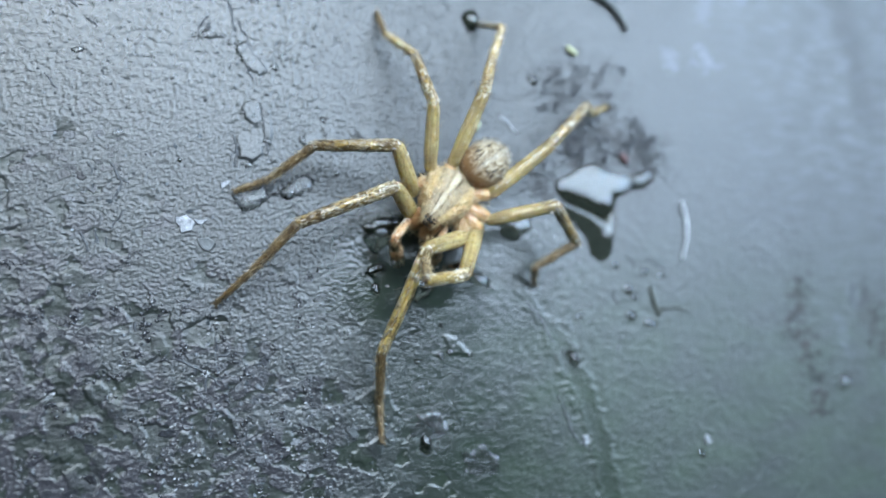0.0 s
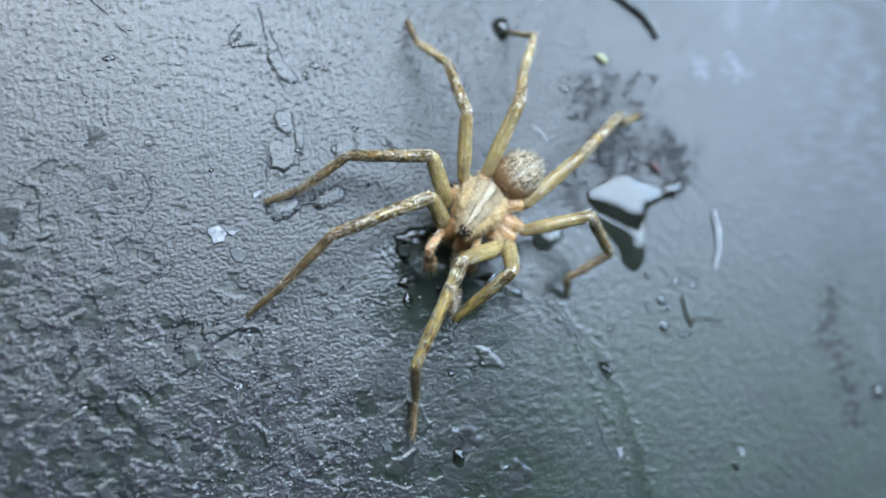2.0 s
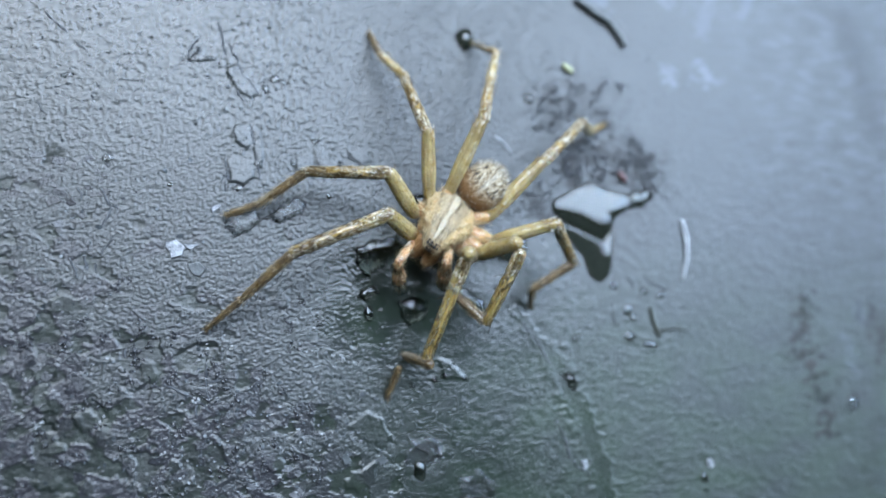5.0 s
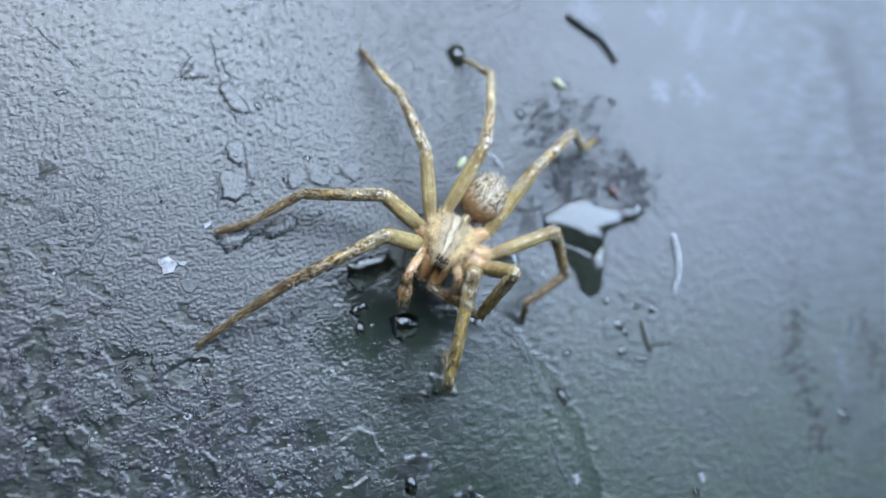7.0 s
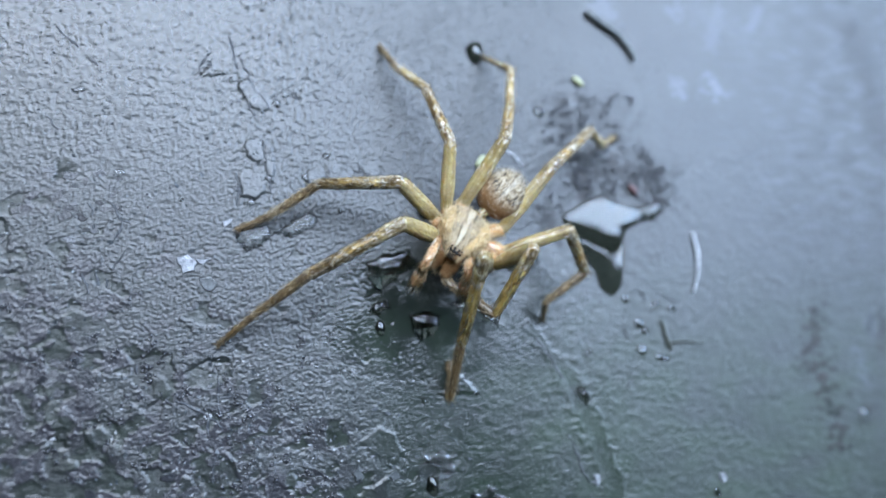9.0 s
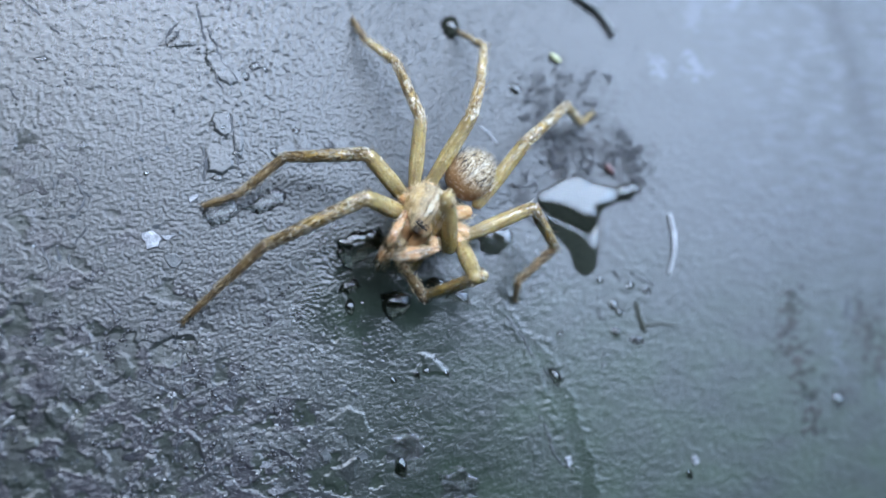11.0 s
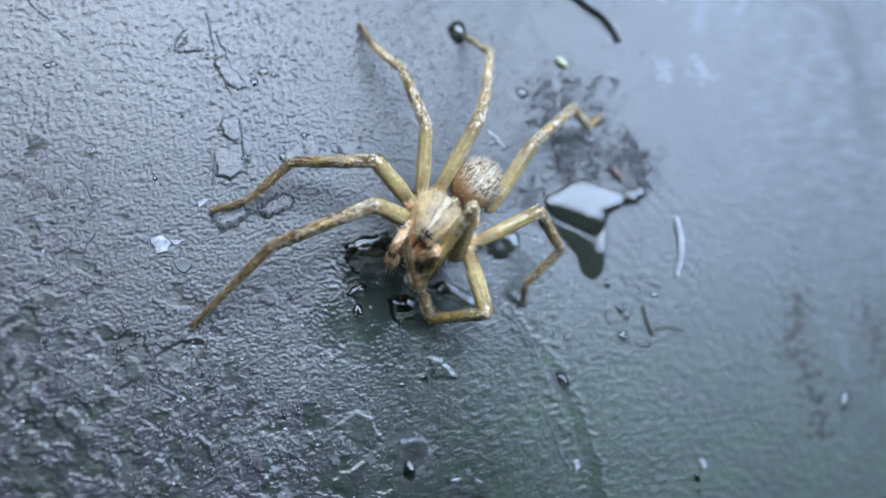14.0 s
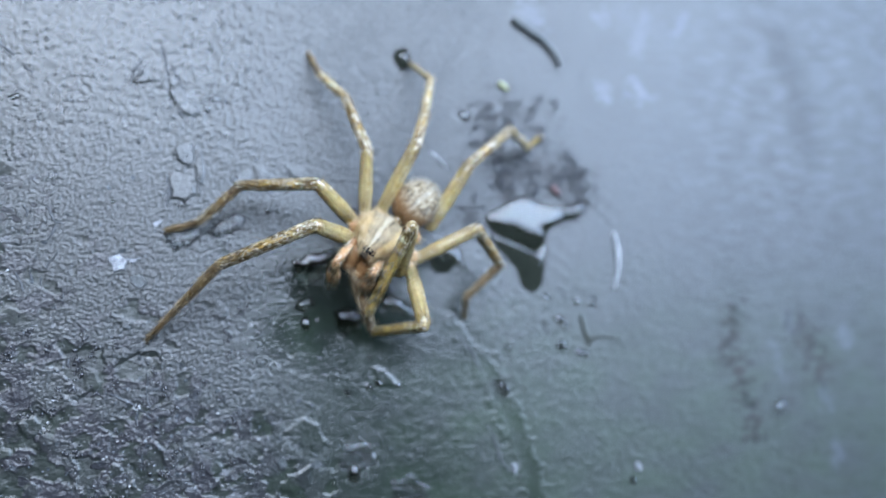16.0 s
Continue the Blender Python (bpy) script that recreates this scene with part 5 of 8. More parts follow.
    walk(leg_a[1], [
        (0, mm(-9.12, 0.34, 6.84, -0.8, 6.7, -159.1)),
        (0.5, mm(-8.99, 0.38, 6.4, -0.8, 4.7, -158.6)),
        (1, mm(-8.88, 0.26, 6.25, -0.8, 3.9, -158.9)),
        (1.5, mm(-9.14, 0.33, 6.89, -0.8, 6.9, -159.1)),
        (2, mm(-9.12, 0.34, 6.81, -0.8, 6.6, -159.1)),
        (2.5, mm(-9.13, 0.27, 6.94, -0.9, 7.1, -159.5)),
        (3, mm(-9.14, 0.23, 6.99, -0.9, 7.1, -159.6)),
        (3.5, mm(-9.19, 0.35, 6.93, -0.8, 6.9, -159.2)),
        (4, mm(-9.26, 0.35, 7.08, -0.9, 7.7, -159.5)),
        (6.5, mm(-8.35, -1.07, 8.18, -0.2, 12.9, -155.9)),
        (7, mm(-8.62, -0.66, 8.35, 0, 14.1, -154.9)),
        (7.5, mm(-8.77, -0.42, 8.34, 0, 14, -155)),
        (8, mm(-8.94, -0.1, 8.26, 0, 14.2, -154.9)),
        (8.5, mm(-8.81, -0.4, 8.5, 0.1, 15.3, -154.3)),
        (9, mm(-9.13, 0.12, 8.55, 0.7, 15.8, -152.4)),
        (9.5, mm(-9.24, 0.17, 8.82, 1.1, 17.1, -150.8)),
        (12, mm(-9.9, 0.31, 8.89, -1.2, 16.4, -158.9)),
        (12.5, mm(-9.81, 0.21, 8.84, -1.3, 16.2, -159.2)),
        (13, mm(-9.7, 0.1, 8.83, -1.3, 16.1, -159.2)),
        (13.5, mm(-9.68, 0.1, 8.77, -1.3, 15.5, -159.1)),
        (14, mm(-9.69, 0.09, 8.8, -1.4, 15.8, -159.3)),
        (14.5, mm(-9.7, 0.18, 8.81, -1.1, 15.9, -158.5)),
        (15, mm(-9.66, 0.11, 8.84, -1.2, 16.2, -158.8)),
        (15.5, mm(-9.66, 0.12, 8.86, -1.1, 16.2, -158.4)),
        (16, mm(-9.64, 0.06, 8.83, -1.2, 15.9, -158.9)),
    ])
    walk(leg_a[2], [
        (0, mm(-17.85, -3, 5.74, 7.3, 28.1, -134.4)),
        (0.5, mm(-17.73, -3.03, 5.63, 6.7, 27.2, -135.8)),
        (1, mm(-17.64, -3.13, 5.61, 6.3, 26.9, -136.6)),
        (1.5, mm(-17.87, -3, 5.75, 7.4, 28.3, -134.3)),
        (2, mm(-17.85, -3, 5.74, 7.3, 28.1, -134.5)),
        (2.5, mm(-17.88, -3, 5.78, 7.5, 28.3, -134.2)),
        (3, mm(-17.9, -3.03, 5.83, 7.5, 28.6, -134.2)),
        (3.5, mm(-17.93, -2.98, 5.81, 7.5, 28.4, -134)),
        (4, mm(-18, -2.92, 5.83, 7.8, 28.7, -133.5)),
        (6.5, mm(-16.73, -4.82, 6.08, -1, 33.6, -150.4)),
        (7, mm(-16.88, -4.53, 6.05, 0, 33.6, -148.6)),
        (7.5, mm(-17.05, -4.29, 6.05, 0.9, 33.7, -146.9)),
        (8, mm(-17.19, -3.97, 5.95, 1.9, 33, -145.1)),
        (8.5, mm(-16.99, -4.34, 6.03, 0.7, 33.7, -147.4)),
        (9, mm(-17.15, -4.07, 5.99, 1.6, 33.5, -145.6)),
        (9.5, mm(-17.1, -4.21, 6.04, 1.1, 34, -146.6)),
        (12, mm(-18.32, -2.94, 6.23, 8.1, 35.1, -134.3)),
        (12.5, mm(-18.26, -2.99, 6.21, 7.7, 35, -135)),
        (13, mm(-18.15, -3.11, 6.22, 7.2, 34.9, -135.9)),
        (13.5, mm(-18.15, -3.14, 6.26, 7.1, 35.2, -136)),
        (14, mm(-18.17, -3.11, 6.24, 7.2, 35, -135.8)),
        (14.5, mm(-18.12, -3.14, 6.23, 7.1, 34.9, -136.1)),
        (15, mm(-18.09, -3.16, 6.21, 6.9, 34.7, -136.4)),
        (15.5, mm(-18.06, -3.21, 6.23, 6.7, 34.8, -136.7)),
        (16, mm(-18.09, -3.19, 6.25, 6.8, 34.8, -136.6)),
    ])
    walk(leg_a[3], [
        (0, mm(-21.82, -7.05, 2.71, 3.2, 32.1, -139.6)),
        (0.5, mm(-21.83, -7.02, 2.69, 3.4, 31.7, -139.2)),
        (1, mm(-21.8, -7.06, 2.7, 3.1, 31.9, -139.9)),
        (1.5, mm(-21.82, -7.05, 2.71, 3.2, 32, -139.6)),
        (2, mm(-21.82, -7.05, 2.71, 3.2, 32, -139.6)),
        (2.5, mm(-21.82, -7.06, 2.72, 3.2, 32.2, -139.7)),
        (3, mm(-21.83, -7.08, 2.75, 3.1, 32.6, -139.8)),
        (3.5, mm(-21.86, -7.04, 2.75, 3.5, 32.6, -139.2)),
        (4, mm(-21.88, -7.01, 2.74, 3.7, 32.5, -138.7)),
        (6.5, mm(-21.38, -7.46, 2.52, -1, 29.4, -147.9)),
        (7, mm(-21.45, -7.32, 2.49, 0, 29, -145.8)),
        (7.5, mm(-21.53, -7.2, 2.49, 1, 28.9, -143.8)),
        (8, mm(-21.61, -7.06, 2.45, 2.1, 28.3, -141.5)),
        (8.5, mm(-21.5, -7.23, 2.46, 0.7, 28.6, -144.3)),
        (9, mm(-21.58, -7.1, 2.44, 1.7, 28.2, -142.3)),
        (9.5, mm(-21.55, -7.15, 2.45, 1.4, 28.4, -143)),
        (12, mm(-22, -6.71, 2.53, 5.5, 29.5, -134.4)),
        (12.5, mm(-21.98, -6.72, 2.53, 5.4, 29.5, -134.7)),
        (13, mm(-21.94, -6.78, 2.54, 4.9, 29.7, -135.7)),
        (13.5, mm(-21.93, -6.79, 2.56, 4.8, 29.9, -135.8)),
        (14, mm(-21.94, -6.77, 2.55, 4.9, 29.7, -135.6)),
        (14.5, mm(-21.92, -6.8, 2.55, 4.7, 29.7, -136)),
        (15, mm(-21.91, -6.81, 2.55, 4.6, 29.8, -136.2)),
        (15.5, mm(-21.9, -6.83, 2.56, 4.5, 30, -136.5)),
        (16, mm(-21.92, -6.81, 2.57, 4.7, 30.1, -136.2)),
    ])
    walk(leg_b[0], [
        (0, mm(-6.69, 0.46, 3.73, 0, -34.4, 119.7)),
        (0.5, mm(-6.63, 0.34, 3.66, 0, -33.6, 118.7)),
        (1, mm(-6.6, 0.18, 3.62, 0, -33.6, 118.6)),
        (1.5, mm(-6.77, 0.38, 3.74, 0, -35.2, 118.9)),
        (2, mm(-6.72, 0.4, 3.73, 0, -34.7, 119.2)),
        (2.5, mm(-6.72, 0.44, 3.75, 0, -34.9, 119.5)),
        (3, mm(-6.76, 0.4, 3.75, 0, -35.2, 119.3)),
        (3.5, mm(-6.67, 0.5, 3.74, 0, -34.9, 120.8)),
        (4, mm(-6.74, 0.56, 3.77, 0, -35, 120.8)),
        (6.5, mm(-4.33, 0.41, 4.32, -0.9, -26.6, 149.3)),
        (7, mm(-4.56, 0.79, 4.4, 0, -27.5, 147.3)),
        (7.5, mm(-4.65, 0.86, 4.43, -0.2, -27.6, 147.7)),
        (8, mm(-4.73, 1.23, 4.4, 0.5, -26.5, 146.3)),
        (8.5, mm(-4.85, 0.92, 4.39, 1.1, -28.4, 145)),
        (9, mm(-5.13, 1.43, 4.4, 1.8, -28.6, 143.4)),
        (9.5, mm(-5.47, 1.4, 4.47, 3.4, -30.8, 140.2)),
        (12, mm(-5.58, 1.49, 4.72, 4.1, -24, 138.7)),
        (12.5, mm(-5.54, 1.29, 4.71, 4.6, -23.3, 137.5)),
        (13, mm(-5.56, 1.33, 4.58, 4, -25.5, 139)),
        (13.5, mm(-5.48, 1.4, 4.56, 3.5, -25.9, 140.1)),
        (14, mm(-5.59, 1.28, 4.54, 4.2, -26.3, 138.5)),
        (14.5, mm(-5.54, 1.32, 4.59, 4.1, -25.2, 138.7)),
        (15, mm(-5.5, 1.22, 4.62, 4.2, -24.5, 138.5)),
        (15.5, mm(-5.49, 1.16, 4.67, 4.5, -23.4, 137.7)),
        (16, mm(-5.46, 1.17, 4.64, 4.3, -23.6, 138.3)),
    ])
    walk(leg_b[1], [
        (0, mm(-8.84, 4.22, 6.7, 0.4, 23.2, 176.3)),
        (0.5, mm(-8.73, 4.17, 6.57, 0.5, 22.1, 176.5)),
        (1, mm(-8.7, 4.02, 6.53, 0.2, 21.7, 175.6)),
        (1.5, mm(-8.85, 4.14, 6.76, 0.3, 23.5, 176)),
        (2, mm(-8.83, 4.17, 6.72, 0.3, 23.1, 176.1)),
        (2.5, mm(-8.84, 4.19, 6.75, 0.4, 23.2, 176.4)),
        (3, mm(-8.86, 4.14, 6.78, 0.3, 23.5, 176)),
        (3.5, mm(-8.88, 4.2, 6.74, 0.2, 23.4, 175.7)),
        (4, mm(-8.94, 4.26, 6.78, 0.2, 23.4, 175.7)),
        (6.5, mm(-8.37, 2.8, 6.67, -1, 22.4, 172.8)),
        (7, mm(-8.48, 3.3, 6.82, 0, 23.9, 175.2)),
        (7.5, mm(-8.57, 3.35, 6.86, -0.4, 24.4, 174.2)),
        (8, mm(-8.64, 3.84, 6.74, 0, 23.8, 175.3)),
        (8.5, mm(-8.63, 3.56, 6.88, -0.2, 24.9, 174.9)),
        (9, mm(-8.83, 4.17, 6.92, 0.4, 25.5, 176.2)),
        (9.5, mm(-8.93, 4.29, 7.16, 1, 27.2, 177.5)),
        (12, mm(-9.18, 4.65, 6.86, 1, 25.8, 177.5)),
        (12.5, mm(-9.09, 4.54, 6.79, 0.9, 25.3, 177.2)),
        (13, mm(-9.13, 4.44, 6.84, 0.5, 25.2, 176.4)),
        (13.5, mm(-9.1, 4.42, 6.85, 0.6, 25.4, 176.6)),
        (14, mm(-9.11, 4.39, 6.86, 0.5, 25.5, 176.3)),
        (14.5, mm(-9.1, 4.45, 6.83, 0.7, 25.3, 176.8)),
        (15, mm(-9.07, 4.39, 6.8, 0.7, 25.1, 176.8)),
        (15.5, mm(-9.05, 4.4, 6.75, 0.8, 24.6, 177.1)),
        (16, mm(-9.05, 4.37, 6.74, 0.7, 24.5, 176.7)),
    ])
    walk(leg_b[2], [
        (0, mm(-16, 4.69, 3.63, 3.3, 25.8, -145.4)),
        (0.5, mm(-15.95, 4.61, 3.63, 2.9, 25.8, -146.4)),
        (1, mm(-15.94, 4.57, 3.65, 2.8, 25.9, -146.6)),
        (1.5, mm(-15.99, 4.65, 3.65, 3.2, 26.1, -145.6)),
        (2, mm(-15.99, 4.66, 3.65, 3.2, 26.1, -145.6)),
        (2.5, mm(-16, 4.65, 3.67, 3.3, 26.2, -145.4)),
        (3, mm(-16, 4.64, 3.67, 3.3, 26.2, -145.5)),
        (3.5, mm(-16.03, 4.74, 3.64, 3.5, 25.9, -144.9)),
        (4, mm(-16.08, 4.8, 3.67, 3.7, 26.2, -144.4)),
        (6.5, mm(-15.53, 3.71, 3.69, -0.7, 23.8, -154.9)),
        (7, mm(-15.59, 3.9, 3.66, 0, 23.6, -153.2)),
        (7.5, mm(-15.65, 4.07, 3.63, 0.4, 23.5, -152.2)),
        (8, mm(-15.76, 4.42, 3.59, 0.9, 23.2, -150.8)),
        (8.5, mm(-15.68, 4.2, 3.59, 0.7, 23.2, -151.5)),
        (9, mm(-15.86, 4.64, 3.55, 1.7, 22.9, -148.8)),
        (9.5, mm(-15.87, 4.59, 3.59, 1.9, 23, -148.4)),
        (12, mm(-16.2, 4.96, 3.46, 5.5, 22.4, -139.1)),
        (12.5, mm(-16.14, 4.89, 3.45, 5.1, 22.3, -140.1)),
        (13, mm(-16.18, 4.88, 3.51, 5.3, 22.7, -139.6)),
        (13.5, mm(-16.14, 4.84, 3.5, 5.1, 22.7, -140.2)),
        (14, mm(-16.15, 4.84, 3.5, 5.1, 22.7, -140.2)),
        (14.5, mm(-16.15, 4.84, 3.49, 5.1, 22.5, -139.9)),
        (15, mm(-16.13, 4.79, 3.49, 5.1, 22.4, -140.1)),
        (15.5, mm(-16.14, 4.76, 3.5, 5.2, 22.4, -139.9)),
        (16, mm(-16.14, 4.78, 3.5, 5.2, 22.4, -139.9)),
    ])
    walk(leg_b[3], [
        (0, mm(-19.98, 1.94, 1.28, 1.6, 18.1, -161.6)),
        (0.5, mm(-19.98, 1.93, 1.29, 1.5, 18.3, -161.7)),
        (1, mm(-19.98, 1.91, 1.3, 1.4, 18.4, -162.2)),
        (1.5, mm(-19.98, 1.92, 1.29, 1.4, 18.1, -162)),
        (2, mm(-19.98, 1.93, 1.29, 1.5, 18.2, -161.8)),
        (2.5, mm(-19.98, 1.91, 1.3, 1.4, 18.3, -162.1)),
        (3, mm(-19.98, 1.91, 1.29, 1.4, 18.3, -162.1)),
        (3.5, mm(-19.99, 1.96, 1.29, 1.7, 18.2, -161.2)),
        (4, mm(-20, 1.99, 1.3, 1.9, 18.4, -160.7)),
        (6.5, mm(-19.98, 1.63, 1.52, -0.3, 22.2, -166.8)),
        (7, mm(-19.99, 1.67, 1.51, 0, 22, -166.1)),
        (7.5, mm(-20.01, 1.77, 1.49, 0.6, 21.7, -164.4)),
        (8, mm(-20.08, 2, 1.47, 2.2, 21.5, -160)),
        (8.5, mm(-20.02, 1.84, 1.48, 1.1, 21.5, -163.1)),
        (9, mm(-20.1, 2.07, 1.46, 2.7, 21.2, -158.7)),
        (9.5, mm(-20.08, 1.99, 1.49, 2.2, 21.7, -160.1)),
        (12, mm(-19.96, 1.71, 1.42, 0.2, 20.4, -165.6)),
        (12.5, mm(-19.96, 1.69, 1.41, 0.1, 20.3, -165.8)),
        (13, mm(-19.96, 1.67, 1.44, 0, 20.8, -166.3)),
        (13.5, mm(-19.95, 1.66, 1.42, -0.1, 20.5, -166.4)),
        (14, mm(-19.96, 1.67, 1.43, 0, 20.6, -166.3)),
        (14.5, mm(-19.95, 1.65, 1.43, -0.1, 20.6, -166.6)),
        (15, mm(-19.94, 1.6, 1.44, -0.5, 20.8, -167.5)),
        (15.5, mm(-19.94, 1.56, 1.45, -0.7, 21.1, -168.1)),
        (16, mm(-19.95, 1.58, 1.46, -0.6, 21.1, -167.9)),
    ])
    walk(leg_c[0], [
        (0, mm(-5.1, 2.7, 4.18, 0, -25, 91.7)),
        (0.5, mm(-5.11, 2.73, 4.22, 0, -25.3, 92.9)),
        (1, mm(-5.11, 2.7, 4.24, 0, -24.8, 92.3)),
        (1.5, mm(-5.19, 2.63, 4.18, 0, -24.8, 92.1)),
        (2, mm(-5.15, 2.66, 4.18, 0, -24.8, 92.4)),
        (2.5, mm(-5.12, 2.67, 4.18, 0, -24.5, 91.3)),
        (3, mm(-5.15, 2.6, 4.18, 0, -24.6, 91.7)),
        (3.5, mm(-5.08, 2.71, 4.17, 0, -24.9, 91.8)),
        (4, mm(-5.1, 2.7, 4.17, 0, -25.2, 91)),
        (6.5, mm(-3.31, 1.43, 4.17, -0.6, -7.3, 98.6)),
        (7, mm(-3.49, 1.76, 4.2, 0, -10.5, 94.5)),
        (7.5, mm(-3.55, 1.8, 4.21, 0, -11.3, 94.4)),
        (8, mm(-3.62, 2.15, 4.2, 0.9, -13.3, 90.5)),
        (8.5, mm(-3.73, 1.83, 4.19, 0.4, -11.8, 92.5)),
        (9, mm(-3.99, 2.31, 4.2, 1.6, -14.7, 87.5)),
        (9.5, mm(-4.34, 2.3, 4.23, 2.5, -14, 83.9)),
        (12, mm(-4.37, 2.21, 4.35, 1.8, -14.5, 86.6)),
        (12.5, mm(-4.35, 2.05, 4.34, 1.8, -13.1, 86.5)),
        (13, mm(-4.35, 2.09, 4.28, 1.6, -14.3, 87.5)),
        (13.5, mm(-4.27, 2.15, 4.27, 1.4, -14.9, 88)),
        (14, mm(-4.37, 2.04, 4.26, 1.5, -14, 87.6)),
        (14.5, mm(-4.33, 2.09, 4.29, 1.6, -14.1, 87.5)),
        (15, mm(-4.3, 1.99, 4.3, 1.5, -13.1, 87.7)),
        (15.5, mm(-4.31, 1.94, 4.32, 1.5, -12.4, 87.9)),
        (16, mm(-4.27, 1.95, 4.31, 1.4, -12.7, 88.4)),
    ])
    walk(leg_c[1], [
        (0, mm(-5.27, 8.37, 6.83, -2.8, 25.9, 99.3)),
        (0.5, mm(-5.39, 8.38, 6.89, -3.4, 26.6, 98)),
        (1, mm(-5.34, 8.38, 6.86, -2.7, 25.9, 99.4)),
        (1.5, mm(-5.4, 8.31, 6.81, -3, 25.3, 98.8)),
        (2, mm(-5.38, 8.34, 6.81, -3.1, 25.1, 98.5)),
        (2.5, mm(-5.24, 8.36, 6.78, -2.6, 24.7, 99.7)),
        (3, mm(-5.32, 8.29, 6.78, -2.7, 25.2, 99.5)),
        (3.5, mm(-5.25, 8.38, 6.81, -3, 25.4, 99)),
        (4, mm(-5.2, 8.37, 6.83, -2.5, 25.9, 100)),
        (6.5, mm(-4.24, 7.58, 4.96, 0.1, 11.9, 107.8)),
        (7, mm(-3.98, 7.9, 5.34, 0, 13.7, 107.6)),
        (7.5, mm(-4.02, 7.93, 5.44, 0, 14.4, 107.4)),
        (8, mm(-3.67, 8.25, 5.64, 0, 15.6, 107.7)),
        (8.5, mm(-4, 7.96, 5.47, 0, 14.6, 107.4)),
        (9, mm(-3.72, 8.36, 5.79, -0.2, 16.3, 106.6)),
        (9.5, mm(-3.7, 8.35, 5.75, -0.2, 16.3, 106.8)),
        (12, mm(-4.01, 8.26, 5.91, -0.3, 17.8, 106.3)),
        (12.5, mm(-3.98, 8.14, 5.76, -0.1, 16.8, 107)),
        (13, mm(-4.08, 8.15, 5.82, -0.2, 17.2, 106.7)),
        (13.5, mm(-4.06, 8.2, 5.88, -0.3, 17.8, 106.3)),
        (14, mm(-4.12, 8.11, 5.78, -0.4, 16.7, 105.9)),
        (14.5, mm(-4.07, 8.16, 5.81, -0.3, 17.1, 106.3)),
        (15, mm(-4.05, 8.09, 5.72, -0.2, 16.4, 107)),
        (15.5, mm(-4.08, 8.05, 5.67, -0.2, 16, 106.6)),
        (16, mm(-4.1, 8.06, 5.69, -0.2, 16, 106.7)),
    ])
    walk(leg_c[2], [
        (0, mm(-6.2, 14.05, 4.04, 4.3, 29.9, 132.2)),
        (0.5, mm(-6.19, 14.04, 4.03, 4.2, 29.7, 132.1)),
        (1, mm(-6.28, 14.06, 4.07, 4.3, 30.1, 132.3)),
        (1.5, mm(-6.28, 14.02, 4.07, 3.8, 30.2, 131.2)),
        (2, mm(-6.24, 14.06, 4.1, 4.1, 30.4, 132)),
        (2.5, mm(-6.22, 14.08, 4.1, 4.3, 30.4, 132.2)),
        (3, mm(-6.28, 14, 4.05, 3.6, 30, 130.9)),
        (3.5, mm(-6.15, 14.09, 4.07, 4.4, 30, 132.6)),
        (4, mm(-6.2, 14.03, 4.04, 4, 29.8, 131.7)),
        (6.5, mm(-6.15, 13.53, 3.64, -2.5, 24.1, 117.4)),
        (7, mm(-5.85, 13.82, 3.83, 0, 25.6, 123.4)),
        (7.5, mm(-5.87, 13.84, 3.85, 0.4, 26, 124.3)),
        (8, mm(-5.54, 14.11, 3.92, 2.8, 26.4, 129.8)),
        (8.5, mm(-5.84, 13.86, 3.86, 0.8, 26, 125.1)),
        (9, mm(-5.48, 14.24, 3.99, 4, 26.7, 132.4)),
        (9.5, mm(-5.47, 14.22, 3.95, 4, 26.5, 132.4)),
        (12, mm(-5.72, 14.11, 3.96, 3.8, 28.7, 131.9)),
        (12.5, mm(-5.78, 14, 3.91, 2.5, 28.1, 129.2)),
        (13, mm(-5.83, 14, 3.93, 2.8, 28.5, 129.9)),
        (13.5, mm(-5.77, 14.04, 3.92, 3.2, 28.4, 130.8)),
        (14, mm(-5.8, 14, 3.94, 2.5, 28.4, 129.3)),
        (14.5, mm(-5.79, 14.02, 3.93, 2.8, 28.3, 129.9)),
        (15, mm(-5.84, 13.96, 3.92, 2.1, 28.1, 128.5)),
        (15.5, mm(-5.84, 13.94, 3.91, 1.9, 27.8, 128)),
        (16, mm(-5.87, 13.95, 3.93, 2, 28, 128.1)),
    ])
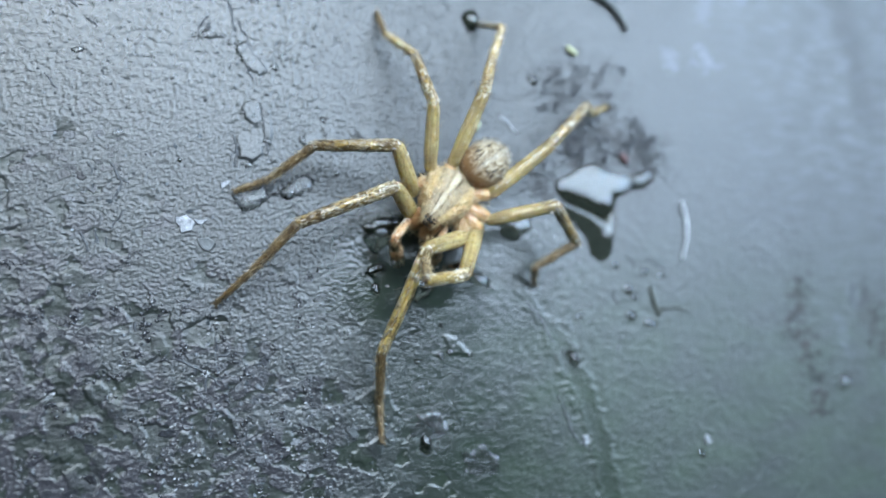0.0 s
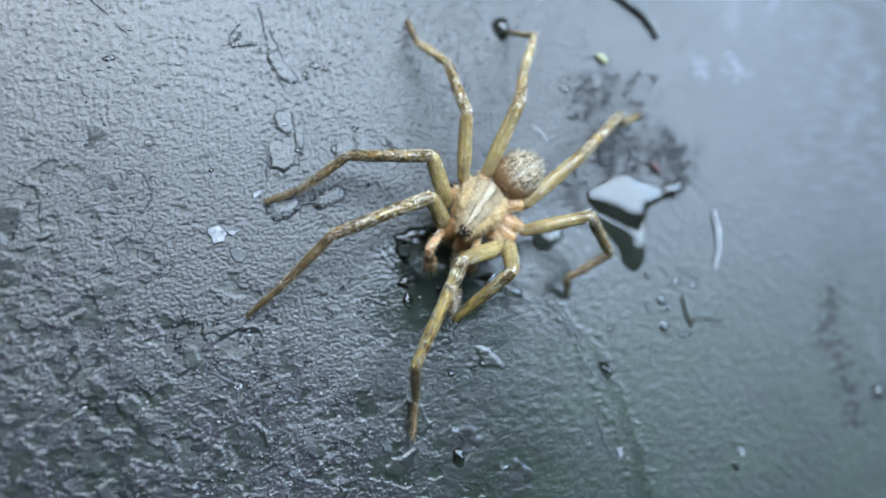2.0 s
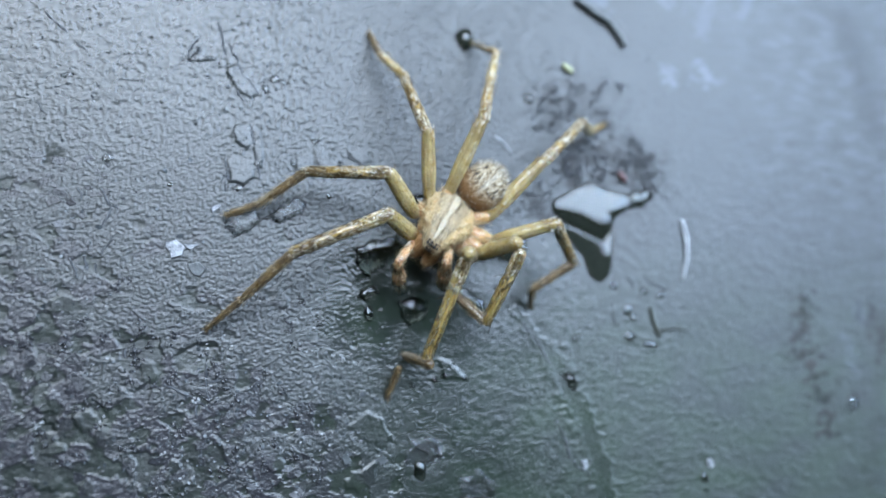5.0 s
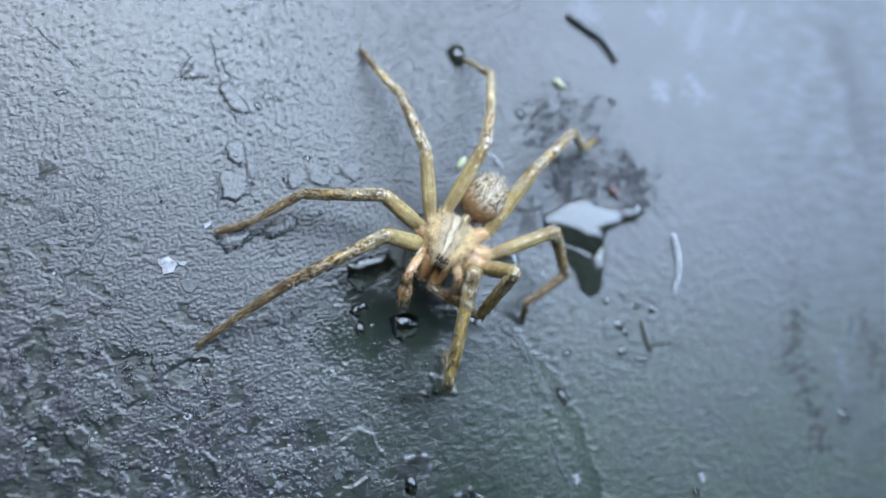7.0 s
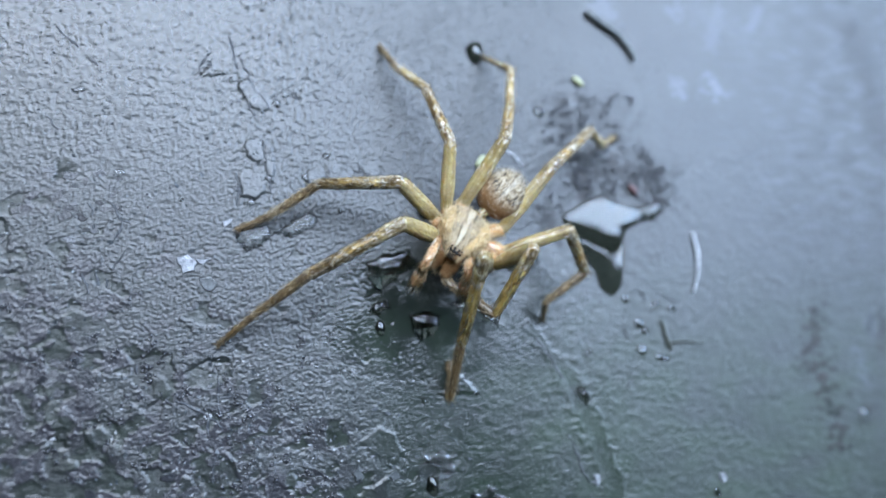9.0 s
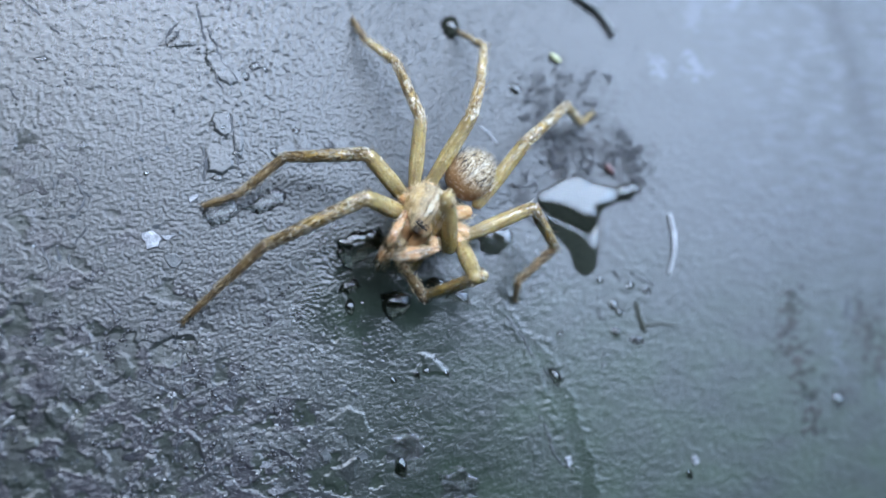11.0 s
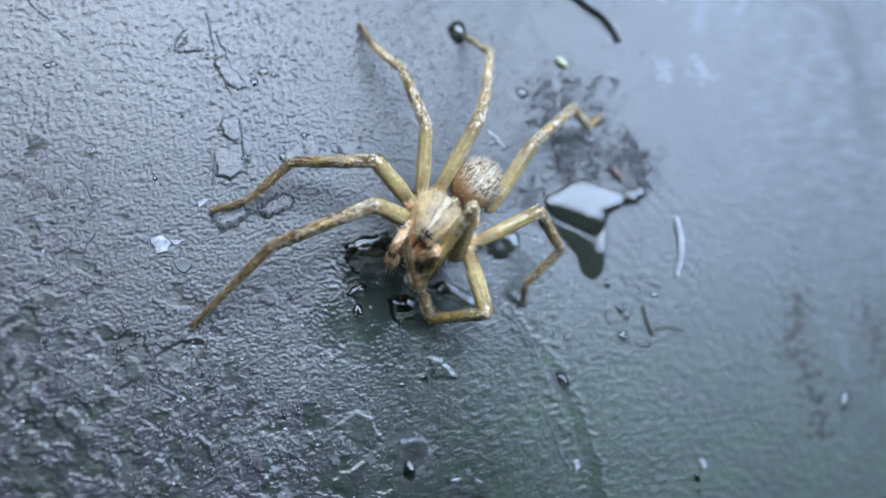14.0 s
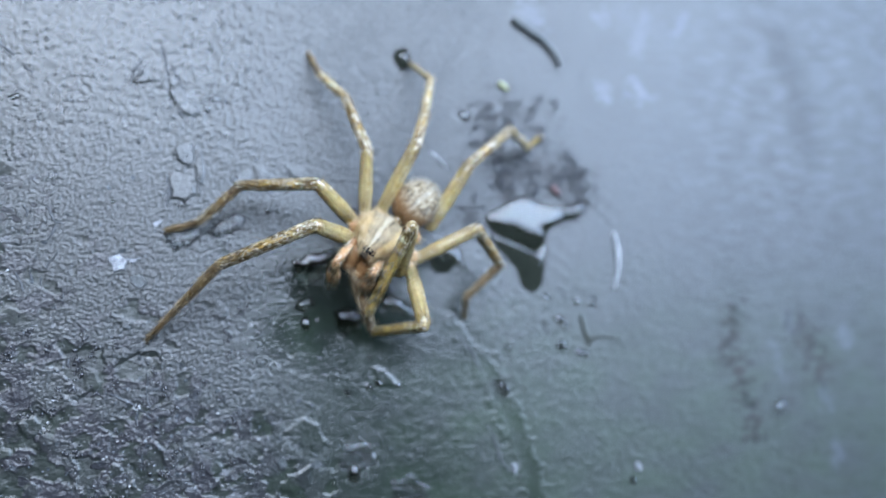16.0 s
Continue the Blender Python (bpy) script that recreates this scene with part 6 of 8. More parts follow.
    walk(leg_c[3], [
        (0, mm(-8.65, 16.74, 1.96, -7, 29.6, 98.3)),
        (0.5, mm(-8.64, 16.74, 1.96, -6.8, 29.6, 98.5)),
        (1, mm(-8.72, 16.74, 1.97, -7.6, 29.8, 97)),
        (1.5, mm(-8.66, 16.74, 1.96, -7.1, 29.7, 98)),
        (2, mm(-8.66, 16.75, 1.98, -7, 30, 98.1)),
        (2.5, mm(-8.65, 16.75, 1.98, -6.9, 30.1, 98.4)),
        (3, mm(-8.65, 16.74, 1.96, -7, 29.6, 98.2)),
        (3.5, mm(-8.6, 16.76, 1.98, -6.5, 30, 99.2)),
        (4, mm(-8.62, 16.74, 1.96, -6.7, 29.6, 98.8)),
        (6.5, mm(-7.91, 16.93, 1.93, 0, 29.2, 112.3)),
        (7, mm(-7.93, 16.97, 2.01, 0, 30.7, 112.4)),
        (7.5, mm(-8, 16.95, 2.02, -0.7, 30.7, 111)),
        (8, mm(-7.94, 17, 2.06, 0, 31.6, 112.3)),
        (8.5, mm(-8.01, 16.94, 2.02, -0.8, 30.8, 110.8)),
        (9, mm(-8, 17, 2.11, -0.5, 32.4, 111.4)),
        (9.5, mm(-8, 16.99, 2.08, -0.6, 32, 111.3)),
        (12, mm(-8.17, 16.84, 1.95, -2.6, 29.5, 107.4)),
        (12.5, mm(-8.11, 16.86, 1.94, -2, 29.3, 108.4)),
        (13, mm(-8.19, 16.83, 1.94, -2.8, 29.2, 106.9)),
        (13.5, mm(-8.17, 16.83, 1.93, -2.7, 29.1, 107.2)),
        (14, mm(-8.14, 16.86, 1.95, -2.3, 29.5, 108)),
        (14.5, mm(-8.15, 16.85, 1.94, -2.4, 29.4, 107.7)),
        (15, mm(-8.14, 16.85, 1.95, -2.3, 29.5, 107.9)),
        (15.5, mm(-8.12, 16.86, 1.95, -2.1, 29.6, 108.3)),
        (16, mm(-8.15, 16.86, 1.96, -2.4, 29.7, 107.8)),
    ])
    walk(leg_d[0], [
        (0, mm(-2.91, 3.2, 4.51, 0, -24.2, 68.7)),
        (0.5, mm(-2.86, 3.25, 4.56, 0, -24.2, 68.7)),
        (1, mm(-2.86, 3.22, 4.57, 0, -23.9, 68.7)),
        (1.5, mm(-2.99, 3.12, 4.51, 0, -24.1, 68.1)),
        (2, mm(-2.94, 3.16, 4.51, 0, -24.2, 68.1)),
        (2.5, mm(-2.93, 3.13, 4.5, 0, -24.1, 68)),
        (3, mm(-2.96, 3.07, 4.5, 0, -23.9, 68.3)),
        (3.5, mm(-2.89, 3.18, 4.5, 0, -24.2, 68.1)),
        (4, mm(-2.93, 3.15, 4.48, 0, -24.5, 67.9)),
        (6.5, mm(-1.76, 2.13, 4.21, -0.6, -21.2, 62.3)),
        (7, mm(-1.91, 2.38, 4.2, 0, -22, 60.7)),
        (7.5, mm(-1.96, 2.39, 4.2, -0.1, -22.4, 61)),
        (8, mm(-2.01, 2.7, 4.2, 0.6, -23.8, 59.2)),
        (8.5, mm(-2.12, 2.38, 4.2, 0.1, -22, 60.5)),
        (9, mm(-2.36, 2.8, 4.2, 1.2, -23.7, 57.7)),
        (9.5, mm(-2.73, 2.83, 4.19, 2.1, -22.6, 55.4)),
        (12, mm(-2.7, 2.51, 4.18, -0.6, -23.6, 62.2)),
        (12.5, mm(-2.7, 2.42, 4.18, -0.3, -22.9, 61.4)),
        (13, mm(-2.68, 2.43, 4.18, -0.6, -23.3, 62.3)),
        (13.5, mm(-2.6, 2.48, 4.19, -0.7, -23.7, 62.5)),
        (14, mm(-2.71, 2.38, 4.19, -0.5, -22.8, 62.1)),
        (14.5, mm(-2.67, 2.43, 4.18, -0.5, -23.1, 62.1)),
        (15, mm(-2.65, 2.35, 4.18, -0.6, -22.7, 62.2)),
        (15.5, mm(-2.66, 2.32, 4.18, -0.5, -22.5, 62.1)),
        (16, mm(-2.62, 2.33, 4.18, -0.7, -22.6, 62.6)),
    ])
    walk(leg_d[1], [
        (0, mm(-0.47, 9.44, 7.53, -1.4, 20.9, 70)),
        (0.5, mm(-0.42, 9.5, 7.57, -1.2, 21.6, 70.6)),
        (1, mm(-0.42, 9.48, 7.55, -0.7, 21.9, 72)),
        (1.5, mm(-0.49, 9.35, 7.51, -0.6, 20.2, 72.2)),
        (2, mm(-0.44, 9.38, 7.53, -0.6, 20.8, 72.3)),
        (2.5, mm(-0.41, 9.35, 7.5, -1.1, 20.1, 71)),
        (3, mm(-0.47, 9.31, 7.48, -1.3, 20, 70.3)),
        (3.5, mm(-0.39, 9.4, 7.51, -1.3, 20.2, 70.2)),
        (4, mm(-0.42, 9.35, 7.53, -0.8, 20.7, 71.7)),
        (6.5, mm(1.43, 8.19, 6.87, 0.1, 12.4, 74.9)),
        (7, mm(1.42, 8.32, 6.96, 0, 13.5, 74.4)),
        (7.5, mm(1.34, 8.32, 7, 0.3, 14.2, 75.5)),
        (8, mm(1.43, 8.47, 7.16, 0.5, 16.2, 76.4)),
        (8.5, mm(1.23, 8.31, 6.96, -0.1, 13.6, 74.2)),
        (9, mm(1.23, 8.49, 7.16, 0, 16.5, 74.4)),
        (9.5, mm(1.12, 8.41, 7.02, -0.5, 14.8, 72.6)),
        (12, mm(0.44, 8.46, 7.11, -1.2, 14.5, 69.8)),
        (12.5, mm(0.54, 8.36, 7.03, -0.9, 13.3, 71)),
        (13, mm(0.45, 8.4, 7.1, -1, 14.7, 70.5)),
        (13.5, mm(0.51, 8.44, 7.14, -1.1, 15.2, 70.3)),
        (14, mm(0.46, 8.37, 7.04, -1.2, 13.8, 69.7)),
        (14.5, mm(0.49, 8.4, 7.07, -1.1, 14.2, 70.4)),
        (15, mm(0.51, 8.35, 7.01, -1.1, 14.2, 70.2)),
        (15.5, mm(0.52, 8.32, 6.99, -1.2, 14.5, 69.8)),
        (16, mm(0.51, 8.35, 7, -1.1, 14.4, 70.4)),
    ])
    walk(leg_d[2], [
        (0, mm(0.72, 12.68, 6.21, -4.5, 17.2, 66.4)),
        (0.5, mm(0.72, 12.74, 6.21, -4.6, 17, 66)),
        (1, mm(0.64, 12.74, 6.17, -4.8, 16.6, 65.3)),
        (1.5, mm(0.57, 12.65, 6.23, -4.6, 17.4, 65.9)),
        (2, mm(0.61, 12.68, 6.22, -4.6, 17.2, 66)),
        (2.5, mm(0.72, 12.63, 6.23, -4.4, 17.6, 66.6)),
        (3, mm(0.7, 12.58, 6.22, -4.4, 17.7, 66.7)),
        (3.5, mm(0.78, 12.66, 6.23, -4.4, 17.6, 66.7)),
        (4, mm(0.67, 12.63, 6.22, -4.6, 17.6, 66.1)),
        (6.5, mm(2.37, 11.68, 6.07, 0.3, 24.3, 79.7)),
        (7, mm(2.39, 11.78, 6.1, 0, 24.1, 79)),
        (7.5, mm(2.24, 11.79, 6.1, -0.5, 23.7, 77.8)),
        (8, mm(2.27, 11.92, 6.12, -0.8, 23.5, 77)),
        (8.5, mm(2.21, 11.76, 6.09, -0.5, 23.8, 77.8)),
        (9, mm(2.18, 11.9, 6.11, -1, 23.3, 76.4)),
        (9.5, mm(2.19, 11.82, 6.08, -0.8, 23.4, 76.9)),
        (12, mm(1.68, 11.82, 6.19, -2.3, 24.8, 73.3)),
        (12.5, mm(1.71, 11.76, 6.18, -2, 25, 74)),
        (13, mm(1.65, 11.77, 6.16, -2.3, 24.6, 73.4)),
        (13.5, mm(1.71, 11.8, 6.16, -2.2, 24.6, 73.6)),
        (14, mm(1.7, 11.73, 6.16, -1.9, 24.9, 74.2)),
        (14.5, mm(1.7, 11.78, 6.16, -2.2, 24.7, 73.6)),
        (15, mm(1.72, 11.72, 6.11, -2.1, 24.6, 73.9)),
        (15.5, mm(1.76, 11.68, 6.06, -2, 24.5, 74.1)),
        (16, mm(1.71, 11.72, 6.08, -2.2, 24.4, 73.5)),
    ])
    walk(leg_d[3], [
        (0, mm(2.7, 17.21, 4.68, -1.9, 61.8, 118.1)),
        (0.5, mm(2.73, 17.26, 4.7, -0.7, 62.2, 119.4)),
        (1, mm(2.71, 17.25, 4.7, -1.1, 62.2, 119)),
        (1.5, mm(2.58, 17.16, 4.69, -4.6, 61.9, 115)),
        (2, mm(2.62, 17.19, 4.69, -3.6, 62.1, 116.2)),
        (2.5, mm(2.67, 17.15, 4.66, -2.9, 61.4, 116.9)),
        (3, mm(2.65, 17.1, 4.64, -3.9, 60.9, 115.8)),
        (3.5, mm(2.73, 17.19, 4.66, -1.4, 61.4, 118.7)),
        (4, mm(2.66, 17.13, 4.66, -3.2, 61.2, 116.6)),
        (6.5, mm(3.2, 16.31, 3.94, -1.6, 46.9, 118.6)),
        (7, mm(3.29, 16.41, 3.98, 0, 47.6, 120.7)),
        (7.5, mm(3.23, 16.42, 4.02, -0.6, 48.1, 119.9)),
        (8, mm(3.34, 16.54, 4.06, 1.4, 48.9, 122.6)),
        (8.5, mm(3.21, 16.38, 4, -1.1, 47.8, 119.3)),
        (9, mm(3.29, 16.52, 4.06, 0.8, 49, 121.8)),
        (9.5, mm(3.26, 16.44, 4.02, -0.1, 48.2, 120.6)),
        (12, mm(3.03, 16.32, 4.03, -3.6, 48.3, 115.9)),
        (12.5, mm(2.99, 16.27, 3.99, -4.3, 47.7, 114.9)),
        (13, mm(2.99, 16.27, 4, -4.3, 47.9, 115)),
        (13.5, mm(3.04, 16.31, 4.01, -3.5, 48, 116)),
        (14, mm(2.98, 16.24, 3.98, -4.6, 47.5, 114.6)),
        (14.5, mm(3.02, 16.28, 4, -3.9, 47.8, 115.5)),
        (15, mm(3.03, 16.24, 3.96, -4.1, 47.1, 115.3)),
        (15.5, mm(3.05, 16.2, 3.92, -4.1, 46.5, 115.3)),
        (16, mm(3.05, 16.23, 3.95, -3.9, 46.9, 115.5)),
    ])
    walk(leg_e[0], [
        (0, mm(0.75, 0.3, 4.56, 0, -13.1, 38.6)),
        (0.5, mm(0.8, 0.29, 4.58, 0, -13.2, 39.7)),
        (1, mm(0.83, 0.29, 4.58, 0, -13.1, 39.3)),
        (1.5, mm(0.67, 0.24, 4.56, 0, -13, 39.8)),
        (2, mm(0.73, 0.29, 4.56, 0, -13.1, 39.7)),
        (2.5, mm(0.71, 0.23, 4.56, 0, -13.2, 38.9)),
        (3, mm(0.66, 0.14, 4.56, 0, -12.9, 39.3)),
        (3.5, mm(0.74, 0.27, 4.56, 0, -13.4, 38.4)),
        (4, mm(0.67, 0.24, 4.55, 0, -13.3, 39.2)),
        (6.5, mm(2.25, 0.22, 4.42, -0.1, -15.6, 52.9)),
        (7, mm(2, 0.28, 4.4, 0, -15.3, 52.5)),
        (7.5, mm(1.9, 0.2, 4.39, -0.1, -15, 53)),
        (8, mm(1.8, 0.43, 4.4, -0.2, -14.9, 53.4)),
        (8.5, mm(1.69, 0.1, 4.4, -0.2, -14.5, 53.1)),
        (9, mm(1.37, 0.4, 4.4, 0.5, -14.5, 50.5)),
        (9.5, mm(1.06, 0.51, 4.39, 1.4, -14.4, 46.8)),
        (12, mm(2.16, 0.76, 3.96, 0, -16.1, 56.1)),
        (12.5, mm(2.22, 0.73, 3.94, 0, -16.3, 56.6)),
        (13, mm(2.21, 0.72, 3.98, 0, -16, 56.6)),
        (13.5, mm(2.25, 0.7, 3.96, 0, -16.1, 56.9)),
        (14, mm(2.21, 0.72, 3.99, 0, -15.9, 56.6)),
        (14.5, mm(2.22, 0.72, 3.97, 0, -16.1, 56.7)),
        (15, mm(2.28, 0.68, 3.96, 0, -16.1, 57.2)),
        (15.5, mm(2.29, 0.68, 3.95, 0, -16.3, 57.3)),
        (16, mm(2.31, 0.66, 3.95, 0, -16.2, 57.5)),
    ])
    walk(leg_e[1], [
        (0, mm(6.49, 4.89, 6.28, 0.6, 13.8, 43.8)),
        (0.5, mm(6.45, 4.99, 6.3, 0.5, 13.9, 43.3)),
        (1, mm(6.52, 4.95, 6.29, 0.4, 13.8, 43.1)),
        (1.5, mm(6.32, 4.95, 6.26, 0.2, 14, 42.2)),
        (2, mm(6.38, 4.99, 6.27, 0.3, 14.2, 42.4)),
        (2.5, mm(6.43, 4.85, 6.28, 0.4, 14, 43.1)),
        (3, mm(6.36, 4.8, 6.25, 0.3, 14.1, 42.5)),
        (3.5, mm(6.49, 4.84, 6.31, 0.5, 14, 43.3)),
        (4, mm(6.36, 4.89, 6.29, 0.4, 14, 43)),
        (6.5, mm(6.63, 6.02, 6.44, 0.1, 15, 41.7)),
        (7, mm(6.43, 6.06, 6.39, 0, 14.6, 41.4)),
        (7.5, mm(6.3, 6.02, 6.34, 0, 14.6, 41.3)),
        (8, mm(6.14, 6.29, 6.34, -0.1, 15, 41.1)),
        (8.5, mm(6.07, 5.94, 6.3, -0.2, 14.5, 40.5)),
        (9, mm(6.02, 6.03, 6.28, -0.3, 14.6, 40.3)),
        (9.5, mm(6.06, 5.84, 6.27, -0.1, 14.3, 40.8)),
        (12, mm(6.21, 6.78, 6.06, 0, 16, 39.6)),
        (12.5, mm(6.21, 6.78, 6.06, 0, 16, 39.6)),
        (13, mm(6.21, 6.78, 6.06, 0, 16, 39.6)),
        (13.5, mm(6.21, 6.78, 6.06, 0, 16, 39.6)),
        (14, mm(6.21, 6.78, 6.06, 0, 16, 39.6)),
        (14.5, mm(6.21, 6.78, 6.06, 0, 16, 39.6)),
        (15, mm(6.21, 6.78, 6.06, 0, 16, 39.6)),
        (15.5, mm(6.21, 6.78, 6.06, 0, 16, 39.6)),
        (16, mm(6.21, 6.78, 6.06, 0, 16, 39.6)),
    ])
    walk(leg_e[2], [
        (0, mm(11.42, 9.61, 4.6, 23.8, 55.1, 7.7)),
        (0.5, mm(11.41, 9.66, 4.62, 23.2, 55.3, 7)),
        (1, mm(11.49, 9.62, 4.62, 22.6, 56.5, 6.3)),
        (1.5, mm(11.37, 9.53, 4.56, 24.6, 53.9, 8.8)),
        (2, mm(11.4, 9.59, 4.55, 23, 54.9, 6.8)),
        (2.5, mm(11.4, 9.51, 4.58, 25, 54.4, 9.3)),
        (3, mm(11.39, 9.4, 4.54, 26.6, 53.6, 11.2)),
        (3.5, mm(11.45, 9.51, 4.6, 24.9, 55.2, 9.1)),
        (4, mm(11.35, 9.54, 4.59, 26, 53.6, 10.5)),
        (6.5, mm(11.7, 10.53, 4.63, -2.4, 50.1, -25.1)),
        (7, mm(11.53, 10.55, 4.62, 0, 49, -22.1)),
        (7.5, mm(11.4, 10.51, 4.58, 2.1, 48, -19.3)),
        (8, mm(11.26, 10.74, 4.53, 1.3, 46.9, -20.3)),
        (8.5, mm(11.24, 10.36, 4.54, 6.1, 47, -13.8)),
        (9, mm(11.2, 10.43, 4.51, 5.5, 46.5, -14.5)),
        (9.5, mm(11.21, 10.28, 4.53, 7.3, 46.7, -12.1)),
        (12, mm(11.41, 11.08, 4.12, 0, 38.6, -24.3)),
        (12.5, mm(11.41, 11.08, 4.12, 0, 38.6, -24.3)),
        (13, mm(11.41, 11.08, 4.12, 0, 38.6, -24.3)),
        (13.5, mm(11.41, 11.08, 4.12, 0, 38.6, -24.3)),
        (14, mm(11.41, 11.08, 4.12, 0, 38.6, -24.3)),
        (14.5, mm(11.41, 11.08, 4.12, 0, 38.6, -24.3)),
        (15, mm(11.41, 11.08, 4.12, 0, 38.6, -24.3)),
        (15.5, mm(11.41, 11.08, 4.12, 0, 38.6, -24.3)),
        (16, mm(11.41, 11.08, 4.12, 0, 38.6, -24.3)),
    ])
    walk(leg_e[3], [
        (0, mm(13.58, 9.9, 1.47, -4.2, 23.7, 26.4)),
        (0.5, mm(13.57, 9.93, 1.48, -4.4, 23.9, 25.7)),
        (1, mm(13.59, 9.85, 1.43, -3.7, 23, 27.4)),
        (1.5, mm(13.6, 9.87, 1.47, -3.9, 23.7, 27.1)),
        (2, mm(13.59, 9.85, 1.42, -3.8, 22.7, 27.4)),
        (2.5, mm(13.6, 9.87, 1.47, -3.9, 23.7, 27)),
        (3, mm(13.61, 9.84, 1.46, -3.6, 23.6, 27.7)),
        (3.5, mm(13.6, 9.86, 1.47, -3.8, 23.6, 27.4)),
        (4, mm(13.58, 9.95, 1.51, -4.6, 24.5, 25.4)),
        (6.5, mm(13.92, 9.49, 1.7, 1.3, 28.3, 38.6)),
        (7, mm(13.85, 9.61, 1.73, 0, 29, 35.8)),
        (7.5, mm(13.82, 9.67, 1.74, -0.7, 29.1, 34.3)),
        (8, mm(13.71, 9.84, 1.74, -2.8, 29.2, 30.2)),
        (8.5, mm(13.77, 9.73, 1.74, -1.5, 29.2, 32.6)),
        (9, mm(13.75, 9.77, 1.74, -2, 29.2, 31.8)),
        (9.5, mm(13.77, 9.74, 1.74, -1.5, 29.3, 32.6)),
        (12, mm(14.13, 9.85, 1.74, 0, 29.1, 39.6)),
        (12.5, mm(14.13, 9.85, 1.74, 0, 29.1, 39.6)),
        (13, mm(14.13, 9.85, 1.74, 0, 29.1, 39.6)),
        (13.5, mm(14.13, 9.85, 1.74, 0, 29.1, 39.6)),
        (14, mm(14.13, 9.85, 1.74, 0, 29.1, 39.6)),
        (14.5, mm(14.13, 9.85, 1.74, 0, 29.1, 39.6)),
        (15, mm(14.13, 9.85, 1.74, 0, 29.1, 39.6)),
        (15.5, mm(14.13, 9.85, 1.74, 0, 29.1, 39.6)),
        (16, mm(14.13, 9.85, 1.74, 0, 29.1, 39.6)),
    ])
    walk(leg_f[0], [
        (0, mm(0.68, -2.16, 3.99, 0, -24.8, 10.1)),
        (0.5, mm(0.75, -2.19, 4.03, 0, -24.9, 10.4)),
        (1, mm(0.83, -2.2, 4.04, 0, -24.8, 10.2)),
        (1.5, mm(0.61, -2.22, 3.99, 0, -25.2, 10.1)),
        (2, mm(0.67, -2.17, 3.99, 0, -25.3, 9.9)),
        (2.5, mm(0.63, -2.22, 3.99, 0, -24.8, 10.4)),
        (3, mm(0.58, -2.31, 3.99, 0, -24.9, 10.2)),
        (3.5, mm(0.65, -2.17, 3.98, 0, -24.9, 9.9)),
        (4, mm(0.56, -2.19, 3.97, 0, -25.1, 9.4)),
        (6.5, mm(2.59, -1.96, 4.36, -0.3, -22.2, 19.5)),
        (7, mm(2.23, -1.91, 4.4, 0, -20.3, 18.8)),
        (7.5, mm(2.09, -2, 4.42, -0.1, -20.1, 19.2)),
        (8, mm(1.94, -1.77, 4.4, 0.5, -19.8, 17.2)),
        (8.5, mm(1.82, -2.1, 4.39, 0, -19.6, 18.9)),
        (9, mm(1.43, -1.81, 4.4, 0.7, -18.5, 16.6)),
        (9.5, mm(1.16, -1.69, 4.43, 1.2, -17.7, 15.1)),
        (12, mm(0.57, -2.46, 4.57, -1.8, -15.6, 25.4)),
        (12.5, mm(0.76, -2.43, 4.56, -1.8, -16.1, 25.4)),
        (13, mm(0.68, -2.49, 4.49, -1.8, -16.7, 25.5)),
        (13.5, mm(0.73, -2.47, 4.48, -1.9, -16.8, 25.7)),
        (14, mm(0.66, -2.53, 4.47, -1.9, -16.9, 25.7)),
        (14.5, mm(0.72, -2.46, 4.5, -1.8, -16.3, 25.6)),
        (15, mm(0.78, -2.52, 4.52, -1.9, -15.6, 25.8)),
        (15.5, mm(0.84, -2.5, 4.54, -1.8, -15, 25.5)),
        (16, mm(0.86, -2.51, 4.53, -1.8, -15.2, 25.4)),
    ])
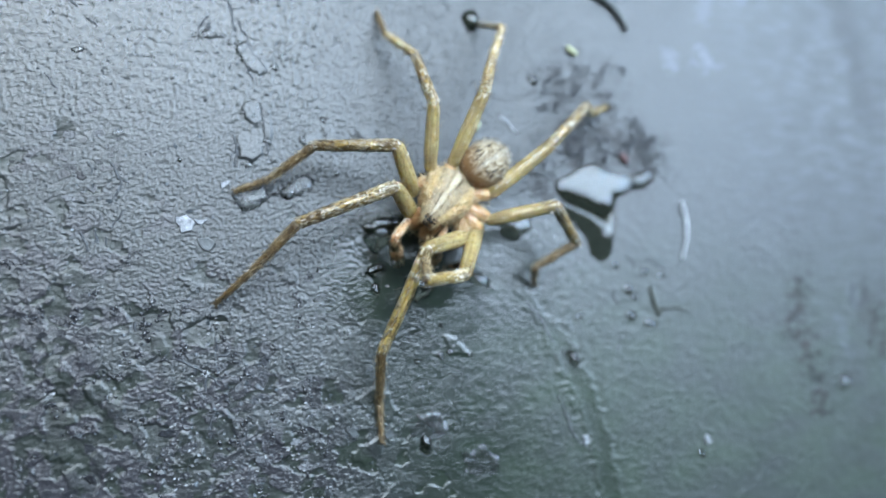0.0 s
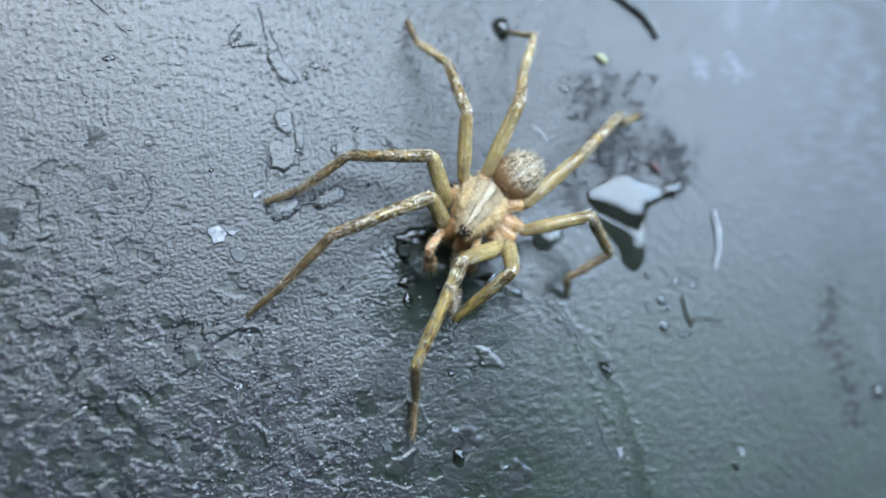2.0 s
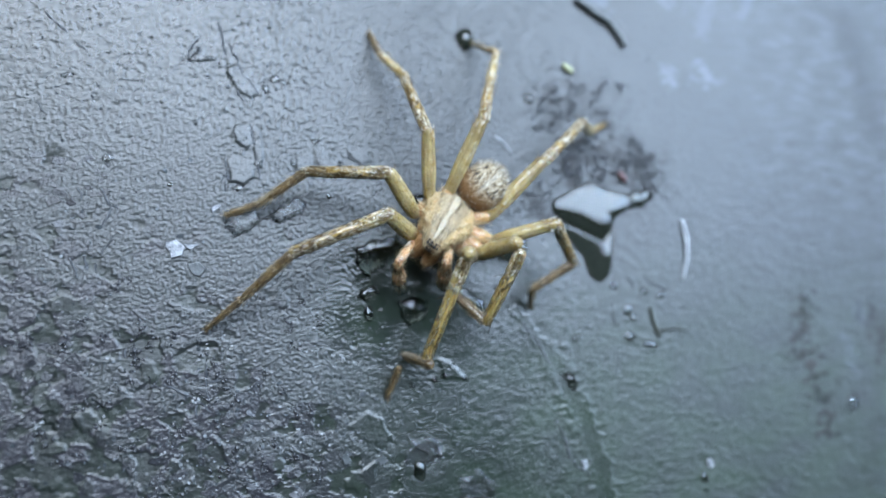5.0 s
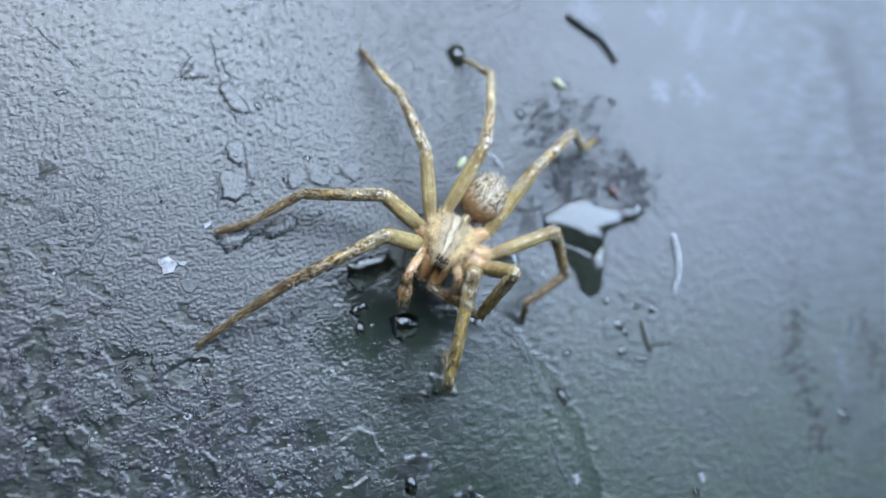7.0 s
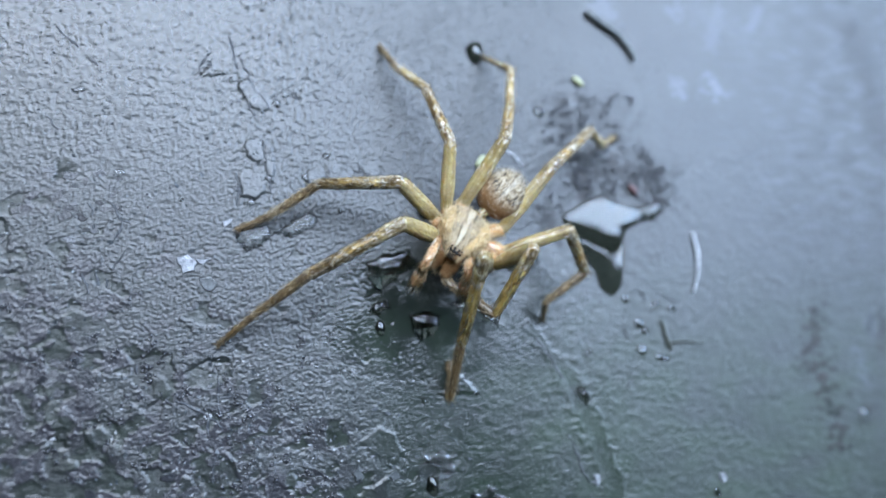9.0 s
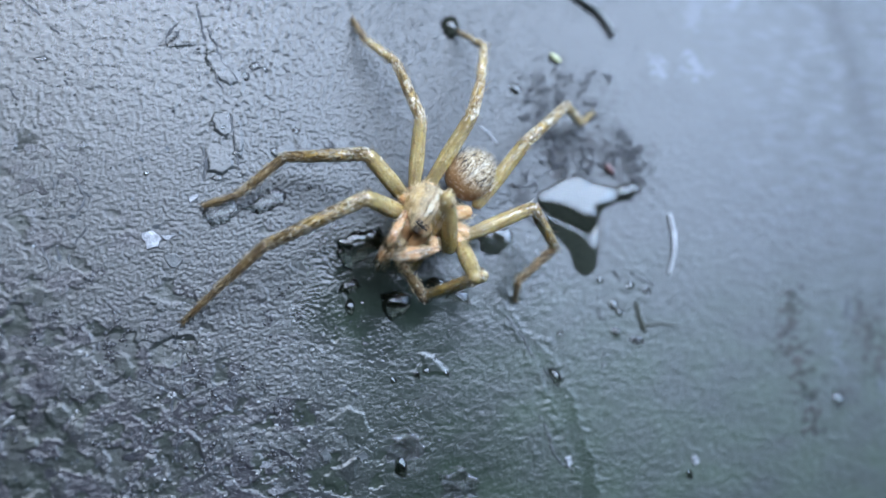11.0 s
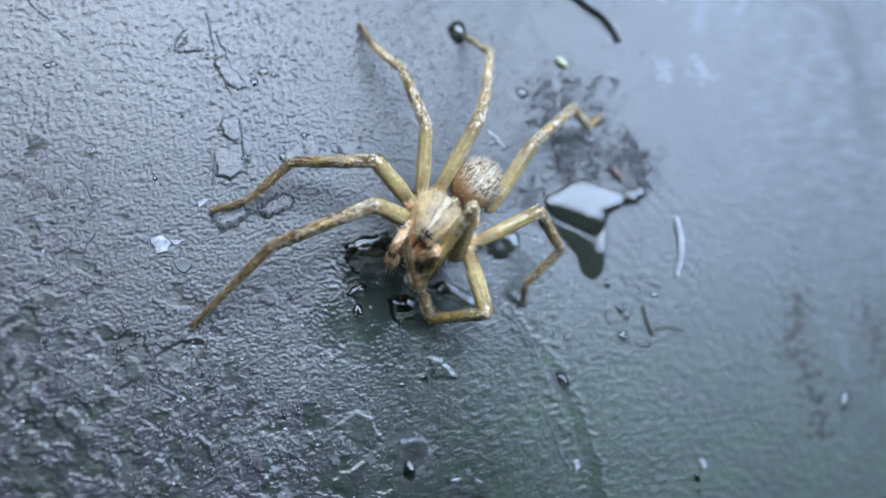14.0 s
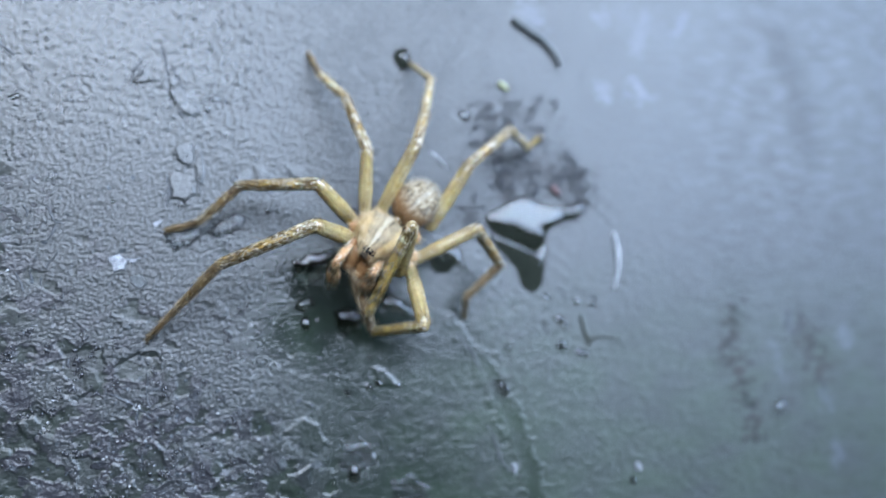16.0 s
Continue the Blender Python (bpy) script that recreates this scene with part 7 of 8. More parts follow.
    walk(leg_f[1], [
        (0, mm(6.56, -1.11, 6.75, 8.9, 27.9, -46.8)),
        (0.5, mm(6.62, -1.12, 6.8, 8.8, 28.4, -47.1)),
        (1, mm(6.71, -1.14, 6.8, 8.5, 28.6, -47.8)),
        (1.5, mm(6.47, -1.18, 6.8, 9.2, 28.4, -46.4)),
        (2, mm(6.53, -1.15, 6.8, 8.8, 28.6, -47)),
        (2.5, mm(6.51, -1.15, 6.75, 9.2, 27.8, -46.2)),
        (3, mm(6.45, -1.25, 6.76, 9.6, 27.7, -45.4)),
        (3.5, mm(6.53, -1.15, 6.75, 9.2, 27.6, -46.2)),
        (4, mm(6.44, -1.22, 6.76, 9.7, 27.5, -45.2)),
        (6.5, mm(8.33, 0.07, 6.84, -1.6, 32.1, -67.8)),
        (7, mm(8.07, 0.07, 6.68, 0, 30.3, -64.6)),
        (7.5, mm(7.92, 0.03, 6.68, 0.6, 30.2, -63.4)),
        (8, mm(7.85, 0.06, 6.63, 1, 29.6, -62.7)),
        (8.5, mm(7.68, -0.1, 6.6, 2.3, 29.1, -59.9)),
        (9, mm(7.4, -0.02, 6.49, 3.3, 27.8, -57.9)),
        (9.5, mm(7.21, -0.05, 6.44, 4.2, 27, -55.9)),
        (12, mm(6.3, 0.25, 6.34, 7.9, 26.6, -47.7)),
        (12.5, mm(6.47, 0.28, 6.39, 7.2, 27.3, -49.3)),
        (13, mm(6.37, 0.23, 6.38, 7.6, 27.1, -48.5)),
        (13.5, mm(6.4, 0.26, 6.39, 7.2, 27.3, -49.2)),
        (14, mm(6.33, 0.19, 6.39, 7.6, 27.2, -48.3)),
        (14.5, mm(6.42, 0.26, 6.34, 7.4, 26.9, -48.8)),
        (15, mm(6.49, 0.24, 6.29, 7.6, 26.5, -48.3)),
        (15.5, mm(6.57, 0.24, 6.25, 7.6, 26.3, -48.4)),
        (16, mm(6.6, 0.22, 6.26, 7.6, 26.3, -48.3)),
    ])
    walk(leg_f[2], [
        (0, mm(9.59, -4.34, 4.41, -1.7, 21.6, -149.2)),
        (0.5, mm(9.62, -4.35, 4.42, -1.9, 21.7, -149.6)),
        (1, mm(9.66, -4.39, 4.4, -2.1, 21.5, -150.3)),
        (1.5, mm(9.51, -4.37, 4.42, -1.8, 22, -149.4)),
        (2, mm(9.52, -4.36, 4.41, -1.8, 21.8, -149.4)),
        (2.5, mm(9.57, -4.35, 4.42, -1.8, 21.8, -149.3)),
        (3, mm(9.56, -4.41, 4.43, -1.9, 21.8, -149.7)),
        (3.5, mm(9.6, -4.35, 4.43, -1.8, 21.8, -149.4)),
        (4, mm(9.57, -4.38, 4.46, -1.8, 22.1, -149.4)),
        (6.5, mm(9.93, -3.86, 4.19, 0.1, 17.8, -144)),
        (7, mm(9.92, -3.83, 4.16, 0, 17.7, -144.1)),
        (7.5, mm(9.85, -3.84, 4.16, 0.1, 17.6, -143.9)),
        (8, mm(9.84, -3.81, 4.16, 0.1, 17.8, -143.7)),
        (8.5, mm(9.87, -3.88, 4.17, -0.1, 17.8, -144.5)),
        (9, mm(9.75, -3.78, 4.16, 0.3, 18.1, -143.3)),
        (9.5, mm(9.71, -3.75, 4.17, 0.4, 18.2, -142.7)),
        (12, mm(9.31, -3.06, 4.1, 3.1, 19.2, -134.6)),
        (12.5, mm(9.37, -3.09, 4.1, 2.9, 19, -135)),
        (13, mm(9.32, -3.11, 4.1, 2.9, 18.9, -135.1)),
        (13.5, mm(9.3, -3.1, 4.09, 2.9, 18.9, -135)),
        (14, mm(9.28, -3.13, 4.1, 2.9, 18.9, -135.2)),
        (14.5, mm(9.36, -3.1, 4.08, 2.8, 18.8, -135.2)),
        (15, mm(9.46, -3.1, 4.05, 2.7, 18.4, -135.7)),
        (15.5, mm(9.55, -3.12, 4.03, 2.5, 18.1, -136.2)),
        (16, mm(9.58, -3.14, 4.04, 2.5, 18.1, -136.3)),
    ])
    walk(leg_f[3], [
        (0, mm(5.72, -6.64, 2.63, 12.7, 53.6, -59.8)),
        (0.5, mm(5.74, -6.63, 2.63, 12.1, 53.5, -60.6)),
        (1, mm(5.75, -6.63, 2.63, 12, 53.7, -60.7)),
        (1.5, mm(5.64, -6.66, 2.61, 14.6, 52.9, -57.4)),
        (2, mm(5.65, -6.65, 2.61, 14.4, 52.9, -57.7)),
        (2.5, mm(5.71, -6.65, 2.63, 13.1, 53.5, -59.3)),
        (3, mm(5.67, -6.67, 2.63, 14.2, 53.7, -58)),
        (3.5, mm(5.73, -6.64, 2.63, 12.6, 53.6, -60)),
        (4, mm(5.71, -6.66, 2.64, 13.3, 53.8, -59.1)),
        (6.5, mm(6.2, -6.57, 2.71, -0.1, 56.3, -75.4)),
        (7, mm(6.19, -6.53, 2.68, 0, 55.4, -75.2)),
        (7.5, mm(6.13, -6.56, 2.69, 1.7, 55.6, -73.2)),
        (8, mm(6.13, -6.54, 2.68, 1.6, 55.2, -73.3)),
        (8.5, mm(6.12, -6.56, 2.69, 2, 55.6, -72.8)),
        (9, mm(6.06, -6.53, 2.66, 3.2, 54.5, -71.4)),
        (9.5, mm(6.05, -6.53, 2.66, 3.5, 54.5, -71)),
        (12, mm(6.1, -6.32, 2.51, 0.9, 49.9, -74.3)),
        (12.5, mm(6.13, -6.33, 2.52, 0.2, 50.4, -75.2)),
        (13, mm(6.08, -6.34, 2.52, 1.4, 50.4, -73.6)),
        (13.5, mm(6.06, -6.34, 2.52, 1.8, 50.2, -73.2)),
        (14, mm(6.03, -6.36, 2.53, 2.5, 50.5, -72.2)),
        (14.5, mm(6.1, -6.32, 2.51, 0.8, 50.1, -74.5)),
        (15, mm(6.18, -6.31, 2.52, -0.9, 50.3, -76.6)),
        (15.5, mm(6.23, -6.31, 2.52, -2.1, 50.4, -78.2)),
        (16, mm(6.25, -6.31, 2.53, -2.5, 50.7, -78.7)),
    ])
    walk(leg_g[0], [
        (0, mm(-0.14, -2.47, 3.18, 0, -27.3, -116.1)),
        (0.5, mm(-0.11, -2.31, 2.88, 0, -33.1, -113.9)),
        (1, mm(-0.09, -2.12, 2.95, 0, -28.2, -109.5)),
        (1.5, mm(-0.33, -2.69, 2.94, 0, -39.3, -114.1)),
        (2, mm(-0.37, -2.91, 2.75, 0, -53.1, -115.1)),
        (2.5, mm(-0.62, -3.19, 2.8, 0, -63.3, -105.3)),
        (3, mm(-0.75, -3.52, 2.87, 0, -74.6, -106.5)),
        (3.5, mm(-0.79, -3.74, 3.46, 0, -74.6, 58.2)),
        (4, mm(-1.05, -3.43, 3.25, 0, -61, -41.7)),
        (6.5, mm(1.95, -3.22, 4.52, -157.9, -71.2, 68.9)),
        (7, mm(1.54, -3.14, 4.6, -29.5, -77, -61.1)),
        (7.5, mm(1.37, -3.2, 4.63, -31.2, -74.1, -59.4)),
        (8, mm(1.19, -2.96, 4.6, -119.2, -66.5, 32)),
        (8.5, mm(1.07, -3.29, 4.59, -2, -51.8, -92.3)),
        (9, mm(0.64, -2.97, 4.6, -109.3, -78.4, 18.8)),
        (9.5, mm(0.41, -2.87, 4.67, -4.1, -89.1, -86.5)),
        (12, mm(-0.31, -3.5, 4.94, -3.6, -37.5, -87)),
        (12.5, mm(-0.08, -3.5, 4.94, -4.4, -30.7, -85.6)),
        (13, mm(-0.19, -3.56, 4.79, -5.2, -29.3, -84.1)),
        (13.5, mm(-0.16, -3.54, 4.77, -4.6, -30.2, -85.2)),
        (14, mm(-0.22, -3.61, 4.75, -4.5, -29.6, -85.4)),
        (14.5, mm(-0.15, -3.54, 4.81, -4.5, -31.6, -85.3)),
        (15, mm(-0.08, -3.6, 4.84, -4.5, -30.6, -85.4)),
        (15.5, mm(0, -3.59, 4.89, -4.2, -30.7, -86)),
        (16, mm(0.02, -3.6, 4.86, -4.6, -29.1, -85.2)),
    ])
    walk(leg_g[1], [
        (0, mm(-2.72, -7.74, 6.21, -7.4, -47.3, -168.6)),
        (0.5, mm(-2.35, -7.37, 6.48, -9.6, -43.4, -165.6)),
        (1, mm(-2.03, -7.6, 6.07, -8.7, -40.3, -166.8)),
        (1.5, mm(-2.42, -7.35, 7.12, -12.3, -34.3, -160.9)),
        (2, mm(-2.05, -6.5, 8.03, -10, 42.4, -136)),
        (2.5, mm(-1.4, -6.05, 8.7, -11.7, 21.3, -139.2)),
        (3, mm(-1.25, -5.2, 9.23, -4.8, 35.2, -124.7)),
        (3.5, mm(0.13, -2.25, 9.82, 2.5, 41, -112.9)),
        (4, mm(1.34, -5.56, 9.02, 2.1, 34.2, -113.6)),
        (6.5, mm(2.72, -1.24, 10.76, 9.5, 39.5, -101.3)),
        (7, mm(2.26, -4.44, 11.03, 0, 61.9, -113.3)),
        (7.5, mm(2.29, -4.76, 10.98, -12.1, 59.5, -127.1)),
        (8, mm(3.42, -1.57, 10.66, 7, 27.4, -100.6)),
        (8.5, mm(0.91, -7.37, 9.77, -38.1, 78.5, -151)),
        (9, mm(1.9, -2.54, 11.07, -3.7, 39.7, -113.3)),
        (9.5, mm(0.41, -2.97, 11.27, -11.5, 53.7, -124)),
        (12, mm(-0.04, -8.73, 8.96, -54.8, 64.2, -173.6)),
        (12.5, mm(0.35, -9.16, 8.31, -60.3, 60.7, -179.8)),
        (13, mm(0.4, -9.28, 8.02, -62.3, 61.4, 178)),
        (13.5, mm(0.31, -9.22, 8.09, -62.1, 61.8, 178.1)),
        (14, mm(0.24, -9.33, 8.01, -59.9, 63.9, -179.4)),
        (14.5, mm(0.31, -9.14, 8.27, -58.2, 63.2, -177.5)),
        (15, mm(0.38, -9.26, 8.2, -61.3, 64.2, 179.1)),
        (15.5, mm(0.39, -9.25, 8.27, -60, 61, -179.5)),
        (16, mm(0.5, -9.34, 8.07, -58.4, 60.2, -177.7)),
    ])
    walk(leg_g[2], [
        (0, mm(-7.77, -8.76, 11.8, -40.6, 59.7, 66.8)),
        (0.5, mm(-7.69, -8.75, 11.71, -41.4, 59.1, 66)),
        (1, mm(-7.67, -8.92, 11, -41.8, 56.8, 65.5)),
        (1.5, mm(-8.35, -9.4, 11.4, -42.4, 56, 64.8)),
        (2, mm(-6.08, -10.39, 2.9, -30.6, 15.5, 83.6)),
        (2.5, mm(-6.76, -10.68, 5.94, -32.2, 32.3, 79.7)),
        (3, mm(-4.78, -10.31, 4.85, -24.4, 27.7, 95.2)),
        (3.5, mm(-2.11, -7.53, 4.84, -8.4, 33.8, 125.8)),
        (4, mm(-1.17, -11.33, 4.74, -12, 20.3, 118)),
        (6.5, mm(1.57, -6.99, 5.93, 1, 14.5, 159.8)),
        (7, mm(0.85, -7.72, 4.32, 0, -4.7, 148.4)),
        (7.5, mm(-0.03, -7.84, 4.43, 0.5, -4.8, 142.8)),
        (8, mm(2.18, -8.2, 7.16, 1.2, 17.5, 149.6)),
        (8.5, mm(-0.42, -8.11, 2.32, 1.9, -24.7, 139.8)),
        (9, mm(-0.42, -7.92, 6.22, 1.8, 13.8, 140.4)),
        (9.5, mm(-2.11, -6.7, 5.15, 1.8, 2.7, 140.4)),
        (12, mm(-3.33, -9.1, 2.12, 8, -32, 117.3)),
        (12.5, mm(-3.37, -9.17, 1.68, 9.2, -36.3, 115.3)),
        (13, mm(-3.23, -9.16, 1.35, 7.7, -35.3, 117.9)),
        (13.5, mm(-3.27, -9.11, 1.39, 8.1, -34.8, 117.2)),
        (14, mm(-3.1, -9.37, 1.19, 7.3, -34.8, 118.6)),
        (14.5, mm(-3.12, -9.29, 1.49, 7.7, -34, 117.8)),
        (15, mm(-2.93, -9.21, 1.36, 6.7, -35.9, 119.6)),
        (15.5, mm(-3.29, -9.28, 1.62, 9.2, -36, 115.3)),
        (16, mm(-3.27, -9.5, 1.47, 9.7, -35.5, 114.4)),
    ])
    walk(leg_g[3], [
        (0, mm(-6.66, -6.16, 6.96, 1.6, 39.6, 63.2)),
        (0.5, mm(-6.52, -6.12, 6.9, 1.4, 38.6, 62.9)),
        (1, mm(-6.4, -6.13, 6.31, 1.6, 35.6, 63.1)),
        (1.5, mm(-7.02, -6.56, 6.76, 1.2, 37.1, 62.4)),
        (2, mm(-5.48, -5.03, 1.41, 3.4, 5.7, 68.4)),
        (2.5, mm(-5.92, -6.03, 2.94, 3.5, 16.9, 68.5)),
        (3, mm(-5.24, -5.37, 2.24, 4.5, 13, 72.5)),
        (3.5, mm(-4.83, -3.76, 1.73, 4.2, 10.8, 71)),
        (4, mm(-3.64, -6.69, 2.81, 8.3, 14.9, 89.4)),
        (6.5, mm(-3.52, -5.11, 4.53, 0.3, 33.1, 70.1)),
        (7, mm(-3.9, -4.8, 4.78, 0, 35.3, 69.6)),
        (7.5, mm(-4.47, -4.46, 4.9, -5.6, 37.3, 60)),
        (8, mm(-2.43, -5.5, 5.47, 18.4, 35.7, 99.4)),
        (8.5, mm(-4.3, -4.82, 4.66, 1.5, 33.5, 70.1)),
        (9, mm(-4.61, -4.45, 4.88, 2.5, 35.4, 71.9)),
        (9.5, mm(-6.42, -3.13, 4.89, -19.6, 35.9, 34.9)),
        (12, mm(-5.51, -4.88, 5.09, 1.9, 30.7, 73)),
        (12.5, mm(-5.29, -5.09, 4.99, 2.4, 29.3, 74.1)),
        (13, mm(-5.37, -5.12, 4.59, 2.2, 26.1, 73.6)),
        (13.5, mm(-5.37, -5.02, 4.58, 1.7, 26.5, 72.5)),
        (14, mm(-5.3, -5.33, 4.38, 3, 23.3, 75.5)),
        (14.5, mm(-5.28, -5.19, 4.62, 2.7, 25.9, 74.7)),
        (15, mm(-5.17, -5.27, 4.64, 3.1, 25.9, 75.6)),
        (15.5, mm(-5.23, -5.18, 4.91, 2.1, 29.2, 73.6)),
        (16, mm(-5.16, -5.35, 4.73, 2.8, 26.2, 75)),
    ])
    walk(leg_h[0], [
        (0, mm(-0.77, -3.41, 3.05, 0, -34.3, -160.8)),
        (0.5, mm(-0.41, -3.36, 2.86, 0, -32.3, -162.4)),
        (1, mm(-0.16, -3.32, 2.88, 0, -28.5, -161.6)),
        (1.5, mm(-0.84, -3.51, 3.08, 0, -33.5, -162.8)),
        (2, mm(-0.75, -3.43, 3.03, 0, -34.3, -161.1)),
        (2.5, mm(-0.9, -3.47, 3.04, 0, -37.1, -159.6)),
        (3, mm(-0.98, -3.53, 3.03, 0, -37.7, -158.9)),
        (3.5, mm(-0.99, -3.38, 2.92, 0, -44.7, -155.1)),
        (4, mm(-1.26, -3.25, 2.9, 0, -48.8, -137.9)),
        (6.5, mm(0.77, -3.84, 4.68, 154.1, -63.1, 112.5)),
        (7, mm(0.34, -3.69, 4.8, 71.3, -72, -160.4)),
        (7.5, mm(0.15, -3.73, 4.84, 132.8, -70.2, 135.3)),
        (8, mm(-0.04, -3.47, 4.8, 88.1, -76.4, -178.4)),
        (8.5, mm(-0.17, -3.8, 4.78, 133.1, -68.1, 134.7)),
        (9, mm(-0.61, -3.43, 4.8, 92, -71.5, 178.3)),
        (9.5, mm(-0.83, -3.35, 4.9, 166, -36.4, 95.1)),
        (12, mm(-1.58, -3.8, 5.28, 132.7, -66.9, 135.5)),
        (12.5, mm(-1.34, -3.84, 5.27, 140.4, -69.6, 127.1)),
        (13, mm(-1.47, -3.89, 5.07, 145.3, -69.4, 122)),
        (13.5, mm(-1.44, -3.86, 5.04, 150.5, -65.6, 116.3)),
        (14, mm(-1.5, -3.95, 5.01, 171.5, -60.3, 92.8)),
        (14.5, mm(-1.42, -3.88, 5.09, 169.9, -61.8, 94.6)),
        (15, mm(-1.34, -3.94, 5.14, 175.1, -56.3, 88.6)),
        (15.5, mm(-1.26, -3.94, 5.21, 172, -59.4, 92.3)),
        (16, mm(-1.24, -3.95, 5.17, 175.4, -60.6, 88.3)),
    ])
    walk(leg_h[1], [
        (0, mm(-6.39, -5.36, 7.11, -5.6, 16.1, -112.9)),
        (0.5, mm(-6.21, -5.2, 6.71, -6.1, -2.6, -117.1)),
        (1, mm(-6.17, -5.32, 6.31, -6.1, -1.6, -116.9)),
        (1.5, mm(-6.58, -5.29, 7.05, -6.2, -2.8, -116.2)),
        (2, mm(-6.37, -5.36, 7.09, -6.1, 6.3, -115.4)),
        (2.5, mm(-6.28, -5.47, 7.38, -6.1, 5.6, -115.4)),
        (3, mm(-6.3, -5.59, 7.43, -5.6, 12.5, -112)),
        (3.5, mm(-5.63, -5.54, 7.98, -5.6, 4.7, -112)),
        (4, mm(-4.78, -6.43, 8.32, -5.4, 12.7, -110.8)),
        (6.5, mm(-0.47, -0.84, 11.11, -2.1, 34.3, -102.6)),
        (7, mm(-1.76, -4.44, 11.65, 0, 24.6, -98.4)),
        (7.5, mm(-1.58, -2.02, 11.62, 0.9, 34.4, -96.6)),
        (8, mm(-1.73, -3.51, 11.8, 2, 37, -94.7)),
        (8.5, mm(-2.06, -1.88, 11.46, 1.1, 38.4, -96.2)),
        (9, mm(-2.89, -3.36, 11.63, 4.4, 47.5, -91.3)),
        (9.5, mm(-1.34, 2.42, 9.18, 1.9, 37.5, -95.1)),
        (12, mm(-3.6, -1.81, 11.9, -22.8, 74.2, -123.2)),
        (12.5, mm(-2.86, -1.85, 12.02, -26.2, 68.2, -126.8)),
        (13, mm(-2.81, -1.75, 11.81, -15.6, 69.5, -115.5)),
        (13.5, mm(-2.76, -1.19, 11.6, -14.1, 64.6, -113.8)),
        (14, mm(-1.68, -0.38, 11.27, -17, 46.5, -117.4)),
        (14.5, mm(-1.69, -0.49, 11.44, -11.8, 46, -110.1)),
        (15, mm(-1.25, 0.05, 11.13, -11.1, 44.3, -109.1)),
        (15.5, mm(-1.4, -0.28, 11.4, -13.6, 36.8, -112.9)),
        (16, mm(-1.14, -0.42, 11.44, -13.8, 37.2, -113.4)),
    ])
    walk(leg_h[2], [
        (0, mm(-10.29, -14.56, 4.22, 168.9, 39.3, -83.8)),
        (0.5, mm(-10.95, -14.45, 7.19, 174.2, 56.1, -76.7)),
        (1, mm(-10.88, -14.59, 6.6, 172.6, 56.9, -78.6)),
        (1.5, mm(-11.17, -14.6, 7.55, -178.4, 57.8, -68)),
        (2, mm(-10.8, -14.7, 5.95, -178.9, 57.1, -68.6)),
        (2.5, mm(-10.72, -14.82, 6.37, 178.5, 57.6, -71.6)),
        (3, mm(-10.1, -15, 5.18, 176.5, 51.8, -74.1)),
        (3.5, mm(-9.52, -15.15, 7.13, 171.8, 54.4, -79.9)),
        (4, mm(-8.39, -15.91, 6.04, 166.2, 57.9, -86.6)),
        (6.5, mm(-2.35, -9.22, 5.24, 4.3, 9.2, 104.4)),
        (7, mm(-3.15, -13.79, 7.32, -114.3, 74.7, -25.1)),
        (7.5, mm(-2.57, -10.54, 5.75, 4.6, 8.4, 104.8)),
        (8, mm(-2.42, -11.79, 5.55, 149.5, 46, -92.6)),
        (8.5, mm(-2.93, -9.99, 5, 9.9, 2.7, 105.9)),
        (9, mm(-3.05, -10.39, 3.96, 139.1, 36.2, -92.8)),
        (9.5, mm(-2.08, -5.8, 2.85, 130.7, -31.7, 152.4)),
        (12, mm(-5.15, -4.19, 1.9, 113.5, -78.2, 171.7)),
        (12.5, mm(-5.17, -4.94, 2.37, 156.7, -75.8, 127.5)),
        (13, mm(-4.37, -5.04, 2.07, 133.4, -63, 152.1)),
        (13.5, mm(-4.57, -5.27, 2.2, 145.1, -61.7, 138.9)),
        (14, mm(-4.97, -6.74, 3.73, 166.8, -29.3, 110)),
        (14.5, mm(-4.18, -7.27, 3.96, 163.4, -21.8, 117.9)),
        (15, mm(-3.68, -6.98, 3.86, 159.5, -24.9, 127.5)),
        (15.5, mm(-4.65, -7.94, 5.17, 165.6, -5.6, 105)),
        (16, mm(-4.43, -8.03, 5.16, 165.4, -4.4, 107.7)),
    ])
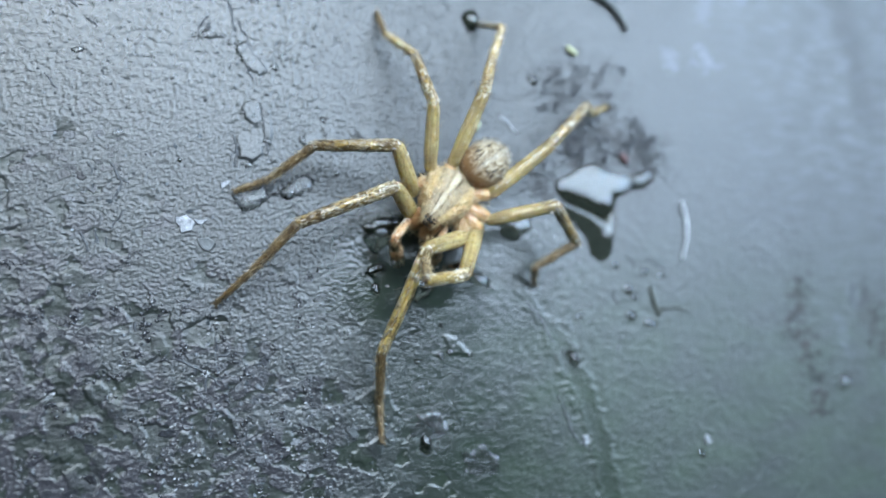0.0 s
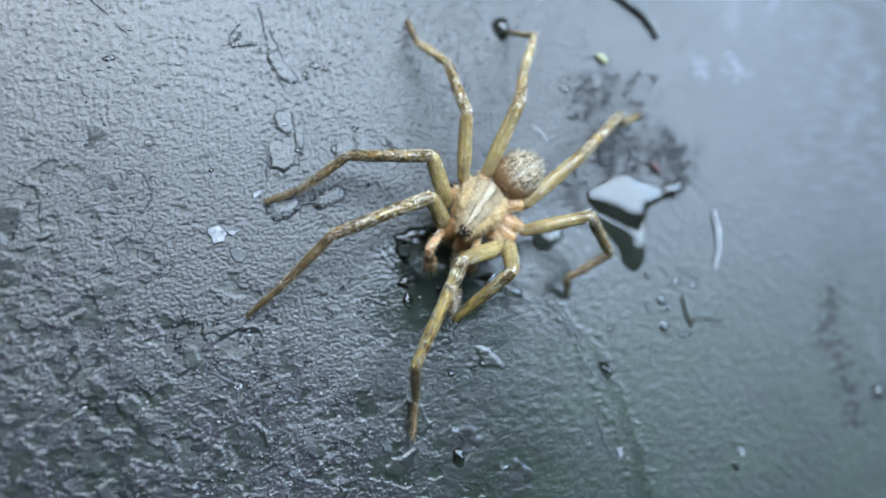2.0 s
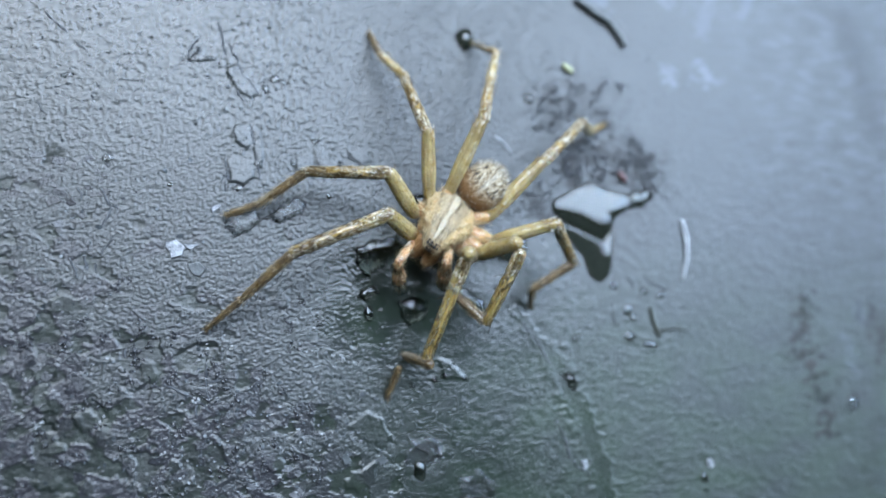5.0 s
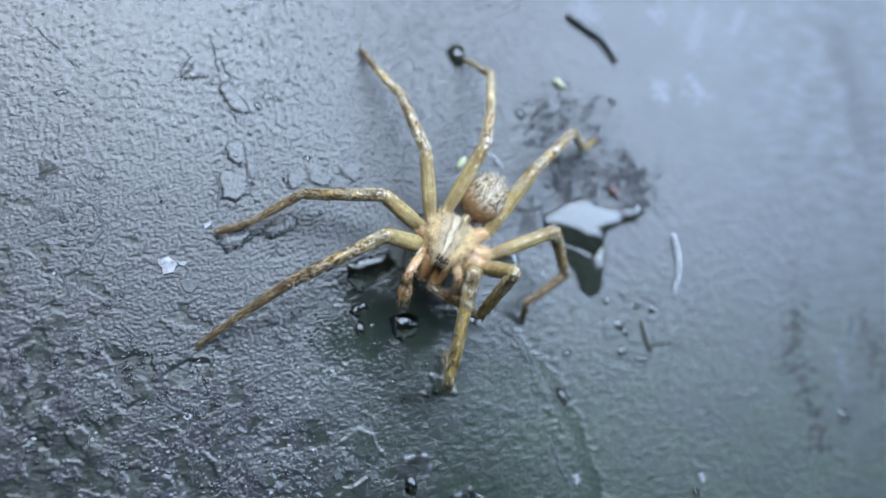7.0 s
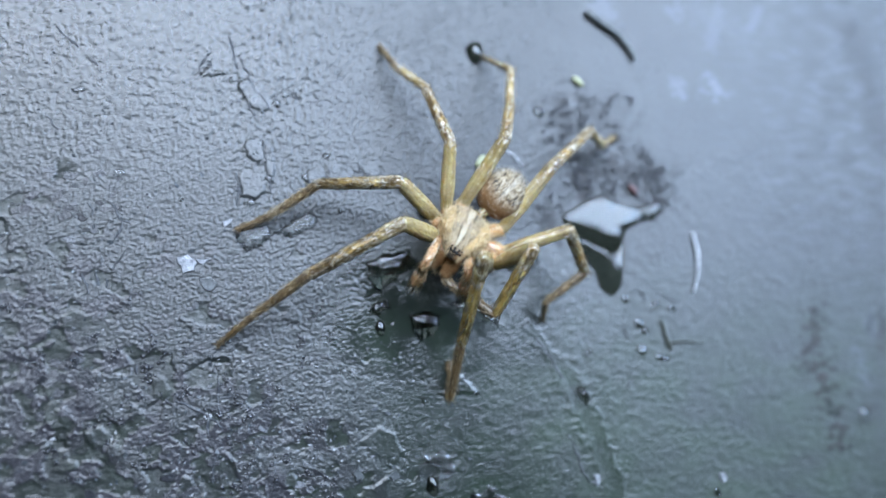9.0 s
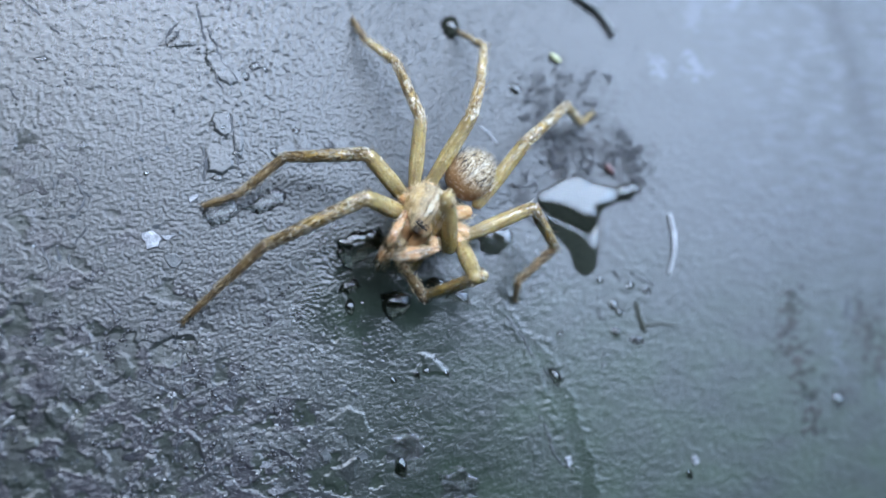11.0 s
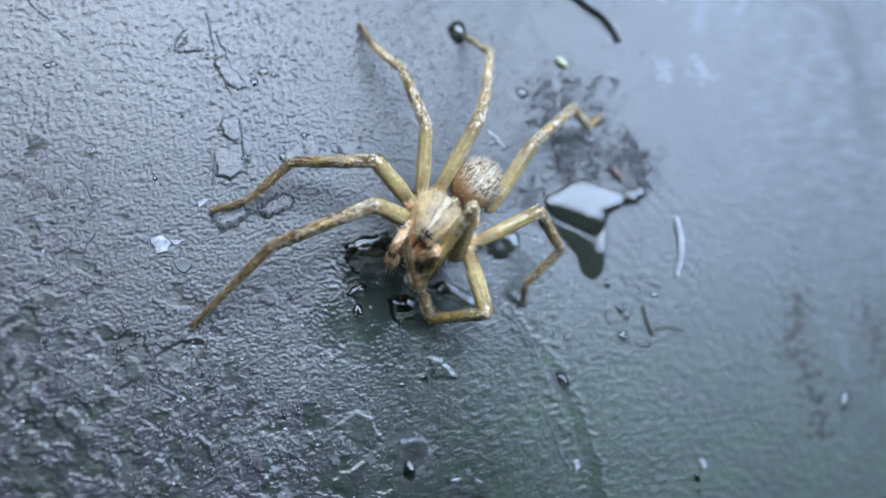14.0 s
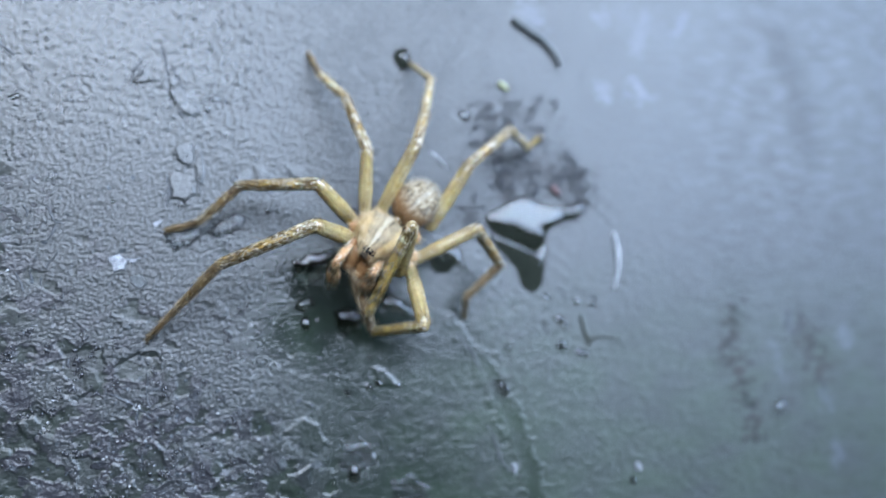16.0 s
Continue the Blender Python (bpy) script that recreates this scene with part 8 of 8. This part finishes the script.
    walk(leg_h[3], [
        (0, mm(-9.77, -19.33, 0.3, -151.2, 0, -87.3)),
        (0.5, mm(-10.15, -17.82, 2.04, -151.2, -5.9, -88.1)),
        (1, mm(-10.21, -17.91, 1.4, -151.2, -6.1, -87.5)),
        (1.5, mm(-9.93, -17.66, 2.3, -150.5, -3.8, -96.4)),
        (2, mm(-9.58, -17.83, 0.74, -150.5, -3.7, -96.4)),
        (2.5, mm(-9.67, -17.97, 1.13, -150.6, -4, -94.8)),
        (3, mm(-9.06, -18.68, 0.3, -150.1, -1.4, -104)),
        (3.5, mm(-8.89, -18.71, 2.1, -150.4, 24, -105.2)),
        (4, mm(-8.2, -19.2, 0.79, -153.6, 7.8, -116.6)),
        (6.5, mm(-3.87, -3.29, 4.25, -22.6, 44, 39.7)),
        (7, mm(-1.67, -14.49, 1.33, 0, 2.3, 90.5)),
        (7.5, mm(-4.13, -4.61, 4.84, -8.3, 36.7, 67.1)),
        (8, mm(-2.61, -16.09, 1.08, -176.7, 1, -108.9)),
        (8.5, mm(-4.63, -4.03, 4.71, -32.4, 39.4, 57.6)),
        (9, mm(-3.29, -15.38, 0.3, -21.6, -1.4, 88.1)),
        (9.5, mm(-6.75, -3.36, 6.11, -44.4, 44.8, 34.8)),
        (12, mm(-6.4, -4, 7.97, -31, 58, 51.7)),
        (12.5, mm(-6.09, -3.74, 8.38, -33.7, 63.6, 48.6)),
        (13, mm(-6.86, -3.72, 7.59, -41.7, 55.8, 39.4)),
        (13.5, mm(-6.78, -3.34, 7.66, -45.3, 58, 35.1)),
        (14, mm(-6.82, -1.67, 6.77, -75.9, 58.4, -0.6)),
        (14.5, mm(-6.87, -2.18, 6.26, -66, 52.7, 11.4)),
        (15, mm(-7.1, -2.52, 6.47, -63.3, 50.8, 14.9)),
        (15.5, mm(-6.24, -1.98, 5.77, -72, 54.5, 3.9)),
        (16, mm(-6.3, -2.14, 5.64, -68.3, 52, 8.5)),
    ])
    walk(palp_a[0], [
        (0, mm(-6.91, -1.89, 3.2, 0, -33, -132.5)),
        (0.5, mm(-6.9, -1.93, 3.2, 0, -33, -132.5)),
        (1, mm(-6.9, -1.98, 3.2, 0, -33, -132.5)),
        (1.5, mm(-6.99, -1.96, 3.2, 0, -33, -132.5)),
        (2, mm(-6.94, -1.92, 3.2, 0, -33, -132.5)),
        (2.5, mm(-6.93, -1.94, 3.2, 0, -33, -132.5)),
        (3, mm(-6.97, -2.01, 3.2, 0, -33, -132.5)),
        (3.5, mm(-6.89, -1.88, 3.2, 0, -33, -132.5)),
        (4, mm(-6.93, -1.88, 3.2, 0, -33, -132.5)),
        (6.5, mm(-3.97, -1.58, 5.3, -0.3, -25, -127.6)),
        (7, mm(-4.28, -1.19, 5.42, 0, -23.8, -128.3)),
        (7.5, mm(-4.4, -1.11, 5.47, 0.6, -27.2, -129.7)),
        (8, mm(-4.53, -0.76, 5.43, 1.4, -29.3, -131.4)),
        (8.5, mm(-4.65, -1.08, 5.4, 0.1, -31.1, -128.8)),
        (9, mm(-5, -0.57, 5.43, -1.4, -32, -126)),
        (9.5, mm(-5.28, -0.56, 5.53, -3.3, -35.7, -122.5)),
        (12, mm(-5.58, -0.4, 5.93, -0.4, -36.1, -127.4)),
        (12.5, mm(-5.47, -0.61, 5.92, -0.1, -36.6, -128)),
        (13, mm(-5.56, -0.61, 5.71, 0.5, -32.2, -129)),
        (13.5, mm(-5.51, -0.55, 5.68, 0.9, -30.9, -129.8)),
        (14, mm(-5.6, -0.67, 5.65, 1.3, -30.3, -130.6)),
        (14.5, mm(-5.52, -0.61, 5.73, 1.9, -30.2, -131.8)),
        (15, mm(-5.46, -0.7, 5.78, 2.1, -29.8, -132.2)),
        (15.5, mm(-5.41, -0.74, 5.85, 2.4, -30.4, -132.7)),
        (16, mm(-5.4, -0.74, 5.81, 2.3, -30.2, -132.5)),
    ])
    walk(palp_a[1], [
        (0, mm(-9.01, -4.18, 5.22, 0, 57.2, -60.9)),
        (0.5, mm(-9, -4.22, 5.22, 0, 57.2, -60.9)),
        (1, mm(-9, -4.27, 5.22, 0, 57.2, -60.9)),
        (1.5, mm(-9.09, -4.25, 5.22, 0, 57.2, -60.9)),
        (2, mm(-9.04, -4.21, 5.22, 0, 57.2, -60.9)),
        (2.5, mm(-9.03, -4.23, 5.22, 0, 57.2, -60.9)),
        (3, mm(-9.07, -4.3, 5.22, 0, 57.2, -60.9)),
        (3.5, mm(-8.99, -4.17, 5.22, 0, 57.2, -60.9)),
        (4, mm(-9.03, -4.17, 5.22, 0, 57.2, -60.9)),
        (6.5, mm(-6.07, -4.31, 6.91, 1, 46.6, -91.5)),
        (7, mm(-6.43, -3.91, 6.96, 0, 44.2, -92.9)),
        (7.5, mm(-6.55, -3.71, 7.21, 0.8, 54.3, -91.8)),
        (8, mm(-6.73, -3.24, 7.29, -2.1, 62.1, -95.3)),
        (8.5, mm(-6.69, -3.61, 7.37, -8.2, 57.6, -102.3)),
        (9, mm(-6.9, -3.17, 7.44, -12, 53.9, -106.9)),
        (9.5, mm(-6.94, -3.17, 7.75, -16.7, 49.3, -112.8)),
        (12, mm(-7.44, -2.84, 8.17, -7.9, 54.3, -101.7)),
        (12.5, mm(-7.35, -3.01, 8.18, -7.1, 55.3, -100.8)),
        (13, mm(-7.58, -3.11, 7.73, -2.9, 56.6, -95.7)),
        (13.5, mm(-7.59, -3.05, 7.63, 0.6, 57.3, -91.4)),
        (14, mm(-7.73, -3.17, 7.56, 3.8, 58.3, -87.8)),
        (14.5, mm(-7.71, -3.06, 7.64, 3.8, 56.9, -87.7)),
        (15, mm(-7.68, -3.14, 7.66, 1.9, 57.7, -89.9)),
        (15.5, mm(-7.64, -3.15, 7.78, 0.4, 59, -91.7)),
        (16, mm(-7.62, -3.17, 7.72, -0.4, 61.6, -92.7)),
    ])
    walk(palp_b[0], [
        (0, mm(-3.22, -1.97, 3.08, 9.8, -26, -115.9)),
        (0.5, mm(-3.04, -1.78, 2.66, 10.5, -22.5, -117.4)),
        (1, mm(-2.91, -1.74, 2.5, 10.4, -20.9, -117.3)),
        (1.5, mm(-3.29, -2.04, 3.07, 11.3, -32.4, -119.2)),
        (2, mm(-3.22, -1.99, 3.03, 11.7, -33.7, -119.9)),
        (2.5, mm(-3.29, -2.05, 3.15, 12, -37.2, -120.5)),
        (3, mm(-3.36, -2.12, 3.16, 13, -39, -122)),
        (3.5, mm(-3.29, -2.01, 3.21, 13.2, -41.4, -122.5)),
        (4, mm(-3.4, -2.07, 3.34, 14.3, -44.5, -124)),
        (6.5, mm(-1.15, -3.09, 5.3, 0.9, -53.4, -106.4)),
        (7, mm(-1.53, -2.84, 5.42, 0, -54.7, -105.2)),
        (7.5, mm(-1.69, -2.82, 5.47, 8.2, -59.3, -115)),
        (8, mm(-1.87, -2.53, 5.43, 17.8, -61.8, -126.1)),
        (8.5, mm(-1.99, -2.85, 5.4, 14.2, -58.4, -121.9)),
        (9, mm(-2.4, -2.43, 5.43, 11.5, -56, -118.7)),
        (9.5, mm(-2.64, -2.37, 5.53, 5.7, -48.9, -111.4)),
        (12, mm(-3.2, -2.54, 5.93, 12.7, -65.4, -119.5)),
        (12.5, mm(-3.01, -2.65, 5.92, 11.6, -64.2, -118.3)),
        (13, mm(-3.14, -2.7, 5.71, 12.8, -62.2, -119.7)),
        (13.5, mm(-3.1, -2.66, 5.68, 19.6, -60.6, -127.5)),
        (14, mm(-3.17, -2.76, 5.65, 25, -58, -133.8)),
        (14.5, mm(-3.09, -2.69, 5.73, 22.6, -57.8, -130.9)),
        (15, mm(-3.02, -2.76, 5.78, 27, -56.2, -136.2)),
        (15.5, mm(-2.94, -2.77, 5.85, 25.2, -55.7, -133.9)),
        (16, mm(-2.93, -2.78, 5.81, 24.2, -54.8, -132.8)),
    ])
    walk(palp_b[1], [
        (0, mm(-4.71, -5.04, 4.75, -163.9, 73.6, -74.4)),
        (0.5, mm(-4.66, -4.9, 4.12, -174.4, 67, -85.6)),
        (1, mm(-4.53, -4.89, 3.86, -175.6, 62.4, -86.9)),
        (1.5, mm(-4.86, -4.84, 5.11, -152.4, 69.7, -61.6)),
        (2, mm(-4.8, -4.73, 5.14, -152.6, 68.3, -61.8)),
        (2.5, mm(-4.83, -4.66, 5.45, -156.9, 67.6, -66.5)),
        (3, mm(-4.93, -4.62, 5.56, -155.5, 66.4, -65)),
        (3.5, mm(-4.82, -4.42, 5.72, -158.7, 64.9, -68.4)),
        (4, mm(-4.91, -4.31, 6, -158, 64.4, -67.6)),
        (6.5, mm(-1.79, -5.27, 8.35, -166, 64.9, -76.6)),
        (7, mm(-2.11, -4.96, 8.52, -170, 64.4, -81)),
        (7.5, mm(-2.51, -4.58, 8.74, -168.8, 64.7, -79.6)),
        (8, mm(-2.93, -3.98, 8.78, -172.5, 64.5, -83.8)),
        (8.5, mm(-3.04, -4.55, 8.64, -171.3, 61, -82.3)),
        (9, mm(-3.42, -4.3, 8.58, -168.2, 58.6, -78.8)),
        (9.5, mm(-3.55, -4.69, 8.4, -156.7, 65.5, -65.8)),
        (12, mm(-3.98, -3.92, 9.38, 143.3, -48.1, 165.4)),
        (12.5, mm(-3.79, -4.11, 9.34, 143.4, -52.1, 165.4)),
        (13, mm(-4.01, -4.24, 9.07, 143.5, -55.8, 165.2)),
        (13.5, mm(-4.24, -4.14, 8.99, 128.4, -55.2, -176.5)),
        (14, mm(-4.57, -4.22, 8.87, 124.2, 82, 177)),
        (14.5, mm(-4.42, -4.22, 8.95, 176.9, 74.6, -129.5)),
        (15, mm(-4.54, -4.22, 8.94, -158.4, 68.4, -103.5)),
        (15.5, mm(-4.42, -4.31, 8.99, -159.3, 67.3, -104.5)),
        (16, mm(-4.42, -4.39, 8.92, -159.2, 67.4, -104.4)),
    ])


motions()
